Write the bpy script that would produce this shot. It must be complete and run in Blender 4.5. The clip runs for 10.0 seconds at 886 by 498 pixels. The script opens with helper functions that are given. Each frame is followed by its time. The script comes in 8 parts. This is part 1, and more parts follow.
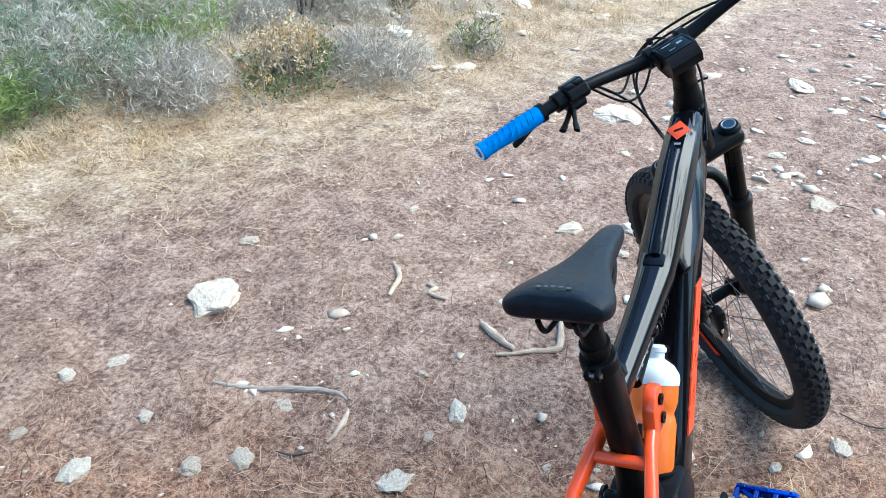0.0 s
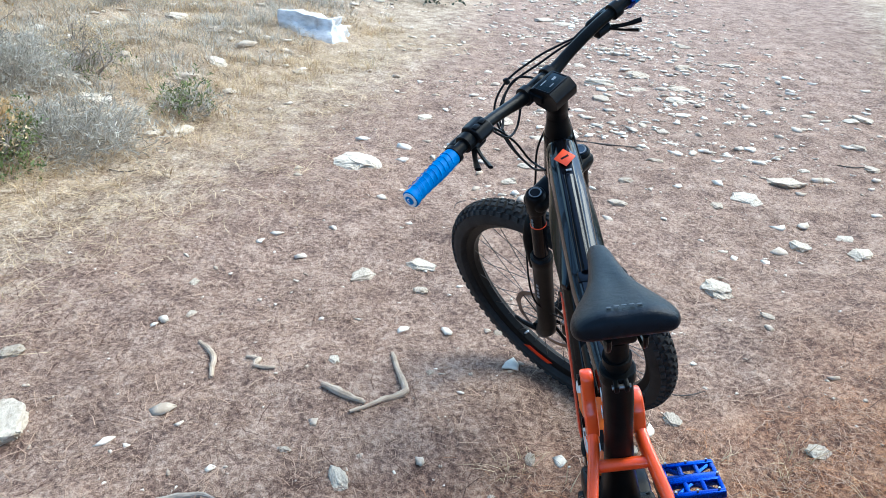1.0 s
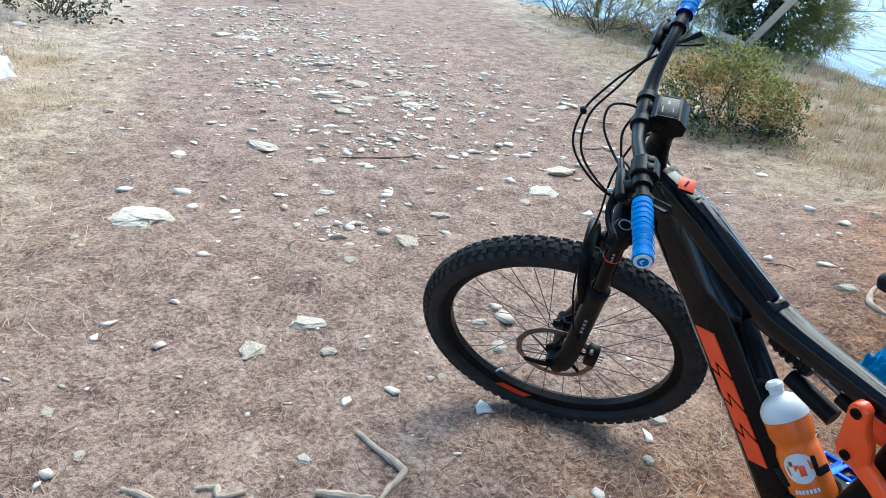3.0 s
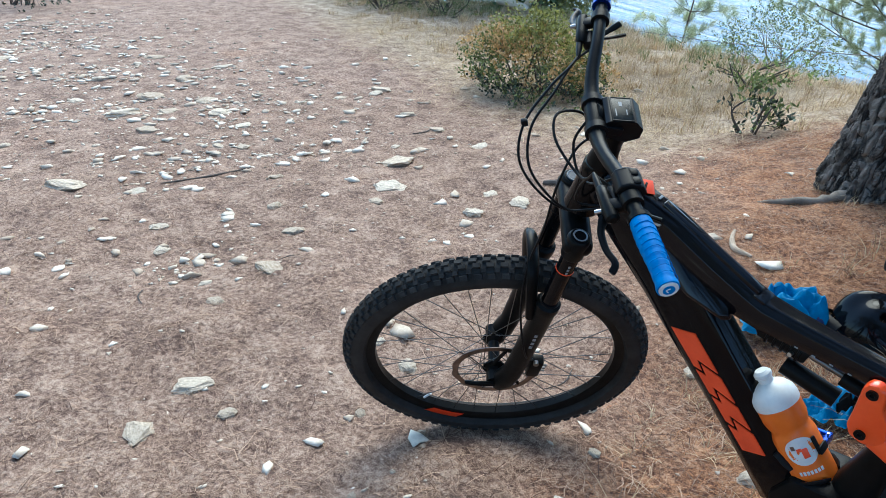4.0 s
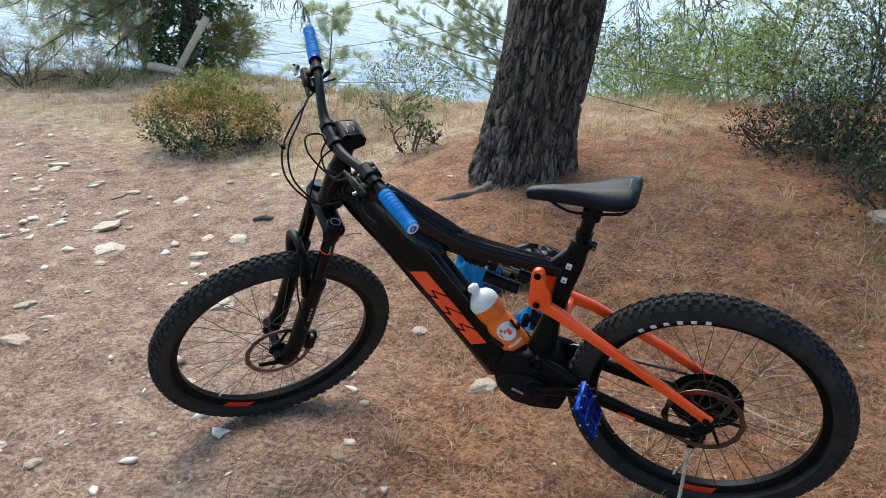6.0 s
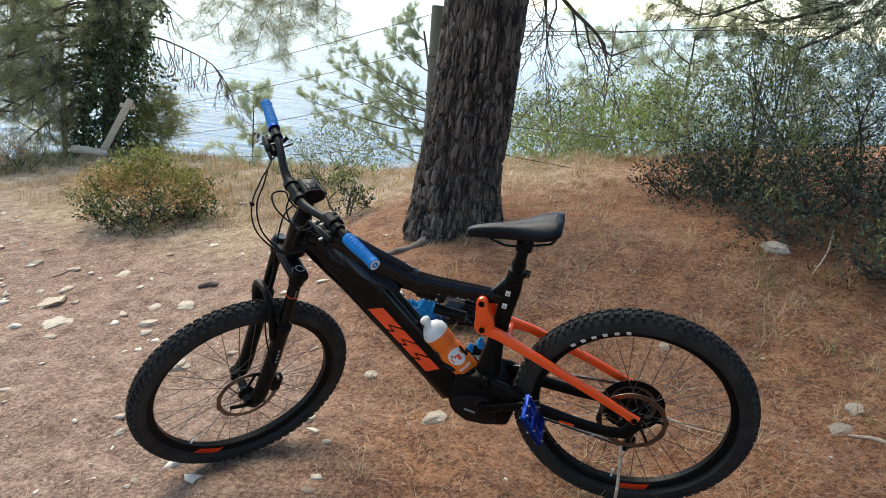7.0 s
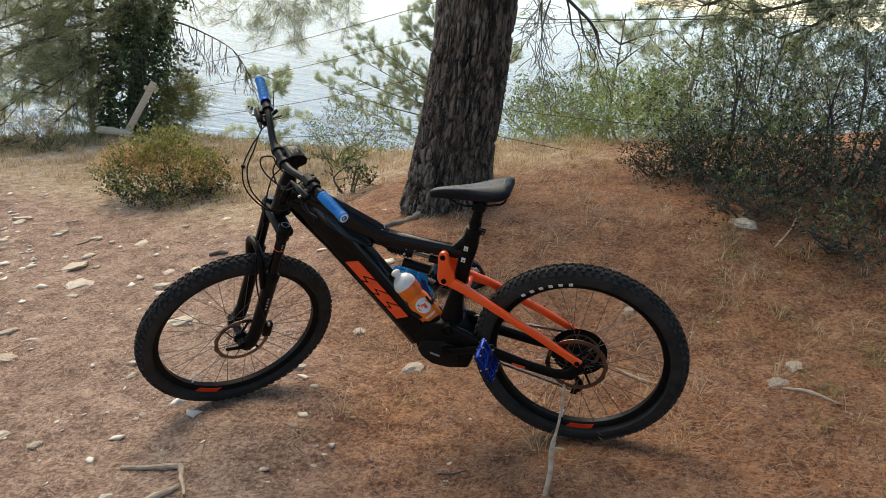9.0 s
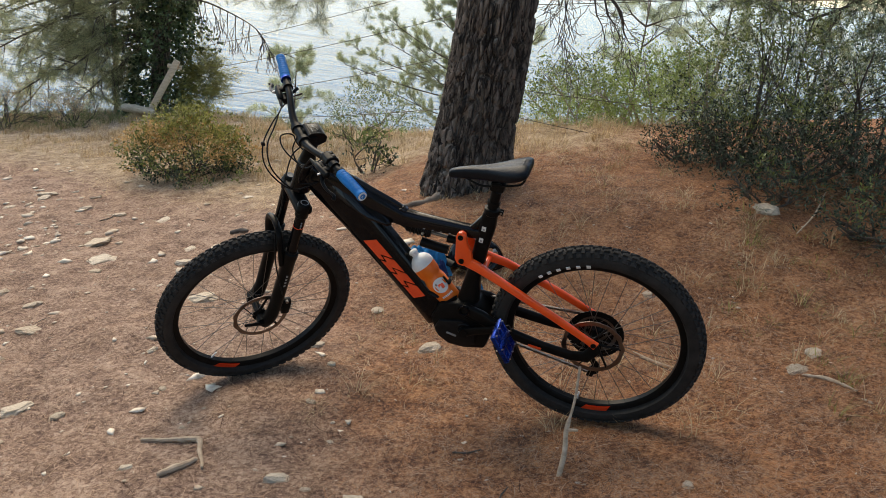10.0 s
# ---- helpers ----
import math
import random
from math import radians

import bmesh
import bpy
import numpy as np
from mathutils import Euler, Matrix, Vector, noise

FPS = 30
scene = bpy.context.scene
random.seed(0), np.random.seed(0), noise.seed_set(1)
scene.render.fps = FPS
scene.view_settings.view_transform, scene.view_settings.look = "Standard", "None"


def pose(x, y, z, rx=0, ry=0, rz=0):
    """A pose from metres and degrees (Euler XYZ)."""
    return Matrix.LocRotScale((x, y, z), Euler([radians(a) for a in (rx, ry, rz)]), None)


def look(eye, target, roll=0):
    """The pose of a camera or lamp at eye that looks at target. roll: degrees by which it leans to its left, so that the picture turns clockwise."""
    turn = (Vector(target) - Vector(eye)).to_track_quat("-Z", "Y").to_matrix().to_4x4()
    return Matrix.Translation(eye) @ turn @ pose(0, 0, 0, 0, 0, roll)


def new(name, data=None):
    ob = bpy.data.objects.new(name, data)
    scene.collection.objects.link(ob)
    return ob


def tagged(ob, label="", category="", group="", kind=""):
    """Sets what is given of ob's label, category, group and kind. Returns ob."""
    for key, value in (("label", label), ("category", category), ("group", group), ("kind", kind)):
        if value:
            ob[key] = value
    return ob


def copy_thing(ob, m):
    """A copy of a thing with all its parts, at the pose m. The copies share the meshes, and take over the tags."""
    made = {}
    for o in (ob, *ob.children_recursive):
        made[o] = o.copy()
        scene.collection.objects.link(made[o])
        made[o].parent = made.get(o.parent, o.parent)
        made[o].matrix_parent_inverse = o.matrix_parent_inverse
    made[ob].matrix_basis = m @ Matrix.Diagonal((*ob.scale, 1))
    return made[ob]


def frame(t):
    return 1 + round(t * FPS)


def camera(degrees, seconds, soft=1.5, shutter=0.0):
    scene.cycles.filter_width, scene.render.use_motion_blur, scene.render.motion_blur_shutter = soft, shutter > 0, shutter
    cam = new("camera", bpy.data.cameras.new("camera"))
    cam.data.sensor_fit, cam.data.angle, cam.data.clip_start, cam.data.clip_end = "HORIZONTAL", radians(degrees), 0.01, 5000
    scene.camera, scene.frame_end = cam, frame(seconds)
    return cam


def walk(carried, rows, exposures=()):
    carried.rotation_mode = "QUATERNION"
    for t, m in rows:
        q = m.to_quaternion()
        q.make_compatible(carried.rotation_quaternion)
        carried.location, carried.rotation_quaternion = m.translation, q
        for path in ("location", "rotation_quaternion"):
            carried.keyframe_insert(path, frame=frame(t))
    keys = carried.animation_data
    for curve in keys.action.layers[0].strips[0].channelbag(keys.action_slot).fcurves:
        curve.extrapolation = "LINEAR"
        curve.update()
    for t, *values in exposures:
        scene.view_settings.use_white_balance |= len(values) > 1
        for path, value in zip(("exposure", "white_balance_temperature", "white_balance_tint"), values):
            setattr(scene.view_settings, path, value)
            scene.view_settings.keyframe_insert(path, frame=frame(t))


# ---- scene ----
# The trail slopes: TILT turns the plan, whose z stands square on the trail, into the level world.
TILT = Matrix.Rotation(radians(-9.0), 4, "Y")
cam = camera(58.3, 10.0, soft=0.65)
PATH = [
    (0, (0.366, 0.291, 1.404), (-1.263, -0.279, 0.394), 0.34),
    (0.5, (0.396, 0.029, 1.361), (-1.410, -0.036, 0.504), 3.31),
    (1, (0.406, -0.157, 1.376), (-1.380, 0.073, 0.505), 3.22),
    (1.5, (0.233, -0.370, 1.345), (-1.545, 0.022, 0.519), 1.93),
    (2, (0.102, -0.507, 1.317), (-1.612, 0.093, 0.479), 2.97),
    (2.2, (0.069, -0.605, 1.314), (-1.598, 0.141, 0.500), 4.09),
    (3.3, (-0.266, -0.939, 1.333), (-1.683, 0.206, 0.508), 2.66),
    (3.5, (-0.354, -0.942, 1.341), (-1.717, 0.251, 0.494), 1.29),
    (4, (-0.475, -0.972, 1.354), (-1.603, 0.452, 0.517), 0.42),
    (4.5, (-0.558, -1.154, 1.380), (-1.316, 0.517, 0.583), -1.06),
    (5, (-0.560, -1.268, 1.421), (-1.059, 0.496, 0.621), -0.58),
    (6.3, (-0.362, -1.662, 1.446), (-0.759, 0.189, 0.799), -2.38),
    (6.5, (-0.371, -1.718, 1.456), (-0.714, 0.166, 0.879), -2.81),
    (7, (-0.406, -1.872, 1.455), (-0.660, 0.027, 0.881), -3.36),
    (7.5, (-0.354, -1.973, 1.459), (-0.595, -0.076, 0.872), -3.20),
    (8, (-0.247, -2.083, 1.456), (-0.532, -0.187, 0.890), -2.91),
    (8.5, (-0.197, -2.145, 1.448), (-0.499, -0.251, 0.883), -3.00),
    (9, (-0.189, -2.165, 1.445), (-0.502, -0.282, 0.848), -3.01),
    (9.5, (-0.186, -2.159, 1.436), (-0.510, -0.286, 0.814), -2.71),
    (10, (-0.181, -2.168, 1.438), (-0.544, -0.307, 0.801), -2.62),
]
walk(
    cam,
    [(t, TILT @ look(eye, target, roll)) for t, eye, target, roll in PATH],
    [(0.0, 2.26, 5110, -5), (0.5, 2.10, 5170, -5), (2.2, 2.07, 5230, -5), (3.5, 1.88, 5260, -6), (4.5, 1.83, 5470, -5), (6.5, 1.73, 6200, 0), (8.0, 1.58, 6750, 2), (9.0, 1.46, 7000, 3), (10.0, 1.39, 7150, 4)],
)

# ---- light ----
SUN_UP, SUN_ROUND = radians(50), radians(-32)
world = bpy.data.worlds.new("sky")
scene.world = world
world.use_nodes = True
wn = world.node_tree.nodes
sky = wn.new("ShaderNodeTexSky")
sky.sky_type, sky.sun_disc = "NISHITA", False
sky.sun_elevation, sky.sun_rotation, sky.air_density, sky.dust_density = SUN_UP, SUN_ROUND, 0.85, 0.9
wn["Background"].inputs["Strength"].default_value = 0.125
world.node_tree.links.new(sky.outputs[0], wn["Background"].inputs["Color"])
sun = new("sun", bpy.data.lights.new("sun", "SUN"))
sun.data.energy, sun.data.angle, sun.data.color = 1.3, radians(45), (1.0, 0.84, 0.66)
sun.matrix_world = look((0, 0, 20), Vector((0, 0, 20)) - Vector((math.sin(SUN_ROUND) * math.cos(SUN_UP), math.cos(SUN_ROUND) * math.cos(SUN_UP), math.sin(SUN_UP))))


# ---- materials ----
def node(nt, kind, **inputs):
    n = nt.nodes.new(kind)
    for key, value in inputs.items():
        n.inputs[key.replace("_", " ")].default_value = value
    return n


def surface(name, low, high, scale=20.0, rough=0.6, metal=0.0, bump=0.0, fine=None, by="noise", vary=0.0, coat=0.0, see=0.0, detail=6.0, stretch=(1, 1, 1), spec=0.5):
    """A surface whose colour runs from low to high by noise at two scales, with relief. by: noise, island or object. see: light that passes through a leaf."""
    m = bpy.data.materials.new(name)
    m.use_nodes = True
    nt = m.node_tree
    p = nt.nodes["Principled BSDF"]
    p.inputs["Metallic"].default_value = metal
    p.inputs["Coat Weight"].default_value = coat
    p.inputs["Coat Roughness"].default_value = 0.04
    p.inputs["Specular IOR Level"].default_value = spec
    at = node(nt, "ShaderNodeTexCoord")
    mapping = node(nt, "ShaderNodeMapping", Scale=stretch)
    nt.links.new(at.outputs["Object"], mapping.inputs["Vector"])
    big = node(nt, "ShaderNodeTexNoise", Scale=scale, Detail=detail, Roughness=0.6)
    small = node(nt, "ShaderNodeTexNoise", Scale=fine or scale * 9, Detail=4.0, Roughness=0.7)
    for n in (big, small):
        nt.links.new(mapping.outputs[0], n.inputs["Vector"])
    mix = node(nt, "ShaderNodeMath")
    mix.operation = "MULTIPLY_ADD"
    nt.links.new(small.outputs[0], mix.inputs[0])
    mix.inputs[1].default_value = 0.45
    nt.links.new(big.outputs[0], mix.inputs[2])
    last = mix
    if by != "noise":
        info = node(nt, "ShaderNodeNewGeometry" if by == "island" else "ShaderNodeObjectInfo")
        add = node(nt, "ShaderNodeMath")
        add.operation = "MULTIPLY_ADD"
        nt.links.new(info.outputs["Random Per Island" if by == "island" else "Random"], add.inputs[0])
        add.inputs[1].default_value = vary
        nt.links.new(mix.outputs[0], add.inputs[2])
        sub = node(nt, "ShaderNodeMath")
        sub.operation = "SUBTRACT"
        nt.links.new(add.outputs[0], sub.inputs[0])
        sub.inputs[1].default_value = vary / 2
        last = sub
    ramp = node(nt, "ShaderNodeValToRGB")
    ramp.color_ramp.elements[0].position, ramp.color_ramp.elements[1].position = 0.42, 1.02
    ramp.color_ramp.elements[0].color, ramp.color_ramp.elements[1].color = (*low, 1), (*high, 1)
    nt.links.new(last.outputs[0], ramp.inputs[0])
    nt.links.new(ramp.outputs[0], p.inputs["Base Color"])
    r = node(nt, "ShaderNodeMapRange")
    r.inputs["To Min"].default_value, r.inputs["To Max"].default_value = max(0.02, rough - 0.12), min(1, rough + 0.12)
    nt.links.new(small.outputs[0], r.inputs["Value"])
    nt.links.new(r.outputs[0], p.inputs["Roughness"])
    if bump:
        b = node(nt, "ShaderNodeBump", Strength=min(1.0, bump), Distance=0.004 * max(1.0, bump))
        nt.links.new(mix.outputs[0], b.inputs["Height"])
        nt.links.new(b.outputs[0], p.inputs["Normal"])
    if see:
        tr = node(nt, "ShaderNodeBsdfTranslucent")
        nt.links.new(ramp.outputs[0], tr.inputs["Color"])
        both = node(nt, "ShaderNodeMixShader", Fac=see)
        nt.links.new(p.outputs[0], both.inputs[1])
        nt.links.new(tr.outputs[0], both.inputs[2])
        nt.links.new(both.outputs[0], nt.nodes["Material Output"].inputs["Surface"])
    return m


FRAME_BLACK = surface("black_lacquer", (0.002, 0.002, 0.0025), (0.005, 0.005, 0.006), 30, 0.14, coat=0.24, spec=0.05)
GLOSS_BLACK = surface("glossy_black_lacquer", (0.002, 0.002, 0.003), (0.005, 0.005, 0.007), 30, 0.18, coat=0.32, spec=0.12)
MATT_BLACK = surface("matt_black", (0.003, 0.003, 0.003), (0.009, 0.009, 0.0085), 40, 0.34, bump=0.1, spec=0.09)
PLASTIC = surface("black_plastic", (0.004, 0.004, 0.0045), (0.012, 0.012, 0.012), 60, 0.45, bump=0.15, spec=0.13)
RUBBER = surface("tyre_rubber", (0.007, 0.007, 0.0068), (0.040, 0.037, 0.034), 14, 0.75, bump=0.3, spec=0.2)
KNOB = surface("tyre_knob_rubber", (0.008, 0.0078, 0.0075), (0.050, 0.046, 0.042), 25, 0.8, bump=0.3, spec=0.2)
ORANGE = surface("orange_paint", (0.90, 0.072, 0.008), (1.0, 0.11, 0.014), 12, 0.32, coat=0.5)
DECAL = surface("orange_decal", (0.80, 0.065, 0.014), (0.95, 0.095, 0.022), 25, 0.4)
BLUE_GRIP = surface("blue_grip_rubber", (0.002, 0.125, 0.39), (0.003, 0.195, 0.54), 60, 0.6, bump=0.2, spec=0.25)
BLUE_METAL = surface("blue_anodised", (0.003, 0.012, 0.14), (0.012, 0.07, 0.46), 30, 0.28, metal=0.85)
SILVER = surface("bare_metal", (0.35, 0.34, 0.33), (0.62, 0.6, 0.58), 60, 0.35, metal=1.0)
STEEL = surface("dark_steel", (0.10, 0.095, 0.09), (0.28, 0.26, 0.24), 50, 0.4, metal=1.0)
RUSTY = surface("brake_steel", (0.13, 0.105, 0.092), (0.30, 0.255, 0.225), 30, 0.34, metal=1.0)
SADDLE = surface("saddle_vinyl", (0.003, 0.0045, 0.0065), (0.007, 0.010, 0.0145), 90, 0.34, bump=0.3, spec=0.15)
WHITE = surface("white_plastic", (0.62, 0.62, 0.6), (0.78, 0.78, 0.76), 20, 0.4)
BOTTLE = surface("orange_plastic", (0.85, 0.16, 0.012), (0.95, 0.22, 0.02), 12, 0.35, see=0.15)
GREY_MARK = surface("grey_print", (0.18, 0.19, 0.20), (0.32, 0.33, 0.34), 40, 0.5)
DIM_MARK = surface("dim_print", (0.035, 0.037, 0.04), (0.07, 0.073, 0.078), 40, 0.5)
BLUE_GREY = surface("blue_grey_dial", (0.008, 0.022, 0.045), (0.02, 0.05, 0.09), 30, 0.35)
SCREEN = surface("display_glass", (0.003, 0.006, 0.007), (0.007, 0.013, 0.015), 10, 0.25, spec=0.13)
CASE = surface("display_case", (0.003, 0.003, 0.0033), (0.006, 0.006, 0.0065), 50, 0.38, spec=0.14)
BLOCK_STONE = surface("bleached_limestone", (0.42, 0.40, 0.37), (0.93, 0.90, 0.86), 6, 0.9, bump=1.8, spec=0.2)
STONE = surface("white_limestone", (0.38, 0.28, 0.19), (0.82, 0.705, 0.55), 11, 0.92, bump=1.6, by="object", vary=0.3, spec=0.2)
GRAVEL = surface("limestone_chips", (0.42, 0.325, 0.235), (0.86, 0.755, 0.61), 20, 0.92, bump=0.5, by="island", vary=0.6, spec=0.2)
NEEDLE = surface("dead_pine_needle", (0.08, 0.036, 0.021), (0.54, 0.36, 0.24), 4, 0.7, by="island", vary=1.1, spec=0.2)
RUST_NEEDLE = surface("rusty_pine_needle", (0.09, 0.030, 0.011), (0.60, 0.27, 0.11), 4, 0.7, by="island", vary=1.1, spec=0.2)
STRAW = surface("dry_grass", (0.31, 0.20, 0.092), (0.78, 0.60, 0.36), 2.5, 0.75, by="island", vary=0.6, see=0.25)
HERB = surface("grey_green_herb", (0.085, 0.115, 0.066), (0.36, 0.42, 0.27), 2.0, 0.6, by="island", vary=0.7, see=0.35)
ROOT = surface("pine_root", (0.09, 0.070, 0.052), (0.30, 0.245, 0.19), 18, 0.9, bump=1.5)
GREY_GRASS = surface("grey_thatch", (0.25, 0.215, 0.16), (0.60, 0.54, 0.44), 3, 0.8, by="island", vary=0.6, see=0.2)
TWIG = surface("bare_twig", (0.030, 0.024, 0.019), (0.13, 0.105, 0.085), 30, 0.85, bump=0.6)
DEADWOOD = surface("weathered_wood", (0.18, 0.14, 0.105), (0.46, 0.385, 0.30), 18, 0.85, bump=1.0, stretch=(1, 1, 6))
STICK = surface("dry_stick", (0.26, 0.18, 0.115), (0.64, 0.50, 0.36), 22, 0.85, bump=1.0, stretch=(1, 1, 5))
PALE_WOOD = surface("bleached_wood", (0.42, 0.32, 0.21), (0.82, 0.68, 0.50), 18, 0.85, bump=1.0, stretch=(1, 1, 6))
PINE_GREEN = surface("pine_needle", (0.05, 0.062, 0.022), (0.28, 0.29, 0.115), 1.2, 0.55, by="island", vary=0.5, see=0.42)
PINE_OLIVE = surface("olive_pine_needle", (0.15, 0.17, 0.08), (0.60, 0.60, 0.34), 1.2, 0.55, by="island", vary=0.7, see=0.6)
IVY_GREEN = surface("ivy_leaf", (0.020, 0.038, 0.015), (0.17, 0.23, 0.095), 2.0, 0.42, by="island", vary=0.7, see=0.2)
PINE_DARK = surface("dark_pine_needle", (0.022, 0.032, 0.014), (0.15, 0.175, 0.085), 1.2, 0.55, by="island", vary=0.6, see=0.25)
# pine needles made paler, the glare of light from behind put into the colour
PINE_BACKLIT = surface("backlit_pine_needle", (0.22, 0.26, 0.13), (0.56, 0.60, 0.38), 1.2, 0.6, by="island", vary=0.5, see=0.6)
# dark green leaf, darkened further to carry the shade low in the shrubs
LEAF_DARK_SHADED = surface("dark_leaf_shaded", (0.012, 0.021, 0.013), (0.118, 0.150, 0.100), 2.0, 0.5, by="island", vary=0.8, see=0.10, spec=0.25)
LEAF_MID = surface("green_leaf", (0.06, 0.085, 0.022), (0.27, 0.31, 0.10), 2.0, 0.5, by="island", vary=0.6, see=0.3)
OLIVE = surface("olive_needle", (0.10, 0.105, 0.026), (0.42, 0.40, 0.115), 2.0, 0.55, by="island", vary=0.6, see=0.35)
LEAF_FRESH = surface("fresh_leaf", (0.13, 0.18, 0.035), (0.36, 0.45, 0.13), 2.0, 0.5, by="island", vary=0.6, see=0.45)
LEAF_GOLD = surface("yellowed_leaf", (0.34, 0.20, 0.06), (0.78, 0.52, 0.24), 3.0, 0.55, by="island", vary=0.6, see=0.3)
WIRE = surface("rusty_wire", (0.06, 0.045, 0.035), (0.14, 0.11, 0.09), 50, 0.6, metal=0.6)
POST = surface("grey_fence_wood", (0.09, 0.085, 0.06), (0.21, 0.20, 0.15), 12, 0.9, bump=0.8, stretch=(1, 1, 0.2))
CLOTH_BLUE = surface("blue_cloth", (0.010, 0.21, 0.45), (0.05, 0.42, 0.72), 30, 0.6, bump=0.3)
NAVY = surface("navy_cloth", (0.01, 0.02, 0.10), (0.03, 0.06, 0.22), 30, 0.6, bump=0.3)


def bark_surface(name, low, high, plate):
    m = bpy.data.materials.new(name)
    m.use_nodes = True
    nt = m.node_tree
    p = nt.nodes["Principled BSDF"]
    p.inputs["Roughness"].default_value = 0.92
    at = node(nt, "ShaderNodeTexCoord")
    mapping = node(nt, "ShaderNodeMapping", Scale=(1, 1, 0.22))
    nt.links.new(at.outputs["Object"], mapping.inputs["Vector"])
    n1 = node(nt, "ShaderNodeTexNoise", Scale=plate, Detail=8.0, Roughness=0.65)
    n2 = node(nt, "ShaderNodeTexNoise", Scale=plate * 7, Detail=6.0, Roughness=0.7)
    cells = node(nt, "ShaderNodeTexVoronoi", Scale=plate * 1.6)
    cells.feature = "DISTANCE_TO_EDGE"
    warp = node(nt, "ShaderNodeTexNoise", Scale=plate * 0.8, Detail=3.0, Roughness=0.6)
    nt.links.new(mapping.outputs[0], warp.inputs["Vector"])
    shift = node(nt, "ShaderNodeVectorMath")
    shift.operation = "MULTIPLY_ADD"
    nt.links.new(warp.outputs["Color"], shift.inputs[0])
    shift.inputs[1].default_value = (0.09, 0.09, 0.09)
    nt.links.new(mapping.outputs[0], shift.inputs[2])
    nt.links.new(shift.outputs[0], cells.inputs["Vector"])
    for n in (n1, n2):
        nt.links.new(mapping.outputs[0], n.inputs["Vector"])
    a = node(nt, "ShaderNodeMath")
    a.operation = "MULTIPLY_ADD"
    nt.links.new(n2.outputs[0], a.inputs[0])
    a.inputs[1].default_value = 0.5
    nt.links.new(n1.outputs[0], a.inputs[2])
    flakes = node(nt, "ShaderNodeTexVoronoi", Scale=plate * 2.6)
    nt.links.new(mapping.outputs[0], flakes.inputs["Vector"])
    tone = node(nt, "ShaderNodeSeparateColor")
    nt.links.new(flakes.outputs["Color"], tone.inputs[0])
    mixed = node(nt, "ShaderNodeMath")
    mixed.operation = "MULTIPLY_ADD"
    nt.links.new(tone.outputs[0], mixed.inputs[0])
    mixed.inputs[1].default_value = 0.34
    nt.links.new(a.outputs[0], mixed.inputs[2])
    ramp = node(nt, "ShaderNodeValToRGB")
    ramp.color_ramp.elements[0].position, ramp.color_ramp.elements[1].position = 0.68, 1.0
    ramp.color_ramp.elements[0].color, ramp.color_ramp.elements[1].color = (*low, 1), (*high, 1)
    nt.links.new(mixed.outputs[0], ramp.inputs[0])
    # furrow colour is darkened with crevice shade painted in, the plates' faces weathered
    furrow_shade = node(nt, "ShaderNodeMapRange")
    furrow_shade.inputs["From Min"].default_value, furrow_shade.inputs["From Max"].default_value = 0.0, 0.13
    furrow_shade.inputs["To Min"].default_value = 0.05
    nt.links.new(cells.outputs[0], furrow_shade.inputs["Value"])
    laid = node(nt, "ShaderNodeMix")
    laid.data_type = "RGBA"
    nt.links.new(furrow_shade.outputs[0], laid.inputs[0])
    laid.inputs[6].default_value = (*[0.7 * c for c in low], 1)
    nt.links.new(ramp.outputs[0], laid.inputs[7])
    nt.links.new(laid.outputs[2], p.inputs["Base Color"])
    h = node(nt, "ShaderNodeMath")
    h.operation = "MULTIPLY_ADD"
    nt.links.new(cells.outputs[0], h.inputs[0])
    h.inputs[1].default_value = 1.5
    nt.links.new(a.outputs[0], h.inputs[2])
    b = node(nt, "ShaderNodeBump", Strength=1.0, Distance=0.020)
    nt.links.new(h.outputs[0], b.inputs["Height"])
    nt.links.new(b.outputs[0], p.inputs["Normal"])
    return m


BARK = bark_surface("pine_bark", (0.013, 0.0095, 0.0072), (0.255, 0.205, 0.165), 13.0)


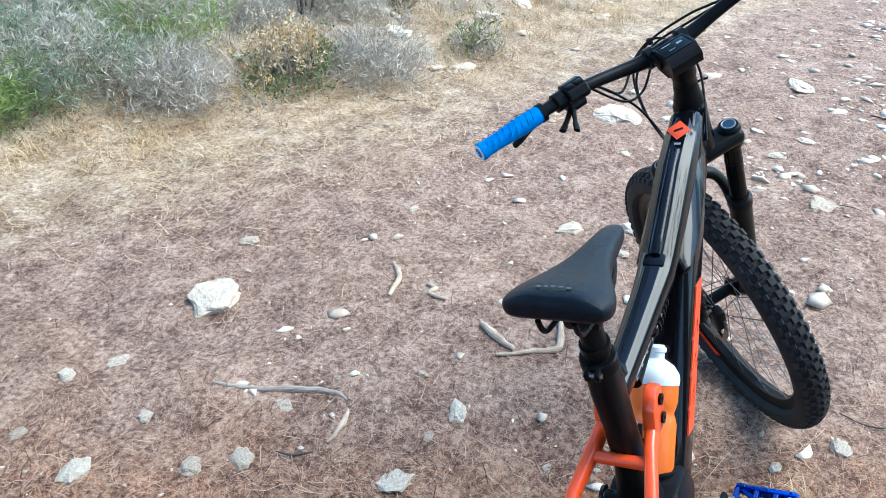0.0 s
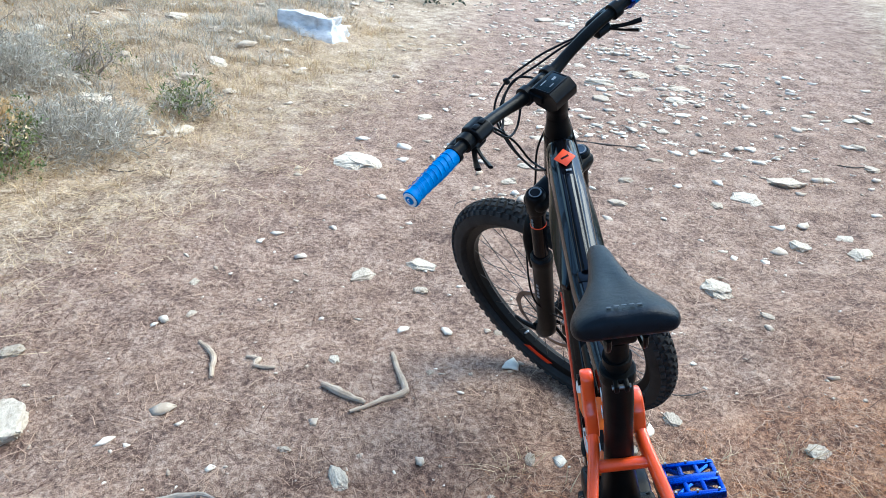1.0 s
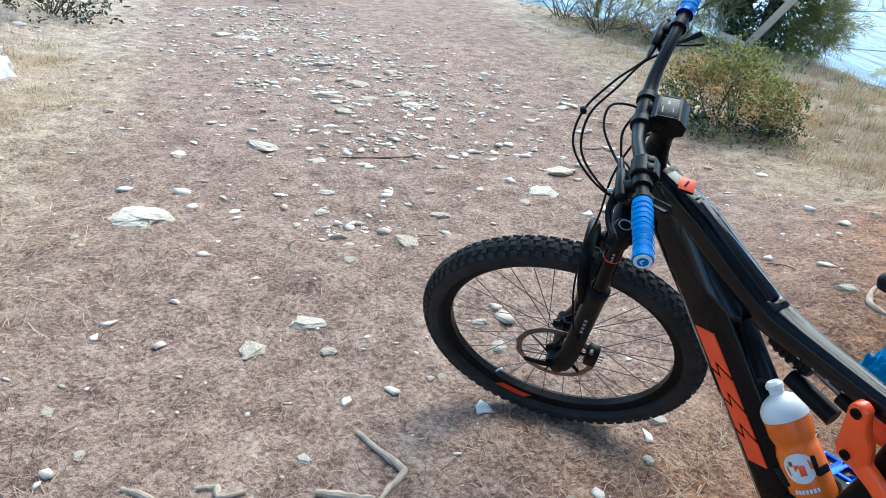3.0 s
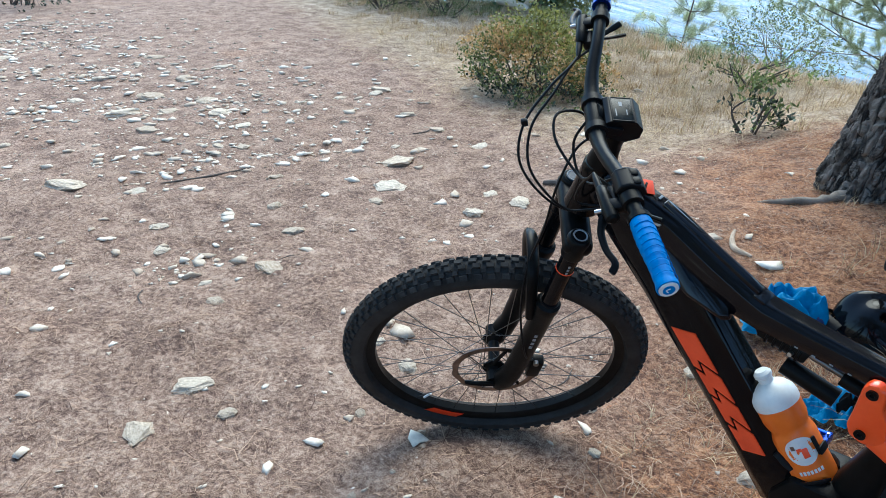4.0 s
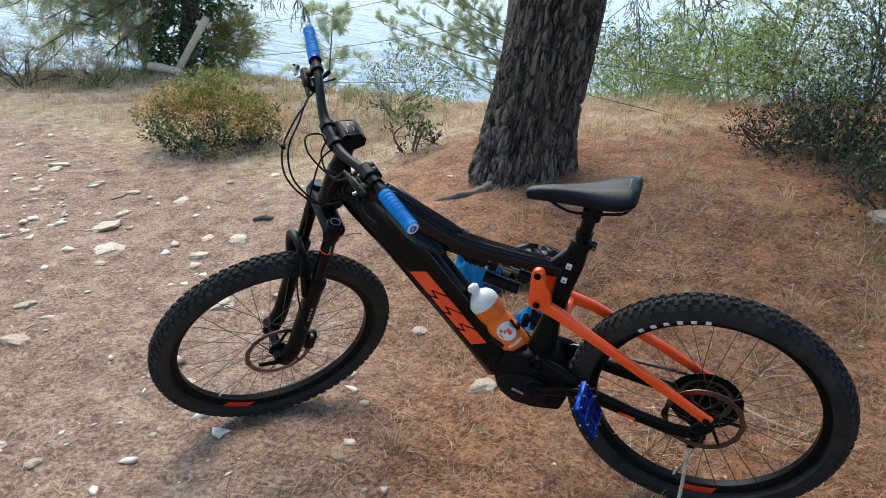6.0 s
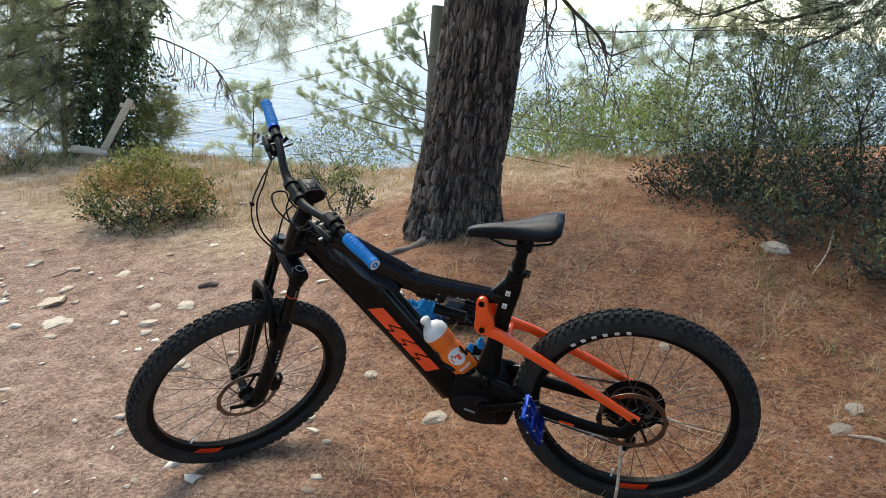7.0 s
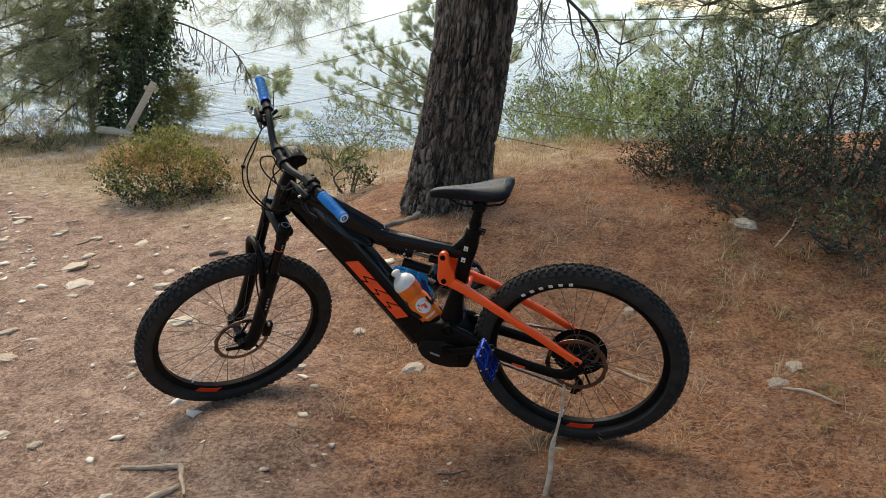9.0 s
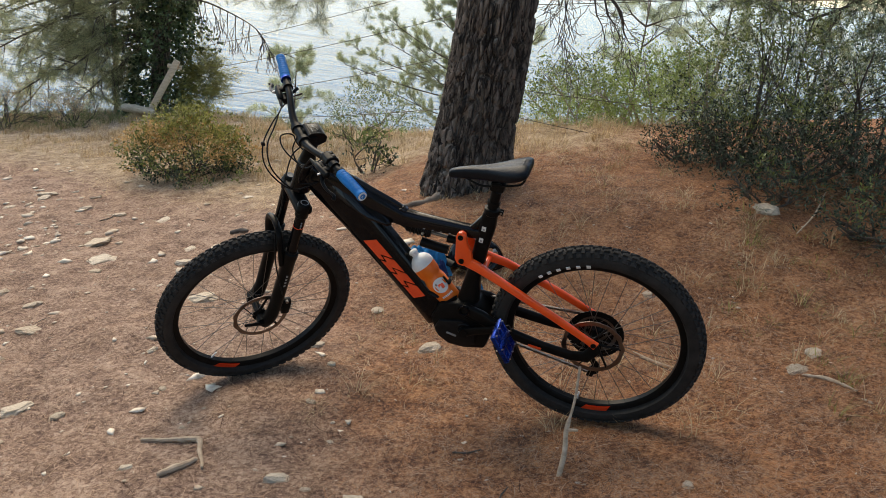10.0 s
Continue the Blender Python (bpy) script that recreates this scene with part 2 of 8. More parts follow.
def ground_surface():
    """Trail soil, dead needles and dry thatch, laid by the cover that each spot carries."""
    m = bpy.data.materials.new("trail_soil")
    m.use_nodes = True
    nt = m.node_tree
    p = nt.nodes["Principled BSDF"]
    p.inputs["Roughness"].default_value = 0.95
    at = node(nt, "ShaderNodeTexCoord")
    cover = node(nt, "ShaderNodeVertexColor")
    cover.layer_name = "cover"
    part_of = node(nt, "ShaderNodeSeparateColor")
    nt.links.new(cover.outputs[0], part_of.inputs[0])
    noises = []
    for scale, detail in ((1.3, 5), (9, 6), (60, 6), (260, 4)):
        n = node(nt, "ShaderNodeTexNoise", Scale=float(scale), Detail=float(detail), Roughness=0.65)
        nt.links.new(at.outputs["Object"], n.inputs["Vector"])
        noises.append(n)

    def ramp(source, stops):
        r = node(nt, "ShaderNodeValToRGB")
        while len(r.color_ramp.elements) < len(stops):
            r.color_ramp.elements.new(0.5)
        for e, (pos, c) in zip(r.color_ramp.elements, stops):
            e.position, e.color = pos, (*c, 1)
        nt.links.new(source, r.inputs[0])
        return r.outputs[0]

    grain = node(nt, "ShaderNodeMath")
    grain.operation = "MULTIPLY_ADD"
    nt.links.new(noises[2].outputs[0], grain.inputs[0])
    grain.inputs[1].default_value = 0.9
    half = node(nt, "ShaderNodeMath")
    half.operation = "MULTIPLY"
    nt.links.new(noises[1].outputs[0], half.inputs[0])
    half.inputs[1].default_value = 0.64
    nt.links.new(half.outputs[0], grain.inputs[2])
    specks = node(nt, "ShaderNodeMath")
    specks.operation = "MULTIPLY_ADD"
    nt.links.new(noises[3].outputs[0], specks.inputs[0])
    specks.inputs[1].default_value = 0.7
    nt.links.new(grain.outputs[0], specks.inputs[2])
    shade = node(nt, "ShaderNodeMath")
    shade.operation = "MULTIPLY"
    nt.links.new(specks.outputs[0], shade.inputs[0])
    shade.inputs[1].default_value = 0.562
    specks = shade
    soil = ramp(specks.outputs[0], ((0.535, (0.100, 0.054, 0.036)), (0.63, (0.308, 0.192, 0.131)), (0.725, (0.54, 0.385, 0.28))))
    needles = ramp(specks.outputs[0], ((0.535, (0.080, 0.028, 0.0118)), (0.63, (0.305, 0.130, 0.055)), (0.725, (0.56, 0.295, 0.145))))
    thatch = ramp(specks.outputs[0], ((0.535, (0.15, 0.092, 0.050)), (0.63, (0.42, 0.305, 0.195)), (0.725, (0.69, 0.55, 0.40))))

    def blend(factor, a, b):
        x = node(nt, "ShaderNodeMix")
        x.data_type = "RGBA"
        nt.links.new(factor, x.inputs[0])
        nt.links.new(a, x.inputs[6])
        nt.links.new(b, x.inputs[7])
        return x.outputs[2]

    def edged(source, noise_out):
        """The cover with a ragged edge."""
        s = node(nt, "ShaderNodeMath")
        s.operation = "ADD"
        nt.links.new(source, s.inputs[0])
        nt.links.new(noise_out, s.inputs[1])
        r = node(nt, "ShaderNodeMapRange")
        r.inputs["From Min"].default_value, r.inputs["From Max"].default_value = 0.75, 1.3
        nt.links.new(s.outputs[0], r.inputs["Value"])
        return r.outputs[0]

    c = blend(edged(part_of.outputs[1], noises[0].outputs[0]), soil, needles)
    c = blend(edged(part_of.outputs[0], noises[1].outputs[0]), c, thatch)
    nt.links.new(c, p.inputs["Base Color"])
    b = node(nt, "ShaderNodeBump", Strength=0.9, Distance=0.018)
    rough = node(nt, "ShaderNodeMath")
    rough.operation = "MULTIPLY_ADD"
    nt.links.new(noises[3].outputs[0], rough.inputs[0])
    rough.inputs[1].default_value = 0.35
    nt.links.new(grain.outputs[0], rough.inputs[2])
    nt.links.new(rough.outputs[0], b.inputs["Height"])
    nt.links.new(b.outputs[0], p.inputs["Normal"])
    return m


def sea_surface():
    m = bpy.data.materials.new("sea_water")
    m.use_nodes = True
    nt = m.node_tree
    p = nt.nodes["Principled BSDF"]
    p.inputs["Base Color"].default_value = (0.15, 0.215, 0.26, 1)
    p.inputs["Roughness"].default_value = 0.12
    p.inputs["IOR"].default_value = 1.33
    p.inputs["Specular IOR Level"].default_value = 0.085
    at = node(nt, "ShaderNodeTexCoord")
    mapping = node(nt, "ShaderNodeMapping", Scale=(0.22, 1.0, 1.0), Rotation=(0, 0, 0.25))
    nt.links.new(at.outputs["Object"], mapping.inputs["Vector"])
    a = node(nt, "ShaderNodeTexNoise", Scale=0.22, Detail=8.0, Roughness=0.62)
    nt.links.new(mapping.outputs[0], a.inputs["Vector"])
    b = node(nt, "ShaderNodeBump", Strength=1.0, Distance=2.2)
    nt.links.new(a.outputs[0], b.inputs["Height"])
    nt.links.new(b.outputs[0], p.inputs["Normal"])
    # bright and dark ripples of reflected sky, painted into the water's colour
    tone = node(nt, "ShaderNodeValToRGB")
    tone.color_ramp.elements[0].position, tone.color_ramp.elements[1].position = 0.36, 0.66
    tone.color_ramp.elements[0].color, tone.color_ramp.elements[1].color = (0.030, 0.095, 0.195, 1), (0.115, 0.240, 0.39, 1)
    nt.links.new(a.outputs[0], tone.inputs[0])
    nt.links.new(tone.outputs[0], p.inputs["Base Color"])
    return m


# ---- the lie of the land, in the plan ----
def smooth(a, b, v):
    u = np.clip((v - a) / (b - a), 0.0, 1.0)
    return u * u * (3 - 2 * u)


def verge(x, y):
    """Metres beyond the trail's edge on the hill side; negative on the trail."""
    x, y = np.asarray(x, float), np.asarray(y, float)
    edge = np.where(x > -2.9, -1.4 - (x + 2.9) * 0.75, -1.4 - (x + 2.9) * 0.46)
    edge = np.where(x < -6.0, 0.03 + (-6.0 - x) * 0.3, edge)
    return (edge - y) * 0.85


def ripple(x, y, size, seed):
    return np.sin(x / size * 2.1 + seed) * np.cos(y / size * 1.7 + 1.3 * seed) + 0.5 * np.sin((x + y) / size * 3.9 + 2 * seed) * np.cos((x - y) / size * 3.1 + seed)


def height(x, y):
    """How high the ground stands over the plan's zero."""
    x, y = np.asarray(x, float), np.asarray(y, float)
    v = verge(x, y)
    h = 0.16 * smooth(0.0, 1.3, v) + 0.5 * smooth(0.8, 6.0, v) + 5.0 * smooth(3.0, 40.0, v)
    rise = 0.30 * smooth(-2.6, -0.9, x)
    h = h + rise * smooth(0.75, 2.5, y)
    brink = 3.9 + 1.6 * smooth(-1.2, -2.7, x) + 1.4 * smooth(-2.7, -5.5, x) + 0.2 * smooth(0.2, 1.5, x)
    drop = np.maximum(y - brink, 0.0)
    h = h - 0.55 * drop * smooth(0.0, 3.0, drop) - 0.10 * smooth(0.4, 1.2, drop)
    h = h - 0.035 * np.exp(-(((x + 0.85) / 1.1) ** 2 + ((y - 0.25) / 0.5) ** 2))
    h = h + 0.027 * np.exp(-(((x + 1.55) / 0.42) ** 2 + ((y - 0.50) / 0.40) ** 2))
    h = h - 0.026 * np.exp(-(((x + 0.14) / 0.26) ** 2 + ((y - 0.37) / 0.22) ** 2))
    h = h - 0.09 * np.exp(-(((x + 0.95) / 0.62) ** 2 + ((y - 2.42) / 0.5) ** 2))
    return h + 0.012 * ripple(x, y, 0.55, 1.0) + 0.006 * ripple(x, y, 0.17, 2.0) + 0.02 * smooth(0, 1.5, v) * ripple(x, y, 0.3, 3.0)


def spot(x, y, up=0.0):
    """The place in the world over the plan's x, y."""
    return TILT @ Vector((x, y, float(height(x, y)) + up))


def thatch_at(x, y):
    line = np.where(x < -2.4, 2.7 + 0.5 * (-2.4 - x), 2.7 + 0.5 * np.clip(x + 2.4, 0, 1))
    back = smooth(-0.5, 0.6, y - line) * smooth(0.8, -0.5, x)
    return np.clip(smooth(-1.15, 0.3, verge(x, y)) + 0.85 * back, 0, 1)


def needle_at(x, y):
    return np.clip(smooth(-1.9, 0.0, x + 0.35 * (y - 0.5)) + 0.18, 0, 1)


# ---- making meshes ----
def part(name, bm, material, parent=None, label="", smoothed=True):
    """One mesh object from a bmesh, under a thing or a part."""
    me = bpy.data.meshes.new(name)
    bm.to_mesh(me)
    bm.free()
    me.materials.append(material)
    if smoothed:
        me.shade_smooth()
        me.set_sharp_from_angle(angle=radians(38))
    ob = new(name, me)
    if parent is not None:
        ob.parent = parent
    if label:
        tagged(ob, label)
    return ob


def raw_mesh(name, verts, faces, material, smoothed=False):
    me = bpy.data.meshes.new(name)
    verts, faces = np.asarray(verts, np.float32), np.asarray(faces, np.int32)
    k = faces.shape[1]
    me.vertices.add(len(verts))
    me.vertices.foreach_set("co", verts.ravel())
    me.loops.add(faces.size)
    me.loops.foreach_set("vertex_index", faces.ravel())
    me.polygons.add(len(faces))
    me.polygons.foreach_set("loop_start", np.arange(0, faces.size, k, dtype=np.int32))
    me.materials.append(material)
    me.update(calc_edges=True)
    me.validate()
    if smoothed:
        me.shade_smooth()
    return new(name, me)


def rings(bm, loops, closed=False, caps=True):
    """Skins a row of loops of points, each with as many points as the others."""
    made = [[bm.verts.new(p) for p in loop] for loop in loops]
    n = len(made[0])
    for a, b in list(zip(made, made[1:])) + ([(made[-1], made[0])] if closed else []):
        for i in range(n):
            bm.faces.new((a[i], a[(i + 1) % n], b[(i + 1) % n], b[i]))
    if caps and not closed:
        bm.faces.new(made[0][::-1])
        bm.faces.new(made[-1])
    return made


def tube(path, radius, seg=10, bm=None, flat=1.0):
    """A round bar along a path; radius: one number or one for each point."""
    alone = bm is None
    bm = bmesh.new() if alone else bm
    path = [Vector(p) for p in path]
    radii = radius if hasattr(radius, "__len__") else [radius] * len(path)
    side, loops = None, []
    for i, p in enumerate(path):
        d = (path[min(i + 1, len(path) - 1)] - path[max(i - 1, 0)]).normalized()
        if side is None:
            side = d.orthogonal().normalized()
        side = (side - d * side.dot(d)).normalized()
        other = d.cross(side)
        loops.append([p + radii[i] * (math.cos(a) * side + flat * math.sin(a) * other) for a in (2 * math.pi * k / seg for k in range(seg))])
    rings(bm, loops)
    if alone:
        bmesh.ops.recalc_face_normals(bm, faces=bm.faces)
    return bm


def curve(points, steps=8):
    """A smooth path through the points."""
    pts = [Vector(p) for p in points]
    out = []
    for i in range(len(pts) - 1):
        a, b, c, d = pts[max(i - 1, 0)], pts[i], pts[i + 1], pts[min(i + 2, len(pts) - 1)]
        for k in range(steps):
            t = k / steps
            out.append(0.5 * (2 * b + (c - a) * t + (2 * a - 5 * b + 4 * c - d) * t * t + (3 * b - a - 3 * c + d) * t**3))
    return out + [pts[-1]]


def lathe(profile, seg=64, axis="Y", bm=None, closed=False):
    """Turns a profile of (radius, along) round an axis."""
    bm = bm or bmesh.new()
    loops = []
    for k in range(seg):
        a = 2 * math.pi * k / seg
        c, s = math.cos(a), math.sin(a)
        if axis == "Y":
            loops.append([Vector((r * c, h, r * s)) for r, h in profile])
        elif axis == "Z":
            loops.append([Vector((r * c, r * s, h)) for r, h in profile])
        else:
            loops.append([Vector((h, r * c, r * s)) for r, h in profile])
    made = [[bm.verts.new(p) for p in loop] for loop in loops]
    n = len(profile)
    for a, b in zip(made, made[1:] + made[:1]):
        for i in range(n if closed else n - 1):
            bm.faces.new((a[i], a[(i + 1) % n], b[(i + 1) % n], b[i]))
    if not closed:
        bmesh.ops.remove_doubles(bm, verts=bm.verts, dist=1e-6)
        edges = [e for e in bm.edges if e.is_boundary]
        if edges:
            bmesh.ops.contextual_create(bm, geom=edges) if len(edges) == seg else bmesh.ops.holes_fill(bm, edges=edges)
    bmesh.ops.recalc_face_normals(bm, faces=bm.faces)
    return bm


def block(size, at=(0, 0, 0), bevel=0.003, bm=None, turn=None, seg=2):
    bm2 = bmesh.new()
    bmesh.ops.create_cube(bm2, size=1.0)
    bmesh.ops.scale(bm2, vec=size, verts=bm2.verts)
    if bevel:
        bmesh.ops.bevel(bm2, geom=bm2.edges[:], offset=min(bevel, 0.45 * min(size)), segments=seg, profile=0.5, affect="EDGES")
    m = Matrix.Translation(at) @ (turn.to_4x4() if turn is not None else Matrix())
    bmesh.ops.transform(bm2, matrix=m, verts=bm2.verts)
    return join(bm, bm2)


def join(bm, other):
    """Adds another bmesh to bm (or gives it back alone)."""
    if bm is None:
        return other
    me = bpy.data.meshes.new("joined")
    other.to_mesh(me)
    other.free()
    bm.from_mesh(me)
    bpy.data.meshes.remove(me)
    return bm


def plate(outline, y0, y1, bevel=0.004, taper=1.0):
    """A plate in the x-z plane from y0 to y1 with rounded edges."""
    bm = bmesh.new()
    low = [bm.verts.new((x, y0, z)) for x, z in outline]
    high = [bm.verts.new((x, y1, z)) for x, z in outline]
    n = len(outline)
    bm.faces.new(low)
    bm.faces.new(high[::-1])
    for i in range(n):
        bm.faces.new((low[i], high[i], high[(i + 1) % n], low[(i + 1) % n]))
    bmesh.ops.recalc_face_normals(bm, faces=bm.faces)
    if bevel:
        bmesh.ops.bevel(bm, geom=bm.edges[:], offset=bevel, segments=2, profile=0.5, affect="EDGES")
    return bm


def rounded(width, depth, power=3.2, n=20):
    """A rounded box section: points (across, along)."""
    out = []
    for k in range(n):
        a = 2 * math.pi * (k + 0.5) / n
        c, s = math.cos(a), math.sin(a)
        out.append((0.5 * width * math.copysign(abs(c) ** (2 / power), c), 0.5 * depth * math.copysign(abs(s) ** (2 / power), s)))
    return out


def beam(stations, power=3.2, n=20):
    """A tube in the bike's plane: stations of (x, z, depth, width, y). Each section stands square to the run."""
    bm, loops = bmesh.new(), []
    for i, (x, z, depth, width, y) in enumerate(stations):
        a, b = stations[max(i - 1, 0)], stations[min(i + 1, len(stations) - 1)]
        run = Vector((b[0] - a[0], b[4] - a[4], b[1] - a[1])).normalized()
        left = Vector((0, 1, 0))
        up = run.cross(left).normalized()
        left = up.cross(run).normalized()
        loops.append([Vector((x, y, z)) + left * u + up * v for u, v in rounded(width, depth, power, n)])
    rings(bm, loops)
    bmesh.ops.recalc_face_normals(bm, faces=bm.faces)
    return bm


# ---- ground and sea ----
def graded(a, b, near_a, near_b, step, grow=1.18):
    out = list(np.arange(near_a, near_b + step / 2, step))
    s, v = step, out[0]
    while v > a:
        s *= grow
        v -= s
        out.insert(0, v)
    s, v = step, out[-1]
    while v < b:
        s *= grow
        v += s
        out.append(v)
    return np.array(out)


def ground():
    xs, ys = graded(-700, 700, -5.5, 2.2, 0.03), graded(-700, 60, -2.6, 4.6, 0.03)
    gx, gy = np.meshgrid(xs, ys)
    gz = height(gx, gy)
    near = (gx > -6.5) & (gx < 3) & (gy > -3.5) & (gy < 5.5)
    rng = np.random.default_rng(5)
    gz = gz + near * rng.normal(0, 0.0018, gx.shape)
    gz = np.where(gy > 30, np.minimum(gz, -26), gz)
    verts = np.stack([gx, gy, gz], -1).reshape(-1, 3)
    # far from the trail the hill side levels out
    far = np.hypot(verts[:, 0], verts[:, 1])
    turn = np.array(TILT.to_3x3())
    level = verts @ turn.T
    keep = smooth(30, 160, far)
    level[:, 2] = level[:, 2] * (1 - keep) + keep * np.where(verts[:, 1] > 10, -30.0, 3.0 + 0.02 * far)
    nx, ny = len(xs), len(ys)
    i = np.arange(nx * ny).reshape(ny, nx)
    faces = np.stack([i[:-1, :-1], i[:-1, 1:], i[1:, 1:], i[1:, :-1]], -1).reshape(-1, 4)
    ob = raw_mesh("ground", level, faces, ground_surface(), True)
    cover = ob.data.color_attributes.new("cover", "FLOAT_COLOR", "POINT")
    th, ne = thatch_at(verts[:, 0], verts[:, 1]), needle_at(verts[:, 0], verts[:, 1])
    cover.data.foreach_set("color", np.stack([th, ne, 0 * th, 0 * th + 1], -1).astype(np.float32).ravel())
    return tagged(ob, "sloping forest trail of reddish soil and dead pine needles", "ground", kind="structure")


ground()


def sea():
    bm = bmesh.new()
    bmesh.ops.create_grid(bm, x_segments=40, y_segments=40, size=4500)
    ob = part("water", bm, sea_surface(), smoothed=False)
    ob.location = (0, 4480, -24)
    tagged(ob, "pale rippled sea below the wooded slope", "sea", kind="structure")


sea()


# ---- the bicycle: x ahead, y to its left, z up, from the rear axle ----
BIKE = TILT @ Matrix(((-0.99253, -0.12179, -0.00793, -0.1604), (0.12065, -0.96930, -0.21426, 0.2717), (0.01841, -0.21362, 0.97674, 0.2979), (0, 0, 0, 1)))
HEAD = Vector((-0.4147, 0.0, 0.9100))
AHEAD = Vector((0.9100, 0.0, 0.4147))
STEER_AT = Vector((1.211, 0.0, -0.006))
STEER = Matrix.Translation(STEER_AT) @ Matrix.Rotation(radians(44.1), 4, HEAD)


def on_fork(s, ahead=0.0, left=0.0):
    """A place of the steered group before it is turned: s along the steering axis, ahead of it, to the left."""
    return HEAD * s + AHEAD * ahead + Vector((0, left, 0))


bike = tagged(new("mountain_bike"), "black and orange electric mountain bike leaning on a stick prop", "bicycle")
bike.matrix_world = BIKE


def steered(ob):
    ob.matrix_basis = STEER
    return ob


def wheel(name, label, at, outer, thick, inner, turned, rotor_r, decal_at, spokes=32):
    """A wheel round y: the rim carries tyre, tread, spokes, hub, disc and decals."""
    rng = random.Random(name)
    mid = outer - thick
    bead = inner + 0.022
    rim = part("wheel", lathe([(inner, -0.010), (inner, 0.010), (inner + 0.008, 0.017), (bead + 0.002, 0.018), (bead + 0.002, -0.018), (inner + 0.008, -0.017)], 72, closed=True), MATT_BLACK, bike, label)
    rim.matrix_basis = at
    prof = []
    for k in range(15):
        a = math.radians(-128 + 256 * k / 14)
        r = thick * (1.0 - 0.05 * math.cos(a) ** 8)
        prof.append((mid + r * math.cos(a) - 0.004, 1.02 * r * math.sin(a)))
    prof[0], prof[-1] = (bead - 0.002, -0.016), (bead - 0.002, 0.016)
    part("tyre", lathe(prof, 96, closed=True), RUBBER, rim, "dusty black rubber tyre")
    knobs = bmesh.new()
    count = 76
    for k in range(count):
        for row, (off, size, shift) in enumerate(((-11, (0.017, 0.011), 0), (11, (0.017, 0.011), 0), (-30, (0.012, 0.010), 0.5), (30, (0.012, 0.010), 0.5), (-50, (0.018, 0.012), 0.1), (50, (0.018, 0.012), 0.1))):
            a = 2 * math.pi * (k + shift + (0.25 if off > 0 else 0) + rng.uniform(-0.03, 0.03)) / count
            b = radians(off)
            out = Vector((math.cos(a) * math.cos(b), math.sin(b), math.sin(a) * math.cos(b)))
            run = Vector((-math.sin(a), 0, math.cos(a)))
            across = out.cross(run)
            c = Vector((math.cos(a), 0, math.sin(a))) * (mid - 0.004) + out * (thick * 0.985)
            lx, ly, hgt = size[0] / 2, size[1] / 2, 0.0052
            lo = [c + run * u * lx * 1.1 + across * v * ly * 1.1 - out * 0.003 for u, v in ((-1, -1), (1, -1), (1, 1), (-1, 1))]
            hi = [c + run * u * lx * 0.86 + across * v * ly * 0.86 + out * hgt for u, v in ((-1, -1), (1, -1), (1, 1), (-1, 1))]
            vs = [knobs.verts.new(p) for p in lo + hi]
            knobs.faces.new(vs[4:])
            for i in range(4):
                knobs.faces.new((vs[i], vs[(i + 1) % 4], vs[4 + (i + 1) % 4], vs[4 + i]))
    bmesh.ops.recalc_face_normals(knobs, faces=knobs.faces)
    tread = part("tread", knobs, KNOB, rim, "blocky tyre tread with dusty tops", smoothed=False)
    tagged(tread, kind="stuff")
    hub = lathe([(0.0, -0.058), (0.012, -0.058), (0.016, -0.05), (0.027, -0.046), (0.027, -0.041), (0.014, -0.03), (0.014, 0.026), (0.027, 0.034), (0.027, 0.039), (0.016, 0.044), (0.013, 0.058), (0.0, 0.058)], 24)
    part("hub", hub, MATT_BLACK, rim)
    for k in range(spokes):
        side = 1 if k % 2 else -1
        lace = 0.62 * (1 if (k // 2) % 2 else -1)
        a = 2 * math.pi * k / spokes
        if k < 4:
            b = a + lace * 1.9
            p = tube([(0.027 * math.cos(b), side * 0.036, 0.027 * math.sin(b)), ((inner + 0.002) * math.cos(a), side * 0.004, (inner + 0.002) * math.sin(a))], 0.0011, 5)
            bmesh.ops.transform(p, matrix=Matrix.Rotation(a, 4, "Y"), verts=p.verts)
            spoke = part("spoke", p, STEEL, rim)
            kinds[k] = spoke.data
        else:
            spoke = new("spoke", kinds[k % 4])
            spoke.parent = rim
        spoke.matrix_basis = Matrix.Rotation(-a, 4, "Y")
    # brake disc with holes cut between its arms
    disc = bmesh.new()
    n = 48
    rows = []
    for r, y in ((rotor_r - 0.015, 0.0437), (rotor_r, 0.0437), (rotor_r, 0.0453), (rotor_r - 0.015, 0.0453)):
        rows.append([Vector(((r + (0.0025 * math.cos(12 * 2 * math.pi * k / n) if r == rotor_r else 0)) * math.cos(2 * math.pi * k / n), y, (r) * math.sin(2 * math.pi * k / n))) for k in range(n)])
    rings(disc, rows, closed=True)
    arm = None
    for k in range(6):
        if arm is None:
            arm = part("disc_arm", tube([(0.024 * math.cos(-0.5), 0.0445, 0.024 * math.sin(-0.5)), (rotor_r - 0.011, 0.0445, 0)], 0.0042, 6, flat=0.35), MATT_BLACK, rim)
        else:
            again = new("disc_arm", arm.data)
            again.parent, again.matrix_basis = rim, Matrix.Rotation(2 * math.pi * k / 6, 4, "Y")
    bmesh.ops.recalc_face_normals(disc, faces=disc.faces)
    part("brake_disc", disc, RUSTY, rim, "worn steel brake disc")
    a0 = decal_at
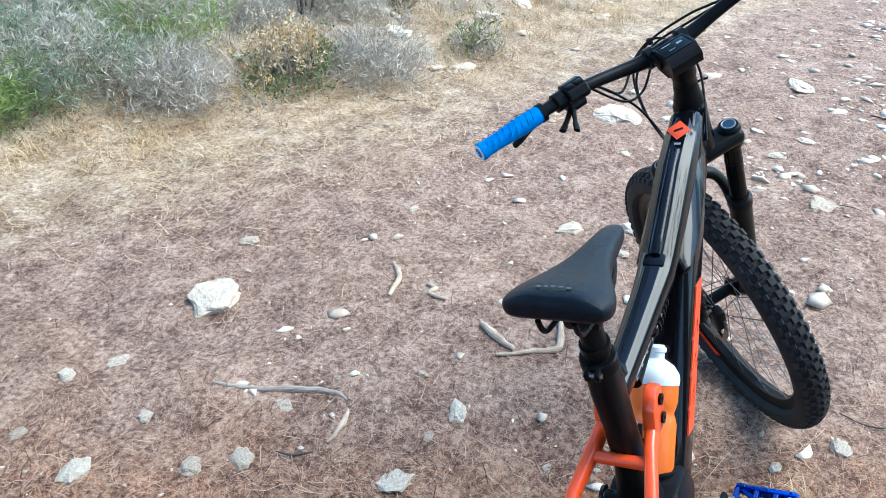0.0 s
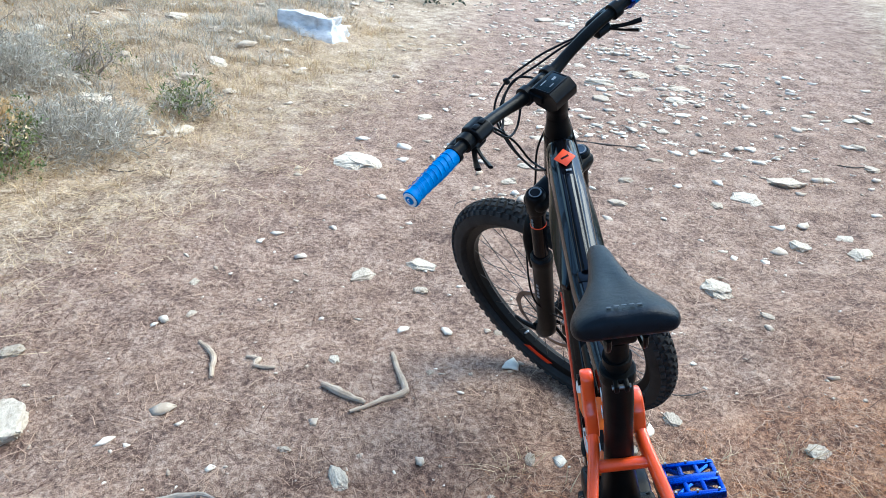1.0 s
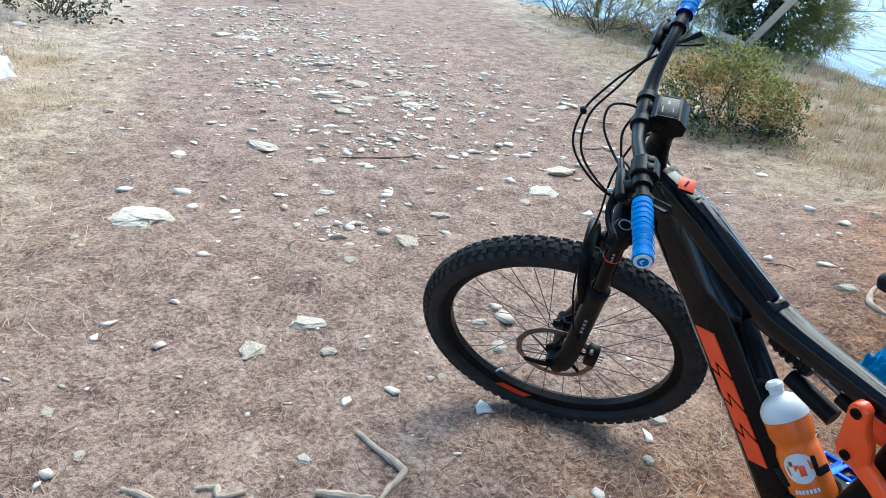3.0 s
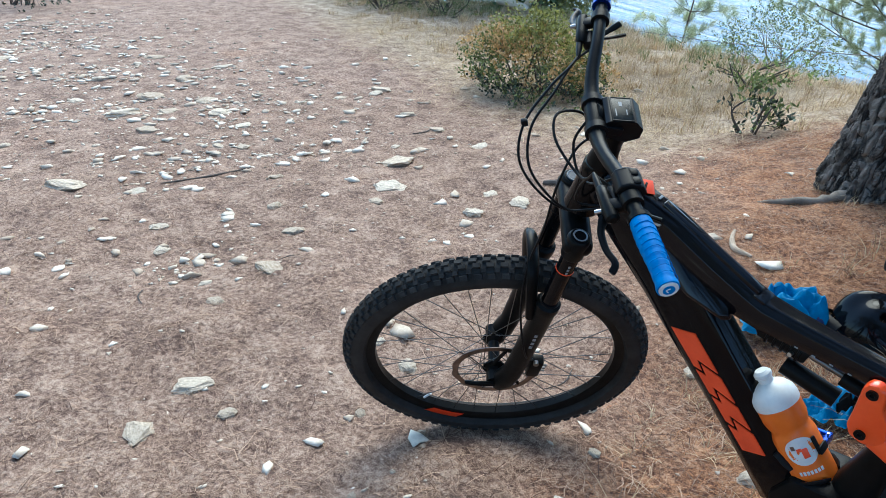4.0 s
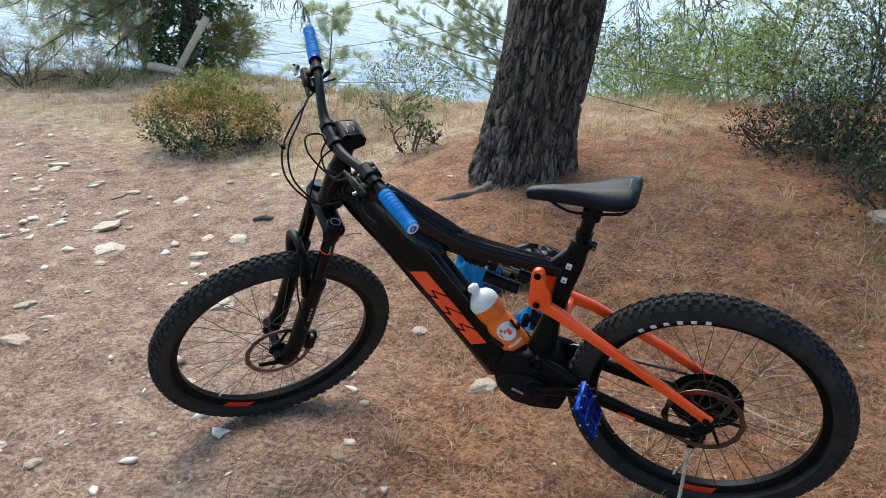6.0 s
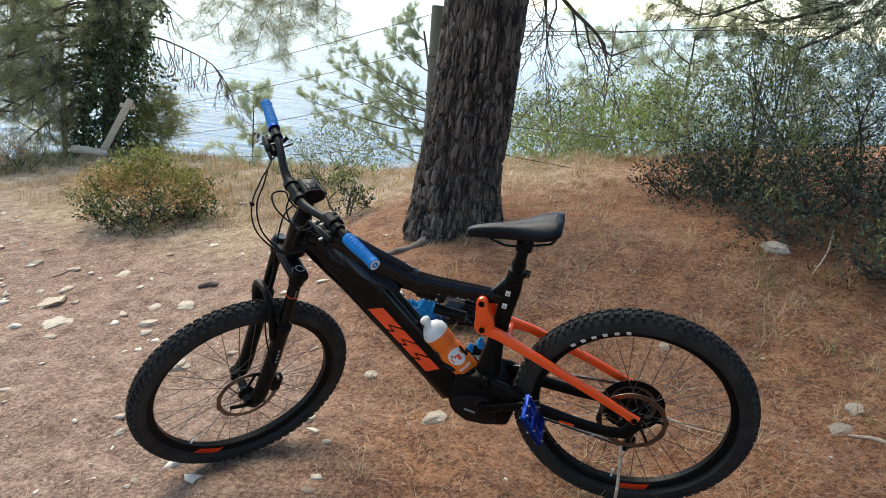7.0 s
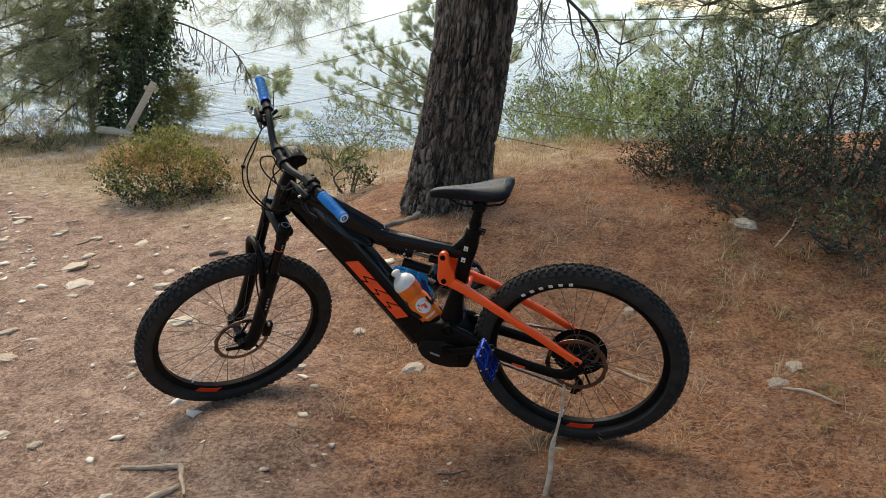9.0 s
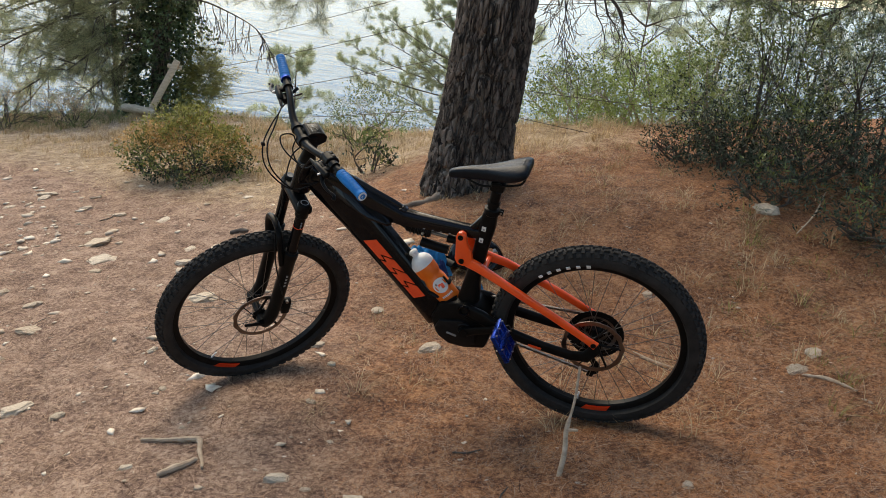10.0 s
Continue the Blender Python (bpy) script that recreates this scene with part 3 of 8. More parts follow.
    for start in (a0,):
        d = bmesh.new()
        m = 8
        lo = [d.verts.new(((inner + 0.0035) * math.cos(start + 0.30 * k / m), 0.0175, (inner + 0.0035) * math.sin(start + 0.30 * k / m))) for k in range(m + 1)]
        hi = [d.verts.new(((bead + 0.004) * math.cos(start + 0.07 + 0.30 * k / m), 0.0205, (bead + 0.004) * math.sin(start + 0.07 + 0.30 * k / m))) for k in range(m + 1)]
        for k in range(m):
            d.faces.new((lo[k], lo[k + 1], hi[k + 1], hi[k]))
        bmesh.ops.solidify(d, geom=d.faces[:], thickness=0.0006)
        part("rim_decal", d, DECAL, rim, "orange rim decal")
    va = a0 + 0.42
    part("valve", tube([((inner - 0.03) * math.cos(va), 0, (inner - 0.03) * math.sin(va)), ((inner + 0.003) * math.cos(va), 0, (inner + 0.003) * math.sin(va))], 0.003, 8), WHITE, rim)
    return rim


kinds = {}
FRONT_AT = STEER @ Matrix.Translation(on_fork(0.0, 0.044))
wheel("front", "front wheel with black rim and orange decals", FRONT_AT, 0.364, 0.034, 0.286, True, 0.101, radians(298))
kinds = {}
rear_wheel = wheel("rear", "rear wheel with black rim and orange decals", Matrix(), 0.353, 0.036, 0.274, False, 0.101, radians(258))
# pale maker's mark on the rear tyre, as plain bars
for k in range(6):
    a = radians(87 - 6.1 * k)
    r = 0.302
    p = block((0.0125, 0.003, 0.0095 if k % 2 else 0.011), (0, 0, 0), 0, None)
    m = Matrix.Translation((r * math.cos(a), 0.0362, r * math.sin(a))) @ Matrix.Rotation(math.pi / 2 - a, 4, "Y") @ Matrix.Rotation(radians(-22), 4, "X")
    bmesh.ops.transform(p, matrix=m, verts=p.verts)
    part("tyre_mark", p, WHITE, rear_wheel)


# frame
def facet_tube(stations, profile, bevel=0.0016):
    """A tube of flat facets in the bike's plane: stations of (x, z, depth, width); profile of (across, up) in halves and wholes of them."""
    bm, loops = bmesh.new(), []
    for i, (x, z, depth, width) in enumerate(stations):
        a, b = stations[max(i - 1, 0)], stations[min(i + 1, len(stations) - 1)]
        run = Vector((b[0] - a[0], 0, b[1] - a[1])).normalized()
        up = run.cross(Vector((0, 1, 0))).normalized()
        up = up if up.z > 0 else -up
        loops.append([Vector((x, 0, z)) + Vector((0, u * width, 0)) + up * (v * depth) for u, v in profile])
    rings(bm, loops)
    bmesh.ops.recalc_face_normals(bm, faces=bm.faces)
    ridges = [e for e in bm.edges if len(e.link_faces) == 2 and e.calc_face_angle() > radians(14)]
    bmesh.ops.bevel(bm, geom=ridges, offset=bevel, segments=2, profile=0.5, affect="EDGES", clamp_overlap=True)
    return bm


DOWN_PROFILE = [(0.30, 0.5), (-0.30, 0.5), (-0.48, 0.30), (-0.5, -0.25), (-0.36, -0.5), (0.36, -0.5), (0.5, -0.25), (0.48, 0.30)]
TOP_PROFILE = [(0.5, 0.02), (0.43, 0.34), (0.26, 0.44), (0.20, 0.5), (-0.20, 0.5), (-0.26, 0.44), (-0.43, 0.34), (-0.5, 0.02), (-0.42, -0.40), (-0.24, -0.5), (0.24, -0.5), (0.42, -0.40)]
frame_part = part("frame", facet_tube([(0.922, 0.57, 0.085, 0.060), (0.874, 0.525, 0.108, 0.070), (0.782, 0.419, 0.112, 0.080), (0.65, 0.232, 0.104, 0.086), (0.58, 0.128, 0.100, 0.090), (0.52, 0.05, 0.115, 0.094)], DOWN_PROFILE, 0.004), FRAME_BLACK, bike, "glossy black down tube holding the battery")
part("top_tube", facet_tube([(0.918, 0.574, 0.060, 0.054), (0.86, 0.549, 0.072, 0.064), (0.79, 0.514, 0.080, 0.066), (0.71, 0.464, 0.074, 0.064), (0.645, 0.431, 0.062, 0.062), (0.612, 0.418, 0.054, 0.060), (0.56, 0.408, 0.048, 0.054), (0.48, 0.395, 0.044, 0.049), (0.40, 0.383, 0.040, 0.045), (0.345, 0.376, 0.038, 0.040)], TOP_PROFILE, 0.0045), GLOSS_BLACK, frame_part)
# the raised spine on the front half, which ends in a knuckle at the bend
part("top_ridge", facet_tube([(0.80, 0.5655, 0.007, 0.020), (0.72, 0.5155, 0.010, 0.022), (0.65, 0.4725, 0.013, 0.024), (0.622, 0.4555, 0.010, 0.022)], [(0.5, -0.5), (0.36, 0.3), (0.15, 0.5), (-0.15, 0.5), (-0.36, 0.3), (-0.5, -0.5)], 0.0008), GLOSS_BLACK, frame_part)
part("knuckle", block((0.024, 0.034, 0.008), (0.617, 0, 0.4475), 0.003, turn=Matrix.Rotation(radians(-22), 3, "Y")), GLOSS_BLACK, frame_part, "worn glossy knuckle at the bend of the tube")
for side in (1, -1):
    # a shelf between top tube and down tube, tilted to the sky
    shelf = bmesh.new()
    rows = []
    for xt, zt, xo, zo, y in ((0.868, 0.572, 0.868, 0.535, 0.034), (0.800, 0.520, 0.796, 0.478, 0.046), (0.735, 0.472, 0.728, 0.434, 0.049), (0.680, 0.436, 0.668, 0.412, 0.046), (0.662, 0.424, 0.655, 0.412, 0.038)):
        rows.append([Vector((xt, side * 0.026, zt)), Vector((xo, side * y, zo)), Vector((xo - 0.002, side * (y - 0.003), zo - 0.010)), Vector((xo, side * 0.018, zo - 0.006))])
    rings(shelf, rows)
    bmesh.ops.recalc_face_normals(shelf, faces=shelf.faces)
    bmesh.ops.bevel(shelf, geom=[e for e in shelf.edges if e.calc_face_angle() > radians(25)], offset=0.0014, segments=2, profile=0.5, affect="EDGES", clamp_overlap=True)
    part("frame_shelf", shelf, GLOSS_BLACK, frame_part, "glossy slanting shelf of the frame")
    # small pale print along the lower edge of the top tube
    for k in range(6):
        x = 0.545 - 0.028 * k
        part("tube_print", block((0.006, 0.0008, 0.0026), (x, side * (0.0245 - 0.0007 * k), 0.3915 - 0.0042 * k), 0.0002, turn=Matrix.Rotation(radians(-10), 3, "Y")), GREY_MARK, frame_part)
part("head_tube", tube([STEER_AT + HEAD * s for s in (0.556, 0.562, 0.60, 0.65, 0.668, 0.674)], [0.030, 0.035, 0.032, 0.030, 0.030, 0.026], 24), FRAME_BLACK, frame_part)
part("headset_cover", tube([STEER_AT + HEAD * s for s in (0.673, 0.682, 0.700, 0.718)], [0.027, 0.0265, 0.0225, 0.0215], 24), MATT_BLACK, frame_part)
part("seat_tube", beam([(0.322, 0.462, 0.044, 0.042, 0), (0.338, 0.41, 0.056, 0.044, 0), (0.366, 0.32, 0.048, 0.042, 0), (0.396, 0.22, 0.050, 0.048, 0), (0.422, 0.12, 0.075, 0.07, 0)], 2.8, 20), MATT_BLACK, frame_part)
part("gusset", facet_tube([(0.40, 0.385, 0.020, 0.030), (0.372, 0.402, 0.030, 0.034), (0.338, 0.436, 0.030, 0.036)], [(0.5, 0.0), (0.3, 0.5), (-0.3, 0.5), (-0.5, 0.0), (-0.3, -0.5), (0.3, -0.5)], 0.002), FRAME_BLACK, frame_part)
part("seat_collar", tube([(0.3245, 0, 0.449), (0.3240, 0, 0.451), (0.3190, 0, 0.468), (0.3185, 0, 0.470)], [0.0235, 0.0255, 0.0255, 0.0235], 24), MATT_BLACK, frame_part)
for side in (1, -1):
    part("collar_lug", block((0.016, 0.007, 0.014), (0.293, side * 0.007, 0.456), 0.002, turn=Matrix.Rotation(radians(-16), 3, "Y")), MATT_BLACK, frame_part)
part("collar_bolt", tube([(0.291, -0.013, 0.456), (0.291, 0.013, 0.456)], 0.0038, 8), STEEL, frame_part)
for x, z in ((0.346, 0.404), (0.358, 0.362)):
    part("sticker", block((0.0135, 0.0012, 0.017), (x, 0.0228, z), 0.0004, turn=Matrix.Rotation(radians(-16), 3, "Y")), WHITE, frame_part, "small white square sticker")
    part("sticker_print", block((0.007, 0.0006, 0.006), (x + 0.0005, 0.0236, z - 0.002), 0.0002, turn=Matrix.Rotation(radians(-16), 3, "Y")), GREY_MARK, frame_part)
part("tube_decal", block((0.002, 0.014, 0.030), (0.3235, 0, 0.392), 0.0006, turn=Matrix.Rotation(radians(-16), 3, "Y")), DECAL, frame_part, "small orange decal on the seat tube")
# orange maker's mark on the down tube: slanted plain shapes
along, across = Vector((-0.59, 0, -0.807)), Vector((-0.807, 0, 0.59))
start = Vector((0.761, 0.0, 0.338))


def mark_piece(side, corners):
    """A flat shape on the tube's side: corners of (along, across)."""
    m = bmesh.new()
    pts = [start + along * s + across * (0.004 + 0.80 * w) for s, w in corners]
    vs = [m.verts.new((p.x, side * (0.0395 + 0.016 * (p - start).dot(along)), p.z)) for p in pts]
    m.faces.new(vs if side < 0 else vs[::-1])
    solid = bmesh.ops.extrude_face_region(m, geom=m.faces[:])
    bmesh.ops.translate(m, vec=(0, side * 0.0026, 0), verts=[v for v in solid["geom"] if isinstance(v, bmesh.types.BMVert)])
    bmesh.ops.recalc_face_normals(m, faces=m.faces)
    part("frame_mark", m, DECAL, frame_part, "orange slanted mark", smoothed=False)


for side in (1, -1):
    mark_piece(side, [(0.0, 0.0), (0.082, 0.0), (0.094, 0.014), (0.070, 0.018), (0.104, 0.052), (0.022, 0.052)])
    mark_piece(side, [(0.090, 0.0), (0.140, 0.0), (0.152, 0.014), (0.128, 0.018), (0.166, 0.052), (0.114, 0.052), (0.082, 0.022), (0.106, 0.018)])
    mark_piece(side, [(0.148, 0.0), (0.200, 0.0), (0.212, 0.014), (0.188, 0.018), (0.222, 0.052), (0.176, 0.052), (0.140, 0.022), (0.164, 0.018)])
    mark_piece(side, [(0.208, 0.0), (0.262, 0.0), (0.276, 0.052), (0.232, 0.052), (0.200, 0.022), (0.224, 0.018)])
badge = block((0.030, 0.030, 0.0012), (0, 0, 0), 0.0004)
bmesh.ops.transform(badge, matrix=Matrix.Translation((0.840, 0, 0.5852)) @ Matrix.Rotation(radians(-32), 4, "Y") @ Matrix.Rotation(radians(45), 4, "Z"), verts=badge.verts)
part("badge", badge, DECAL, frame_part, "orange diamond badge")
mark = block((0.004, 0.016, 0.0008), (0, 0, 0), 0.0002)
bmesh.ops.transform(mark, matrix=Matrix.Translation((0.840, 0, 0.5864)) @ Matrix.Rotation(radians(-32), 4, "Y") @ Matrix.Rotation(radians(25), 4, "Z"), verts=mark.verts)
part("badge_mark", mark, PLASTIC, frame_part)
for k in range(7):
    part("tube_print", block((0.0045, 0.011, 0.0006), (0.812 - 0.0115 * k, -0.003, 0.5708 - 0.0067 * k), 0.0002, turn=Matrix.Rotation(radians(-32.5), 3, "Y")), GREY_MARK, frame_part)

# motor, cranks and pedals
motor = part("motor", plate([(0.548, 0.062), (0.538, 0.0), (0.497, -0.045), (0.44, -0.056), (0.366, -0.05), (0.345, 0.0), (0.352, 0.06), (0.385, 0.115), (0.45, 0.13), (0.51, 0.125)], -0.056, 0.056, 0.010), MATT_BLACK, bike, "black drive motor housing")
part("motor_cover", plate([(0.535, 0.028), (0.525, -0.005), (0.492, -0.034), (0.44, -0.043), (0.395, -0.03), (0.39, 0.04), (0.44, 0.065), (0.515, 0.06)], 0.05, 0.066, 0.006), PLASTIC, motor)
part("motor_ring", lathe([(0.016, 0.0), (0.020, 0.003), (0.024, 0.003), (0.027, 0.0)], 24, closed=True), PLASTIC, motor).location = (0.427, 0.066, 0.03)
part("motor_badge", block((0.035, 0.001, 0.008), (0.475, 0.0666, 0.008), 0.0003, turn=Matrix.Rotation(radians(-20), 3, "Y")), GREY_MARK, motor)
part("main_pivot", lathe([(0, -0.056), (0.019, -0.056), (0.021, -0.05), (0.021, 0.05), (0.019, 0.058), (0.010, 0.058), (0.008, 0.054), (0, 0.054)], 24), MATT_BLACK, bike).location = (0.418, 0, 0.106)
part("pivot_ring", lathe([(0.012, -0.003), (0.015, 0.003), (0.019, 0.003), (0.021, -0.003)], 24, closed=True), FRAME_BLACK, bike).location = (0.424, 0.064, 0.107)
BB = Vector((0.427, 0, 0.03))
crank = part("crank", lathe([(0, -0.083), (0.015, -0.083), (0.017, -0.078), (0.017, 0.078), (0.015, 0.088), (0, 0.088)], 24), MATT_BLACK, bike, "black crank set")
crank.location = BB
c_left, c_right = Vector((-0.157, 0, 0.045)), Vector((0.157, 0, -0.045))
for side, arm in ((1, c_left), (-1, c_right)):
    y0, y1 = side * 0.076, side * 0.092
    part("crank_arm", beam([(0.012 * -arm.x / 0.16, 0.012 * -arm.z / 0.16, 0.036, 0.014, y0), (arm.x * 0.3, arm.z * 0.3, 0.028, 0.014, y0 + side * 0.004), (arm.x * 0.8, arm.z * 0.8, 0.026, 0.013, y1), (arm.x * 1.06, arm.z * 1.06, 0.028, 0.013, y1)], 3.0, 14), MATT_BLACK, crank)


def pedal(at, side, turn):
    """A flat pedal: a cage of two rails, cross bars and pins round an axle."""
    p = part("pedal", block((0.028, 0.1, 0.018), (0, 0, 0), 0.006), BLUE_METAL, bike, "blue anodised flat pedal")
    p.matrix_basis = Matrix.Translation(at) @ turn
    for x in (-0.047, 0.047):
        part("rail", block((0.012, 0.104, 0.017), (x, 0, 0), 0.003), BLUE_METAL, p)
    for y in (-0.048, -0.016, 0.016, 0.048):
        part("cross_bar", block((0.096, 0.010, 0.014), (0, y, 0), 0.003), BLUE_METAL, p)
    for sx, sy in ((1, 1), (1, -1), (-1, 1), (-1, -1)):
        part("brace", tube([(sx * 0.012, sy * 0.004, 0), (sx * 0.047, sy * 0.045, 0)], 0.005, 6), BLUE_METAL, p)
    part("pedal_axle", tube([(0, -0.066 * side, 0), (0, 0.05 * side, 0)], 0.006, 10), STEEL, p)
    pin = tube([(0, 0, -0.0125), (0, 0, 0.0135)], 0.0026, 6)
    first = part("pin", pin, SILVER, p)
    first.location = (-0.047, -0.04, 0)
    for x, y in ((-0.047, 0.0), (-0.047, 0.04), (0.047, -0.04), (0.047, 0.0), (0.047, 0.04), (0.0, 0.049), (0.0, -0.049)):
        q = new("pin", first.data)
        q.parent, q.location = p, (x, y, 0)


pedal(BB + c_left + Vector((0, 0.158, 0)), 1, Matrix.Rotation(radians(-66), 4, "Y"))
pedal(BB + c_right + Vector((0, -0.158, 0)), -1, Matrix.Rotation(radians(8), 4, "Y"))

# chain ring, chain, sprockets, derailleur: on the far side
ring = bmesh.new()
n = 68
rings(ring, [[Vector(((r + (0.0025 if k % 2 and r > 0.07 else 0)) * math.cos(2 * math.pi * k / n), y, (r + (0.0025 if k % 2 and r > 0.07 else 0)) * math.sin(2 * math.pi * k / n))) for k in range(n)] for r, y in ((0.05, -0.054), (0.074, -0.054), (0.074, -0.051), (0.05, -0.051))], closed=True)
for k in range(4):
    a = math.pi / 2 * k + 0.4
    tube([(0.012 * math.cos(a), -0.0525, 0.012 * math.sin(a)), (0.056 * math.cos(a), -0.0525, 0.056 * math.sin(a))], 0.008, 6, ring, 0.3)
part("chain_ring", ring, STEEL, crank)
cassette = part("sprockets", lathe([(0, -0.058), (0.014, -0.058)], 8), STEEL, rear_wheel, "black and steel sprocket stack")
for k, r in enumerate((0.026, 0.031, 0.037, 0.044, 0.052, 0.061, 0.071, 0.082, 0.093)):
    s = bmesh.new()
    n = 2 * int(r * 480)
    y = -0.054 + 0.0036 * k
    rings(s, [[Vector(((rr + (0.0022 if j % 2 and rr == r else 0)) * math.cos(2 * math.pi * j / n), yy, (rr + (0.0022 if j % 2 and rr == r else 0)) * math.sin(2 * math.pi * j / n))) for j in range(n)] for rr, yy in ((r - 0.011, y), (r, y), (r, y + 0.0017), (r - 0.011, y + 0.0017))], closed=True)
    bmesh.ops.recalc_face_normals(s, faces=s.faces)
    part("sprocket", s, MATT_BLACK if k % 3 else STEEL, cassette)
SPROCKET = 0.062


def chain():
    """The run over the top, and the slack lower run by way of the derailleur's two wheels."""
    top = [BB + Vector((0.0, -0.0525, 0.075)), Vector((0.0, -0.042, SPROCKET))]
    bottom = [Vector((-0.02, -0.042, -SPROCKET * 0.9)), Vector((0.035, -0.045, -0.085)), Vector((-0.012, -0.046, -0.155)), Vector((0.02, -0.047, -0.185)), BB + Vector((0.0, -0.0525, -0.074))]
    bm = bmesh.new()
    for pts in (top, bottom):
        for a, b in zip(pts, pts[1:]):
            d = b - a
            n = max(2, int(d.length / 0.0127))
            ang = -math.atan2(d.z, d.x)
            for k in range(n):
                c = a + d * ((k + 0.5) / n)
                wide = 0.0045 if k % 2 else 0.0028
                turn = Matrix.Rotation(ang, 3, "Y")
                lo = [c + turn @ Vector((u * 0.0062, v * wide, w * 0.004)) for w in (-1, 1) for u, v in ((-1, -1), (1, -1), (1, 1), (-1, 1))]
                vs = [bm.verts.new(p) for p in lo]
                for f in ((0, 1, 2, 3), (7, 6, 5, 4), (0, 4, 5, 1), (1, 5, 6, 2), (2, 6, 7, 3), (3, 7, 4, 0)):
                    bm.faces.new([vs[i] for i in f])
    bmesh.ops.recalc_face_normals(bm, faces=bm.faces)
    tagged(part("chain", bm, STEEL, bike, "dark steel chain", smoothed=False), kind="stuff")


chain()
mech = part("derailleur", beam([(0.005, -0.045, 0.03, 0.022, -0.066), (0.03, -0.085, 0.03, 0.024, -0.064), (0.02, -0.12, 0.026, 0.016, -0.06)], 2.6, 12), MATT_BLACK, bike, "black rear derailleur")
part("cage", plate([(0.045, -0.078), (0.03, -0.072), (-0.014, -0.14), (0.012, -0.196), (0.034, -0.192), (0.012, -0.142)], -0.040, -0.036, 0.001), MATT_BLACK, mech)
for x, z in ((0.024, -0.098), (0.008, -0.172)):
    part("jockey_wheel", lathe([(0, -0.052), (0.017, -0.052), (0.019, -0.048), (0.017, -0.043), (0, -0.043)], 16), PLASTIC, mech).location = (x, 0, z)

# rear triangle, link and damper
for side in (1, -1):
    part("seat_stay", beam([(0.405, 0.286, 0.038, 0.018, side * 0.036), (0.372, 0.272, 0.036, 0.018, side * 0.040), (0.30, 0.236, 0.028, 0.018, side * 0.056), (0.12, 0.122, 0.026, 0.017, side * 0.070), (0.02, 0.052, 0.024, 0.015, side * 0.075), (-0.014, 0.027, 0.030, 0.013, side * 0.075)], 3.6, 16), ORANGE, bike, "orange seat stay")
    part("stay_bolt", lathe([(0, -0.005), (0.008, -0.005), (0.009, 0.003), (0.004, 0.003), (0.003, 0.001), (0, 0.001)], 16), MATT_BLACK, bike).matrix_basis = Matrix.Translation((-0.006, side * 0.0815, 0.033)) @ Matrix.Diagonal((1, side, 1, 1))
    part("chain_stay", beam([(0.43, 0.105, 0.05, 0.022, side * 0.048), (0.37, 0.085, 0.052, 0.026, side * 0.056), (0.30, 0.045, 0.04, 0.024, side * 0.062), (0.16, 0.0, 0.034, 0.022, side * 0.069), (0.07, -0.022, 0.036, 0.018, side * 0.073), (0.02, -0.022, 0.044, 0.014, side * 0.074), (-0.012, 0.012, 0.042, 0.012, side * 0.073), (-0.01, 0.034, 0.02, 0.01, side * 0.072)], 2.8, 16), MATT_BLACK, bike, "black chain stay")
    part("link", plate([(0.434, 0.384), (0.426, 0.396), (0.412, 0.399), (0.401, 0.390), (0.399, 0.352), (0.388, 0.328), (0.386, 0.290), (0.398, 0.276), (0.42, 0.272), (0.440, 0.280), (0.446, 0.300), (0.440, 0.335)] if side > 0 else [(0.436, 0.345), (0.414, 0.352), (0.399, 0.345), (0.388, 0.328), (0.386, 0.290), (0.398, 0.276), (0.42, 0.272), (0.440, 0.280), (0.446, 0.300)], side * 0.026 if side > 0 else -0.046, side * 0.046 if side > 0 else -0.026, 0.005), ORANGE, bike, "orange suspension link")
    for x, z in ((0.4175, 0.381 if side > 0 else 0.330), (0.4225, 0.293)):
        part("link_bolt", lathe([(0, -0.004), (0.008, -0.004), (0.009, 0.003), (0.004, 0.003), (0.003, 0.0), (0, 0.0)], 16), MATT_BLACK, bike).matrix_basis = Matrix.Translation((x, side * 0.047, z)) @ Matrix.Diagonal((1, side, 1, 1))
part("stay_mark", block((0.045, 0.0012, 0.009), (0.185, 0.0825, 0.004), 0.0004, turn=Matrix.Rotation(radians(-16), 3, "Y")), DECAL, bike)
part("brake_caliper", block((0.05, 0.022, 0.03), (0.055, 0.058, 0.045), 0.006, turn=Matrix.Rotation(radians(-30), 3, "Y")), MATT_BLACK, bike)
part("stay_bridge", tube([(0.352, -0.048, 0.262), (0.352, 0.048, 0.262)], 0.010, 12), ORANGE, bike)
damper = part("damper", tube([(0.63, 0, 0.395), (0.615, 0, 0.390), (0.61, 0, 0.388), (0.535, 0, 0.368), (0.53, 0, 0.366)], [0.010, 0.014, 0.02, 0.02, 0.017], 20), MATT_BLACK, bike, "black rear suspension damper")
part("shaft", tube([(0.53, 0, 0.366), (0.425, 0, 0.338)], 0.0062, 14), STEEL, damper)
part("damper_sleeve", tube([(0.475, 0.006, 0.352), (0.43, 0.006, 0.340)], 0.013, 16), MATT_BLACK, damper)
part("air_valve", tube([(0.552, 0.018, 0.372), (0.552, 0.030, 0.376)], 0.004, 10), SILVER, damper)
part("reservoir", tube([(0.565, 0.012, 0.335), (0.475, 0.012, 0.31)], 0.016, 16), MATT_BLACK, damper)
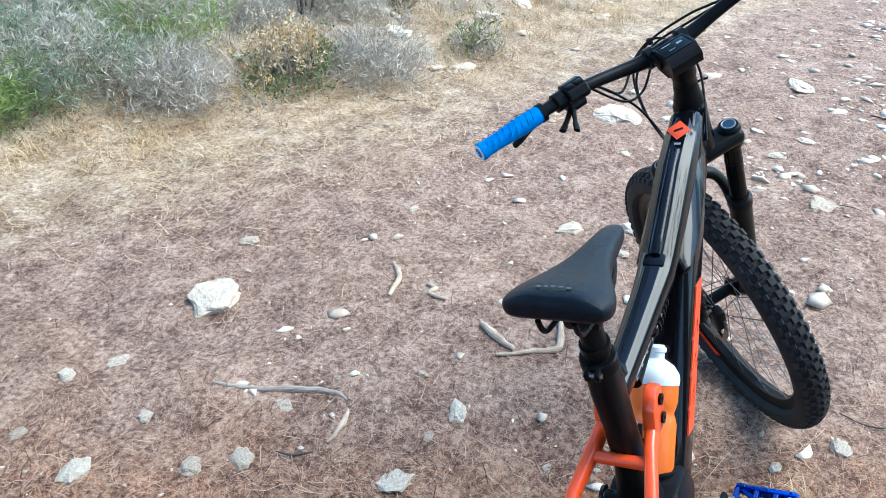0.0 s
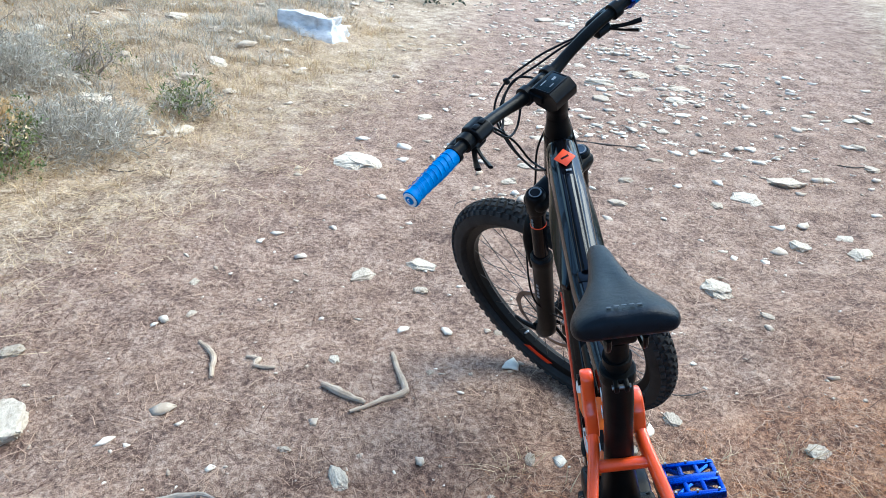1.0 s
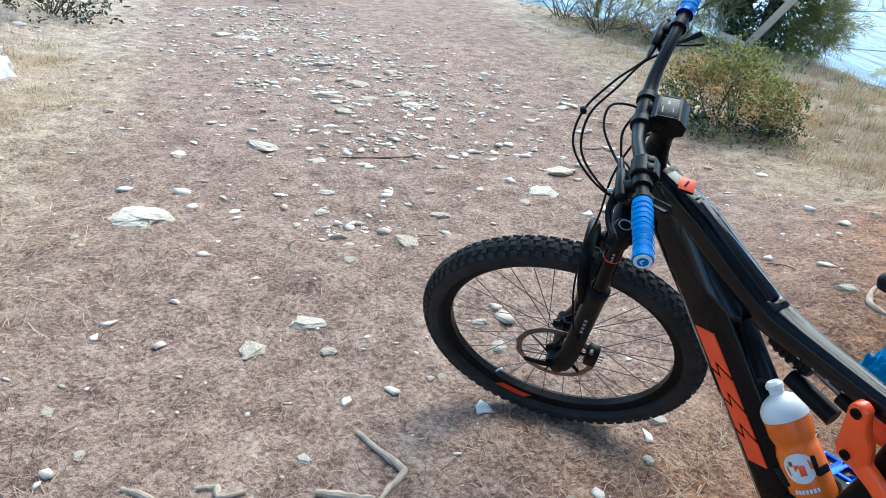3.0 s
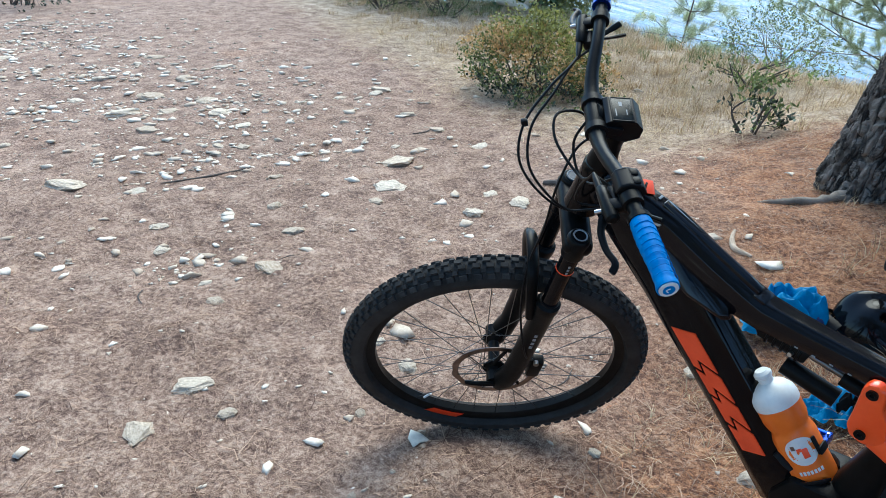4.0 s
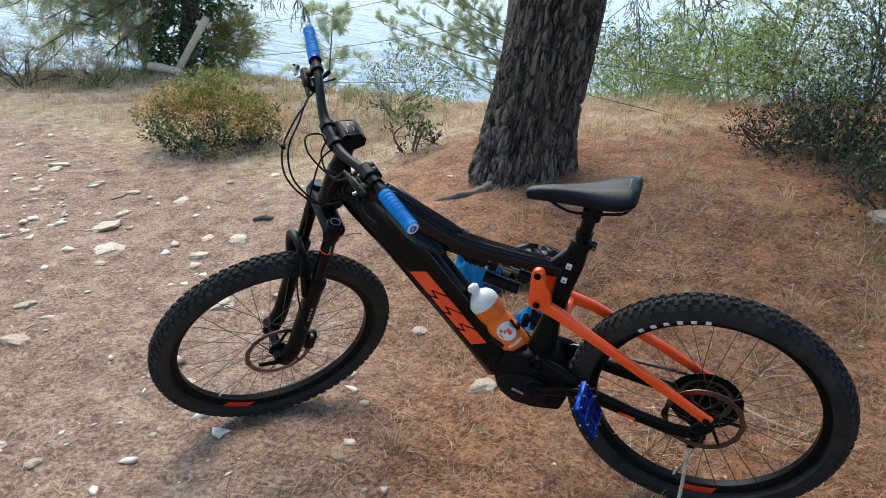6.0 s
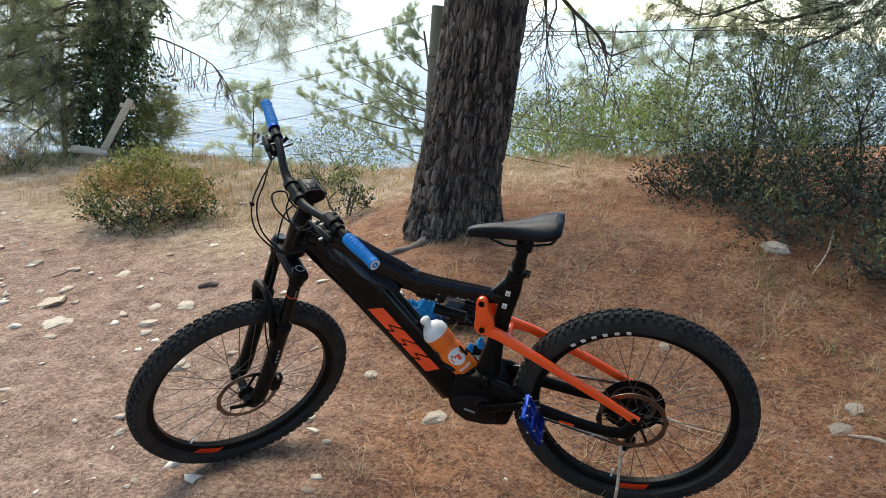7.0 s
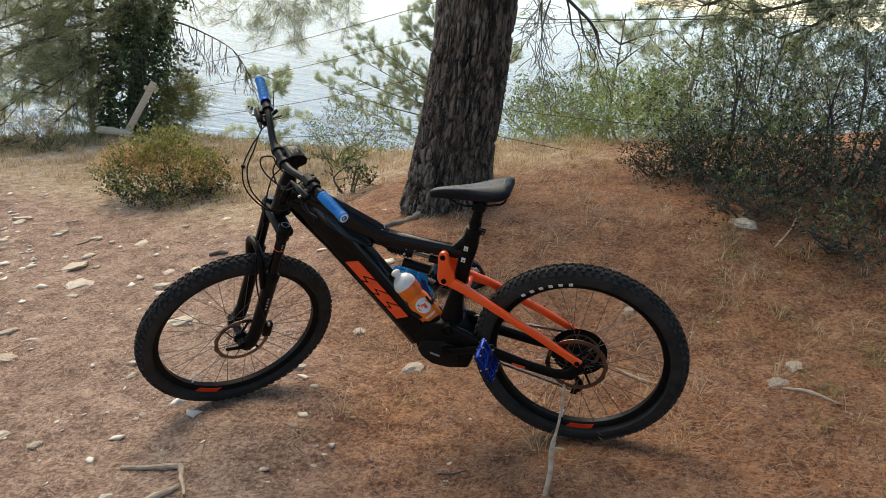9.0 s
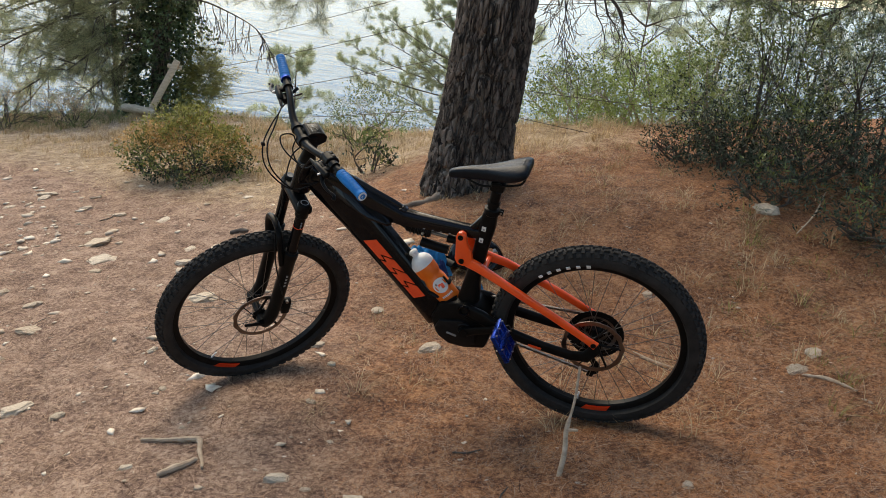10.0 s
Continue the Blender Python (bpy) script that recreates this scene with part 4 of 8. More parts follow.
for k in range(5):
    part("coil_ring", lathe([(0.0195, -0.003), (0.0235, -0.002), (0.0235, 0.002), (0.0195, 0.003)], 20, "X", closed=True), MATT_BLACK, damper).matrix_basis = Matrix.Translation((0.595 - 0.013 * k, 0, 0.3845 - 0.0035 * k)) @ Matrix.Rotation(radians(-15), 4, "Y")

# saddle
def saddle():
    loops = []
    rows = ((0.452, 0.583, 0.012, 0.016), (0.446, 0.587, 0.028, 0.028), (0.41, 0.592, 0.036, 0.034), (0.36, 0.594, 0.046, 0.040), (0.315, 0.597, 0.064, 0.044), (0.275, 0.603, 0.098, 0.046), (0.24, 0.611, 0.126, 0.046), (0.212, 0.618, 0.134, 0.042), (0.196, 0.620, 0.122, 0.034), (0.190, 0.618, 0.096, 0.018))
    for x, z, w, d in rows:
        loop = []
        for k in range(24):
            a = 2 * math.pi * k / 24
            c, s = math.cos(a), math.sin(a)
            y = 0.5 * w * math.copysign(abs(c) ** 0.75, c)
            top = d * (0.42 if s > 0 else -0.62) * abs(s) ** 0.7
            drop = 0.012 * (abs(y) / 0.075) ** 2
            groove = 0.004 * math.exp(-((y / 0.012) ** 2)) if s > 0 and w > 0.05 else 0
            loop.append(Vector((x, y, z + top - drop - groove)))
        loops.append(loop)
    bm = bmesh.new()
    rings(bm, loops)
    bmesh.ops.recalc_face_normals(bm, faces=bm.faces)
    ob = part("saddle", bm, SADDLE, bike, "padded black saddle")
    mod = ob.modifiers.new("round", "SUBSURF")
    mod.levels = mod.render_levels = 2
    for y in (-0.022, 0.022):
        part("rail_clamp", block((0.03, 0.012, 0.012), (0.297, y, 0.560), 0.003), MATT_BLACK, ob)
        part("saddle_rail", tube(curve([(0.205, y, 0.592), (0.215, y, 0.572), (0.24, y, 0.562), (0.33, y, 0.556), (0.37, y * 0.8, 0.566), (0.40, y * 0.4, 0.58)], 5), 0.0036, 8), MATT_BLACK, ob)
    # pale maker's mark on the tail, as a plain bar
    for k in range(5):
        part("saddle_mark", block((0.0042, 0.0056, 0.0006), (0.2125, -0.018 + 0.009 * k, 0.6345 - 0.0008 * (k - 2) ** 2 * 0.35), 0.0002, turn=Matrix.Rotation(radians(8), 3, "Y")), DIM_MARK, ob)
    return ob


saddle()
post = part("seat_post", tube([(0.352, 0, 0.36), (0.3215, 0, 0.463), (0.302, 0, 0.530)], 0.0165, 20), MATT_BLACK, bike, "black dropper seat post")
part("post_ring", tube([(0.316, 0, 0.482), (0.3125, 0, 0.494)], 0.0205, 20), MATT_BLACK, post)
part("post_head", block((0.046, 0.05, 0.03), (0.296, 0, 0.550), 0.008, turn=Matrix.Rotation(radians(-12), 3, "Y")), MATT_BLACK, post)
part("head_bolt", tube([(0.282, 0, 0.535), (0.278, 0, 0.572)], 0.003, 8), STEEL, post)

# bottle in its cage
def bottle():
    axis = Vector((0.545, 0, 0.838)).normalized()
    m = Matrix.Translation((0.481, 0.004, 0.102)) @ axis.to_track_quat("Z", "Y").to_matrix().to_4x4() @ Matrix.Diagonal((1.06, 1.06, 1.04, 1))
    ob = part("bottle", lathe([(0, 0), (0.030, 0), (0.035, 0.004), (0.0365, 0.012), (0.0365, 0.095), (0.034, 0.105), (0.0315, 0.112), (0.034, 0.12), (0.0365, 0.13), (0.0365, 0.157), (0, 0.157)], 40, "Z"), BOTTLE, bike, "orange drinking bottle with a white cap")
    ob.matrix_basis = m
    part("cap", lathe([(0, 0.149), (0.0372, 0.157), (0.0376, 0.166), (0.036, 0.175), (0.028, 0.187), (0.017, 0.194), (0.012, 0.197), (0.012, 0.206), (0.0145, 0.208), (0.0145, 0.214), (0.010, 0.219), (0, 0.219)], 36, "Z"), WHITE, ob, "white screw cap with spout")
    spot_bm = bmesh.new()
    cx, cz, r = radians(38), 0.078, 0.026
    vs = []
    inner_ring = []
    for k in range(28):
        a = 2 * math.pi * k / 28
        u, v = r * math.cos(a) / 0.0368, cz + r * math.sin(a)
        vs.append(spot_bm.verts.new((0.0369 * math.cos(cx + u), 0.0369 * math.sin(cx + u), v)))
        u = 0.5 * u
        inner_ring.append(spot_bm.verts.new((0.0369 * math.cos(cx + u), 0.0369 * math.sin(cx + u), cz + 0.5 * r * math.sin(a))))
    mid = spot_bm.verts.new((0.0369 * math.cos(cx), 0.0369 * math.sin(cx), cz))
    for k in range(28):
        j = (k + 1) % 28
        spot_bm.faces.new((vs[k], vs[j], inner_ring[j], inner_ring[k]))
        spot_bm.faces.new((inner_ring[k], inner_ring[j], mid))
    part("label_disc", spot_bm, WHITE, ob, "white round label")
    for k, (da, z, w, h) in enumerate(((0.10, 0.074, 0.010, 0.018), (-0.32, 0.088, 0.006, 0.008), (-0.10, 0.082, 0.008, 0.006))):
        a = cx + da
        part("label_mark", block((0.001, w, h), (0.0372 * math.cos(a), 0.0372 * math.sin(a), z), 0.0003, turn=Matrix.Rotation(a, 3, "Z")), DECAL if k != 1 else RUSTY, ob)
    for k in range(7):
        a = cx + 0.45 - 0.16 * k
        part("print_bar", block((0.0008, 0.004, 0.007), (0.0370 * math.cos(a), 0.0370 * math.sin(a), 0.038), 0.0002, turn=Matrix.Rotation(a, 3, "Z")), WHITE, ob)
    # a black tab of the cage hooks over the label's edge
    for da, z, w, h in ((0.92, 0.066, 0.024, 0.014), (0.66, 0.078, 0.008, 0.034)):
        a = cx + da
        part("cage_tab", block((0.004, w, h), (0.0392 * math.cos(a), 0.0392 * math.sin(a), z), 0.0018, turn=Matrix.Rotation(a, 3, "Z")), PLASTIC, ob, "black hook of the bottle cage")
    # the cage's two arms wrap the bottle
    cage = bmesh.new()
    for z0, z1, span in ((0.035, 0.075, 1.05), (0.012, 0.02, 2.4)):
        for side in (1, -1):
            pts = []
            for k in range(9):
                u = k / 8
                a = math.pi - side * (math.pi - 0.25 - span * u * 0.85)
                a = side * (0.35 + u * span)
                z = z0 + (z1 - z0) * math.sin(u * math.pi * 0.9)
                pts.append((0.0395 * math.cos(a), 0.0395 * math.sin(a), z))
            tube(pts, [0.007] * 8 + [0.004], 8, cage, 0.4)
    block((0.008, 0.024, 0.16), (0.041, 0, 0.075), 0.003, cage)
    bmesh.ops.recalc_face_normals(cage, faces=cage.faces)
    part("bottle_cage", cage, PLASTIC, bike, "black bottle cage").matrix_basis = m @ Matrix.Rotation(radians(-90), 4, "Z")


bottle()

# fork
crown = bmesh.new()
block((0.056, 0.190, 0.034), (0, 0, 0), 0.014, crown, seg=3)
bmesh.ops.transform(crown, matrix=Matrix.Translation(on_fork(0.530, 0.006)) @ Matrix.Rotation(radians(-24.5), 4, "Y"), verts=crown.verts)
fork = steered(part("fork", crown, MATT_BLACK, bike, "black suspension fork"))
part("steerer", tube([on_fork(0.53), on_fork(0.78)], 0.0145, 16), MATT_BLACK, fork)
for side in (1, -1):
    y = side * 0.076
    part("stanchion", tube([on_fork(s, 0.008, y) for s in (0.28, 0.548)], 0.0178, 20), FRAME_BLACK, fork, "black fork stanchion")
    part("leg_cap", tube([on_fork(s, 0.008, y) for s in (0.500, 0.504, 0.546, 0.552, 0.554)], [0.0205, 0.0225, 0.0225, 0.0205, 0.018], 24), MATT_BLACK, fork)
    part("cap_dial", tube([on_fork(s, 0.008, y) for s in (0.553, 0.5565)], 0.0150, 20), CASE if side > 0 else BLUE_GREY, fork, "" if side > 0 else "blue-grey dial")
    part("dial_ring", lathe([(0.0105, -0.0008), (0.0125, 0.0008), (0.0135, 0.0008), (0.0140, -0.0008)], 24, "Z", closed=True), GREY_MARK, fork).matrix_basis = Matrix.Translation(on_fork(0.5570, 0.008, y)) @ Matrix.Rotation(radians(-24.5), 4, "Y")
    part("leg_ring", tube([on_fork(s, 0.008, y) for s in (0.455, 0.4575)], 0.0184, 20), DECAL if side > 0 else PLASTIC, fork)
    part("lower_leg", tube([on_fork(s, a, y + side * b) for s, a, b in ((0.345, 0.008, 0), (0.340, 0.008, 0), (0.322, 0.008, 0), (0.315, 0.008, 0), (0.12, 0.012, 0), (0.05, 0.014, -0.003), (0.015, 0.022, -0.006), (-0.012, 0.034, -0.008), (-0.026, 0.036, -0.008))], [0.0205, 0.0262, 0.0262, 0.0238, 0.0228, 0.0235, 0.026, 0.022, 0.010], 22), MATT_BLACK, fork, "black lower fork leg with worn lettering")
    part("axle_lug", tube([on_fork(-0.002, 0.044, side * 0.052), on_fork(-0.002, 0.044, side * 0.076)], 0.019, 18), MATT_BLACK, fork)
    part("wiper", tube([on_fork(s, 0.008, y) for s in (0.344, 0.350)], 0.0205, 20), PLASTIC, fork)
    for k in range(4):
        part("leg_mark", block((0.007, 0.002, 0.009), on_fork(0.245 - 0.015 * k, 0.010, y + side * 0.0226), 0.0005, turn=Matrix.Rotation(radians(-24.5), 3, "Y")), GREY_MARK, fork)
    for k in range(3):
        part("leg_mark", block((0.0045, 0.0016, 0.006), on_fork(0.482 - 0.010 * k, 0.008, y + side * 0.0178), 0.0004, turn=Matrix.Rotation(radians(-24.5), 3, "Y")), GREY_MARK, fork)
arch = tube(curve([on_fork(0.285, 0.030, 0.075), on_fork(0.36, 0.048, 0.068), on_fork(0.405, 0.056, 0.045), on_fork(0.418, 0.058, 0.0), on_fork(0.405, 0.056, -0.045), on_fork(0.36, 0.048, -0.068), on_fork(0.285, 0.030, -0.075)], 6), 0.0145, 12, flat=0.7)
part("arch", arch, MATT_BLACK, fork)
part("axle", tube([on_fork(-0.002, 0.044, -0.075), on_fork(-0.002, 0.044, 0.072)], 0.009, 12), MATT_BLACK, fork)
part("axle_lever", tube(curve([on_fork(-0.002, 0.044, 0.080), on_fork(0.004, 0.085, 0.088), on_fork(0.0, 0.115, 0.085)], 4), [0.007] * 4 + [0.006] * 4 + [0.004], 8), MATT_BLACK, fork)
cal = block((0.032, 0.028, 0.066), (0, 0, 0), 0.007)
bmesh.ops.transform(cal, matrix=Matrix.Translation(on_fork(0.052, -0.040, 0.052)) @ Matrix.Rotation(radians(-24.5), 4, "Y"), verts=cal.verts)
cal = part("caliper", cal, MATT_BLACK, fork, "black front brake caliper")
for k in range(3):
    part("caliper_fin", block((0.024, 0.006, 0.003), on_fork(0.028 + 0.012 * k, -0.058, 0.048), 0.0008, turn=Matrix.Rotation(radians(-24.5), 3, "Y")), STEEL, cal)
part("caliper_bolt", tube([on_fork(0.086, -0.034, 0.062), on_fork(0.086, -0.034, 0.072)], 0.006, 10), STEEL, cal)

# bars, grips, levers and display
stem = steered(part("stem", tube([on_fork(s) for s in (0.715, 0.735, 0.738, 0.775, 0.78)], [0.021, 0.0205, 0.0225, 0.0225, 0.017], 20), MATT_BLACK, bike, "black stem"))
part("clamp", tube([on_fork(0.757, 0.0), on_fork(0.769, 0.048)], [0.021, 0.023], 16, flat=1.1), MATT_BLACK, stem)
half = [(0.0, 0.771, 0.045), (0.05, 0.772, 0.045), (0.10, 0.784, 0.043), (0.16, 0.802, 0.034), (0.22, 0.812, 0.025), (0.38, 0.826, 0.002)]
bar_path = [on_fork(s, a, -y) for y, s, a in half[::-1]] + [on_fork(s, a, y) for y, s, a in half[1:]]
bar_pts = curve(bar_path, 5)
bar = steered(part("handlebar", tube(bar_pts, [0.0112 + 0.0048 * math.exp(-((k - (len(bar_pts) - 1) / 2) / 6.5) ** 2) for k in range(len(bar_pts))], 16), MATT_BLACK, bike, "wide black riser handlebar"))


def along_bar(y):
    """The place on the bar at y to the left, and the run of the bar there, towards its end."""
    rows = half
    ya = abs(y)
    for (y0, s0, a0), (y1, s1, a1) in zip(rows, rows[1:]):
        if ya <= y1 or y1 == rows[-1][0]:
            u = (ya - y0) / (y1 - y0)
            sg = 1 if y >= 0 else -1
            return on_fork(s0 + u * (s1 - s0), a0 + u * (a1 - a0), sg * ya), (on_fork(s1, a1, sg * y1) - on_fork(s0, a0, sg * y0)).normalized()


LEVER_FORE, LEVER_LOW = AHEAD * 0.88 - HEAD * 0.475, HEAD * -0.88 - AHEAD * 0.475


def hose_end(side):
    c0, run = along_bar(side * 0.222)
    return c0 + LEVER_FORE * 0.036 + LEVER_LOW * 0.008 - run * 0.079


for side in (1, -1):
    p0, run = along_bar(side * 0.262)
    pts, rad = [], []
    for k in range(25):
        u = k / 24
        pts.append(p0 + run * (0.126 * u))
        rad.append(0.0158 + 0.0012 * math.sin(6 * u) - (0.0006 if k % 3 == 0 else 0) + (0.001 if k > 22 else 0))
    grip = part("grip", tube(pts, rad, 20), BLUE_GRIP, bar, "blue rubber grip")
    part("lock_ring", tube([p0 - run * 0.007, p0 + run * 0.0015], 0.0172, 20), BLUE_METAL if side < 0 else MATT_BLACK, bar)
    end = p0 + run * 0.126
    part("end_plug", tube([end, end + run * 0.0022], 0.0135, 20), WHITE, bar, "white ringed bar plug")
    part("plug_core", tube([end + run * 0.002, end + run * 0.0032], 0.0085, 18), BLUE_GRIP, bar)
    part("plug_mark", tube(curve([end + run * 0.0033 + HEAD * 0.004, end + run * 0.0033 + AHEAD * 0.004, end + run * 0.0033 - HEAD * 0.004], 4), 0.0010, 6), WHITE, bar)
    for k in range(9):
        # chevron ribs cut into the grip
        m0 = p0 + run * (0.014 + 0.0115 * k)
        rib = [m0 + run * (0.005 * abs(j) / 3) + (HEAD * math.cos(0.42 * j) - AHEAD * math.sin(0.42 * j)) * 0.0172 for j in range(-3, 4)]
        part("grip_rib", tube(rib, 0.0007, 5), BLUE_GRIP, grip)
    # brake lever: clamp, cylinder ahead of the bar, hose boot, blade and hooked end
    c0, run = along_bar(side * 0.222)
    fore, low = LEVER_FORE, LEVER_LOW
    part("lever_clamp", tube([c0 - run * 0.010, c0 - run * 0.009, c0 + run * 0.009, c0 + run * 0.010], [0.0150, 0.0168, 0.0168, 0.0150], 18), MATT_BLACK, bar)
    brake = part("brake_body", tube([c0 + fore * 0.034 + low * 0.006 + run * u for u in (0.026, 0.022, 0.006, -0.020, -0.040, -0.046)], [0.0060, 0.0105, 0.0120, 0.0105, 0.0095, 0.0060], 16), MATT_BLACK, bar, "black brake lever body")
    part("clamp_bridge", block((0.030, 0.022, 0.014), c0 + fore * 0.020 + low * 0.003, 0.004), MATT_BLACK, brake)
    part("hose_boot", tube([c0 + fore * 0.036 + low * 0.008 - run * u for u in (0.044, 0.060, 0.074, 0.080)], [0.0062, 0.0058, 0.0042, 0.0030], 12), CASE, brake)
    part("reach_screw", tube([c0 + fore * 0.046 + low * 0.004 + run * 0.004, c0 + fore * 0.056 + low * 0.004 + run * 0.004], 0.0038, 10), SILVER, brake)
    b0 = c0 + fore * 0.042 + low * 0.012 + run * 0.018
    blade = curve([b0 - run * 0.012, b0 + run * 0.012 + fore * 0.014 + low * 0.006, b0 + run * 0.042 + fore * 0.016 + low * 0.014, b0 + run * 0.066 + fore * 0.010 + low * 0.020, b0 + run * 0.080 + fore * 0.020 + low * 0.024], 4)
    part("lever", tube(blade, [0.0085] * 3 + [0.0068] * (len(blade) - 4) + [0.0055], 10, flat=0.55), MATT_BLACK, brake)
    # shifter or remote under the bar, with two thumb paddles
    fore, low = AHEAD, -HEAD
    sh = along_bar(side * 0.192)[0] + low * 0.024 + fore * 0.006
    pod = part("shifter", tube([sh - run * 0.020, sh - run * 0.016, sh + run * 0.014, sh + run * 0.020], [0.008, 0.0145, 0.0150, 0.008], 14, flat=0.8), CASE, bar)
    for k, (out, back) in enumerate(((0.034, 0.062), (0.056, 0.050))):
        part("thumb_lever", tube(curve([sh + run * 0.004, sh + run * out * 0.6 - fore * back * 0.5 + low * 0.004, sh + run * out - fore * back + low * (0.002 - 0.006 * k)], 4), [0.0055] * 3 + [0.0048] * 3 + [0.0062] * 3, 8, flat=0.55), MATT_BLACK, pod)
# control pad beside the left grip
c0, run = along_bar(0.190)
pad = bmesh.new()
rings(pad, [[Vector((u, w, v)) for u, v in ((0.024, -0.004), (0.021, 0.012), (0.006, 0.019), (-0.014, 0.016), (-0.024, 0.004), (-0.020, -0.008))] for w in (-0.020, -0.014, 0.014, 0.020)])
bmesh.ops.recalc_face_normals(pad, faces=pad.faces)
bmesh.ops.bevel(pad, geom=pad.edges[:], offset=0.003, segments=2, profile=0.5, affect="EDGES", clamp_overlap=True)
PAD = Matrix.Translation(c0 + HEAD * 0.006 - AHEAD * 0.004) @ Matrix(((AHEAD.x, run.x, HEAD.x), (AHEAD.y, run.y, HEAD.y), (AHEAD.z, run.z, HEAD.z))).to_4x4()
pad = part("control_pad", pad, CASE, bar, "black motor control pad")
pad.matrix_basis = PAD
part("pad_band", lathe([(0.0135, -0.010), (0.0165, -0.009), (0.0165, 0.009), (0.0135, 0.010)], 20, closed=True), CASE, pad).location = (0.004, 0, -0.006)
for k in range(2):
    part("pad_button", block((0.012, 0.014, 0.004), (-0.004, 0.009 - 0.018 * k, 0.018), 0.0018, turn=Matrix.Rotation(radians(8), 3, "Y")), MATT_BLACK, pad)
# display: a deep case behind the bar with a sunk screen, on two arms
case = bmesh.new()
rings(case, [[Vector((x, y * k, z)) for x, z in ((0.026, 0.016), (0.018, 0.022), (-0.030, 0.017), (-0.044, -0.004), (-0.040, -0.030), (-0.016, -0.042), (0.016, -0.030), (0.028, -0.006))] for y, k in ((-0.040, 0.86), (-0.036, 1.0), (0.036, 1.0), (0.040, 0.86))])
bmesh.ops.recalc_face_normals(case, faces=case.faces)
bmesh.ops.bevel(case, geom=case.edges[:], offset=0.003, segments=2, profile=0.5, affect="EDGES", clamp_overlap=True)
DISPLAY = Matrix.Translation(on_fork(0.784, 0.010, 0.004)) @ Matrix.Rotation(radians(-14), 4, "Y") @ Matrix.Diagonal((0.90, 0.86, 0.72, 1))
display = part("display", case, CASE, bar, "black on-board display with a small screen")
display.matrix_basis = DISPLAY
part("screen", block((0.036, 0.060, 0.0014), (-0.006, 0, 0.0203), 0.0004, turn=Matrix.Rotation(radians(-6), 3, "Y")), SCREEN, display)
for x, y, sx, sy in ((0.0135, 0, 0.003, 0.066), (-0.0255, 0, 0.003, 0.066), (-0.006, 0.0325, 0.042, 0.003), (-0.006, -0.0325, 0.042, 0.003)):
    part("screen_rim", block((sx, sy, 0.0026), (x, y, 0.0205 + 0.105 * (x + 0.006)), 0.0008, turn=Matrix.Rotation(radians(-6), 3, "Y")), CASE, display)
for dx, dy, sx, sy in ((-0.004, -0.014, 0.006, 0.012), (0.006, 0.010, 0.002, 0.020), (-0.014, 0.008, 0.0016, 0.014)):
    part("readout", block((sx, sy, 0.0003), (dx, dy, 0.02118 + 0.105 * (dx + 0.006)), 0, turn=Matrix.Rotation(radians(-6), 3, "Y")), GREY_MARK, display)
for y in (-0.034, 0.034):
    p0 = along_bar(y)[0]
    run = along_bar(y)[1]
    part("display_arm", tube([p0 - run * 0.008, p0 - run * 0.007, p0 + run * 0.007, p0 + run * 0.008], [0.0175, 0.0195, 0.0195, 0.0175], 18), CASE, bar)
    part("arm_link", block((0.040, 0.010, 0.018), p0 - AHEAD * 0.022 + HEAD * 0.006, 0.004, turn=Matrix.Rotation(radians(-24.5), 3, "Y")), CASE, bar)

# cables, from the levers in wide loops to frame and fork
UNSTEER = STEER.inverted()
into_frame = UNSTEER @ Vector((0.892, 0.036, 0.545))
into_frame_r = UNSTEER @ Vector((0.892, -0.036, 0.545))
calp = on_fork(0.08, -0.03, 0.055)
l_boot, r_boot = hose_end(1), hose_end(-1)
l_pod, r_pod = along_bar(0.172)[0] + on_fork(-0.024, 0.006), along_bar(-0.172)[0] + on_fork(-0.024, 0.006)
cables = (
    (r_boot, r_boot + on_fork(-0.006, 0.018, 0.030), on_fork(0.756, 0.112, -0.080), on_fork(0.717, 0.150, -0.024), on_fork(0.672, 0.150, 0.022), on_fork(0.622, 0.104, 0.042), on_fork(0.588, 0.040, 0.046), into_frame),
    (r_pod, r_pod + on_fork(-0.008, 0.032, 0.036), on_fork(0.748, 0.102, -0.078), on_fork(0.714, 0.137, -0.020), on_fork(0.668, 0.132, 0.028), on_fork(0.620, 0.086, 0.046), on_fork(0.590, 0.034, 0.048), into_frame),
    (on_fork(0.690, 0.010, -0.050), on_fork(0.662, 0.040, -0.035), on_fork(0.594, 0.059, 0.0), on_fork(0.50, 0.058, 0.02), on_fork(0.41, 0.066, 0.04), on_fork(0.30, 0.056, 0.075), on_fork(0.18, 0.018, 0.104), calp),
    (l_boot, on_fork(0.722, 0.062, 0.095), on_fork(0.738, 0.104, 0.035), on_fork(0.756, 0.104, -0.012), on_fork(0.748, 0.056, -0.034), on_fork(0.700, 0.020, -0.044), into_frame_r),
    (l_pod, l_pod + on_fork(-0.012, 0.018, -0.036), on_fork(0.688, 0.050, 0.080), on_fork(0.62, 0.032, 0.055), into_frame),
    (on_fork(0.770, 0.058, 0.010), on_fork(0.732, 0.070, 0.022), on_fork(0.700, 0.058, 0.055), on_fork(0.715, 0.044, 0.100), along_bar(0.155)[0] - HEAD * 0.012),
)
for pts in cables:
    part("cable", tube(curve(pts, 8), 0.0024, 8), PLASTIC, bar, "thin black cable")
part("cable_clip", block((0.012, 0.010, 0.014), curve(cables[0], 8)[24], 0.003), PLASTIC, bar)

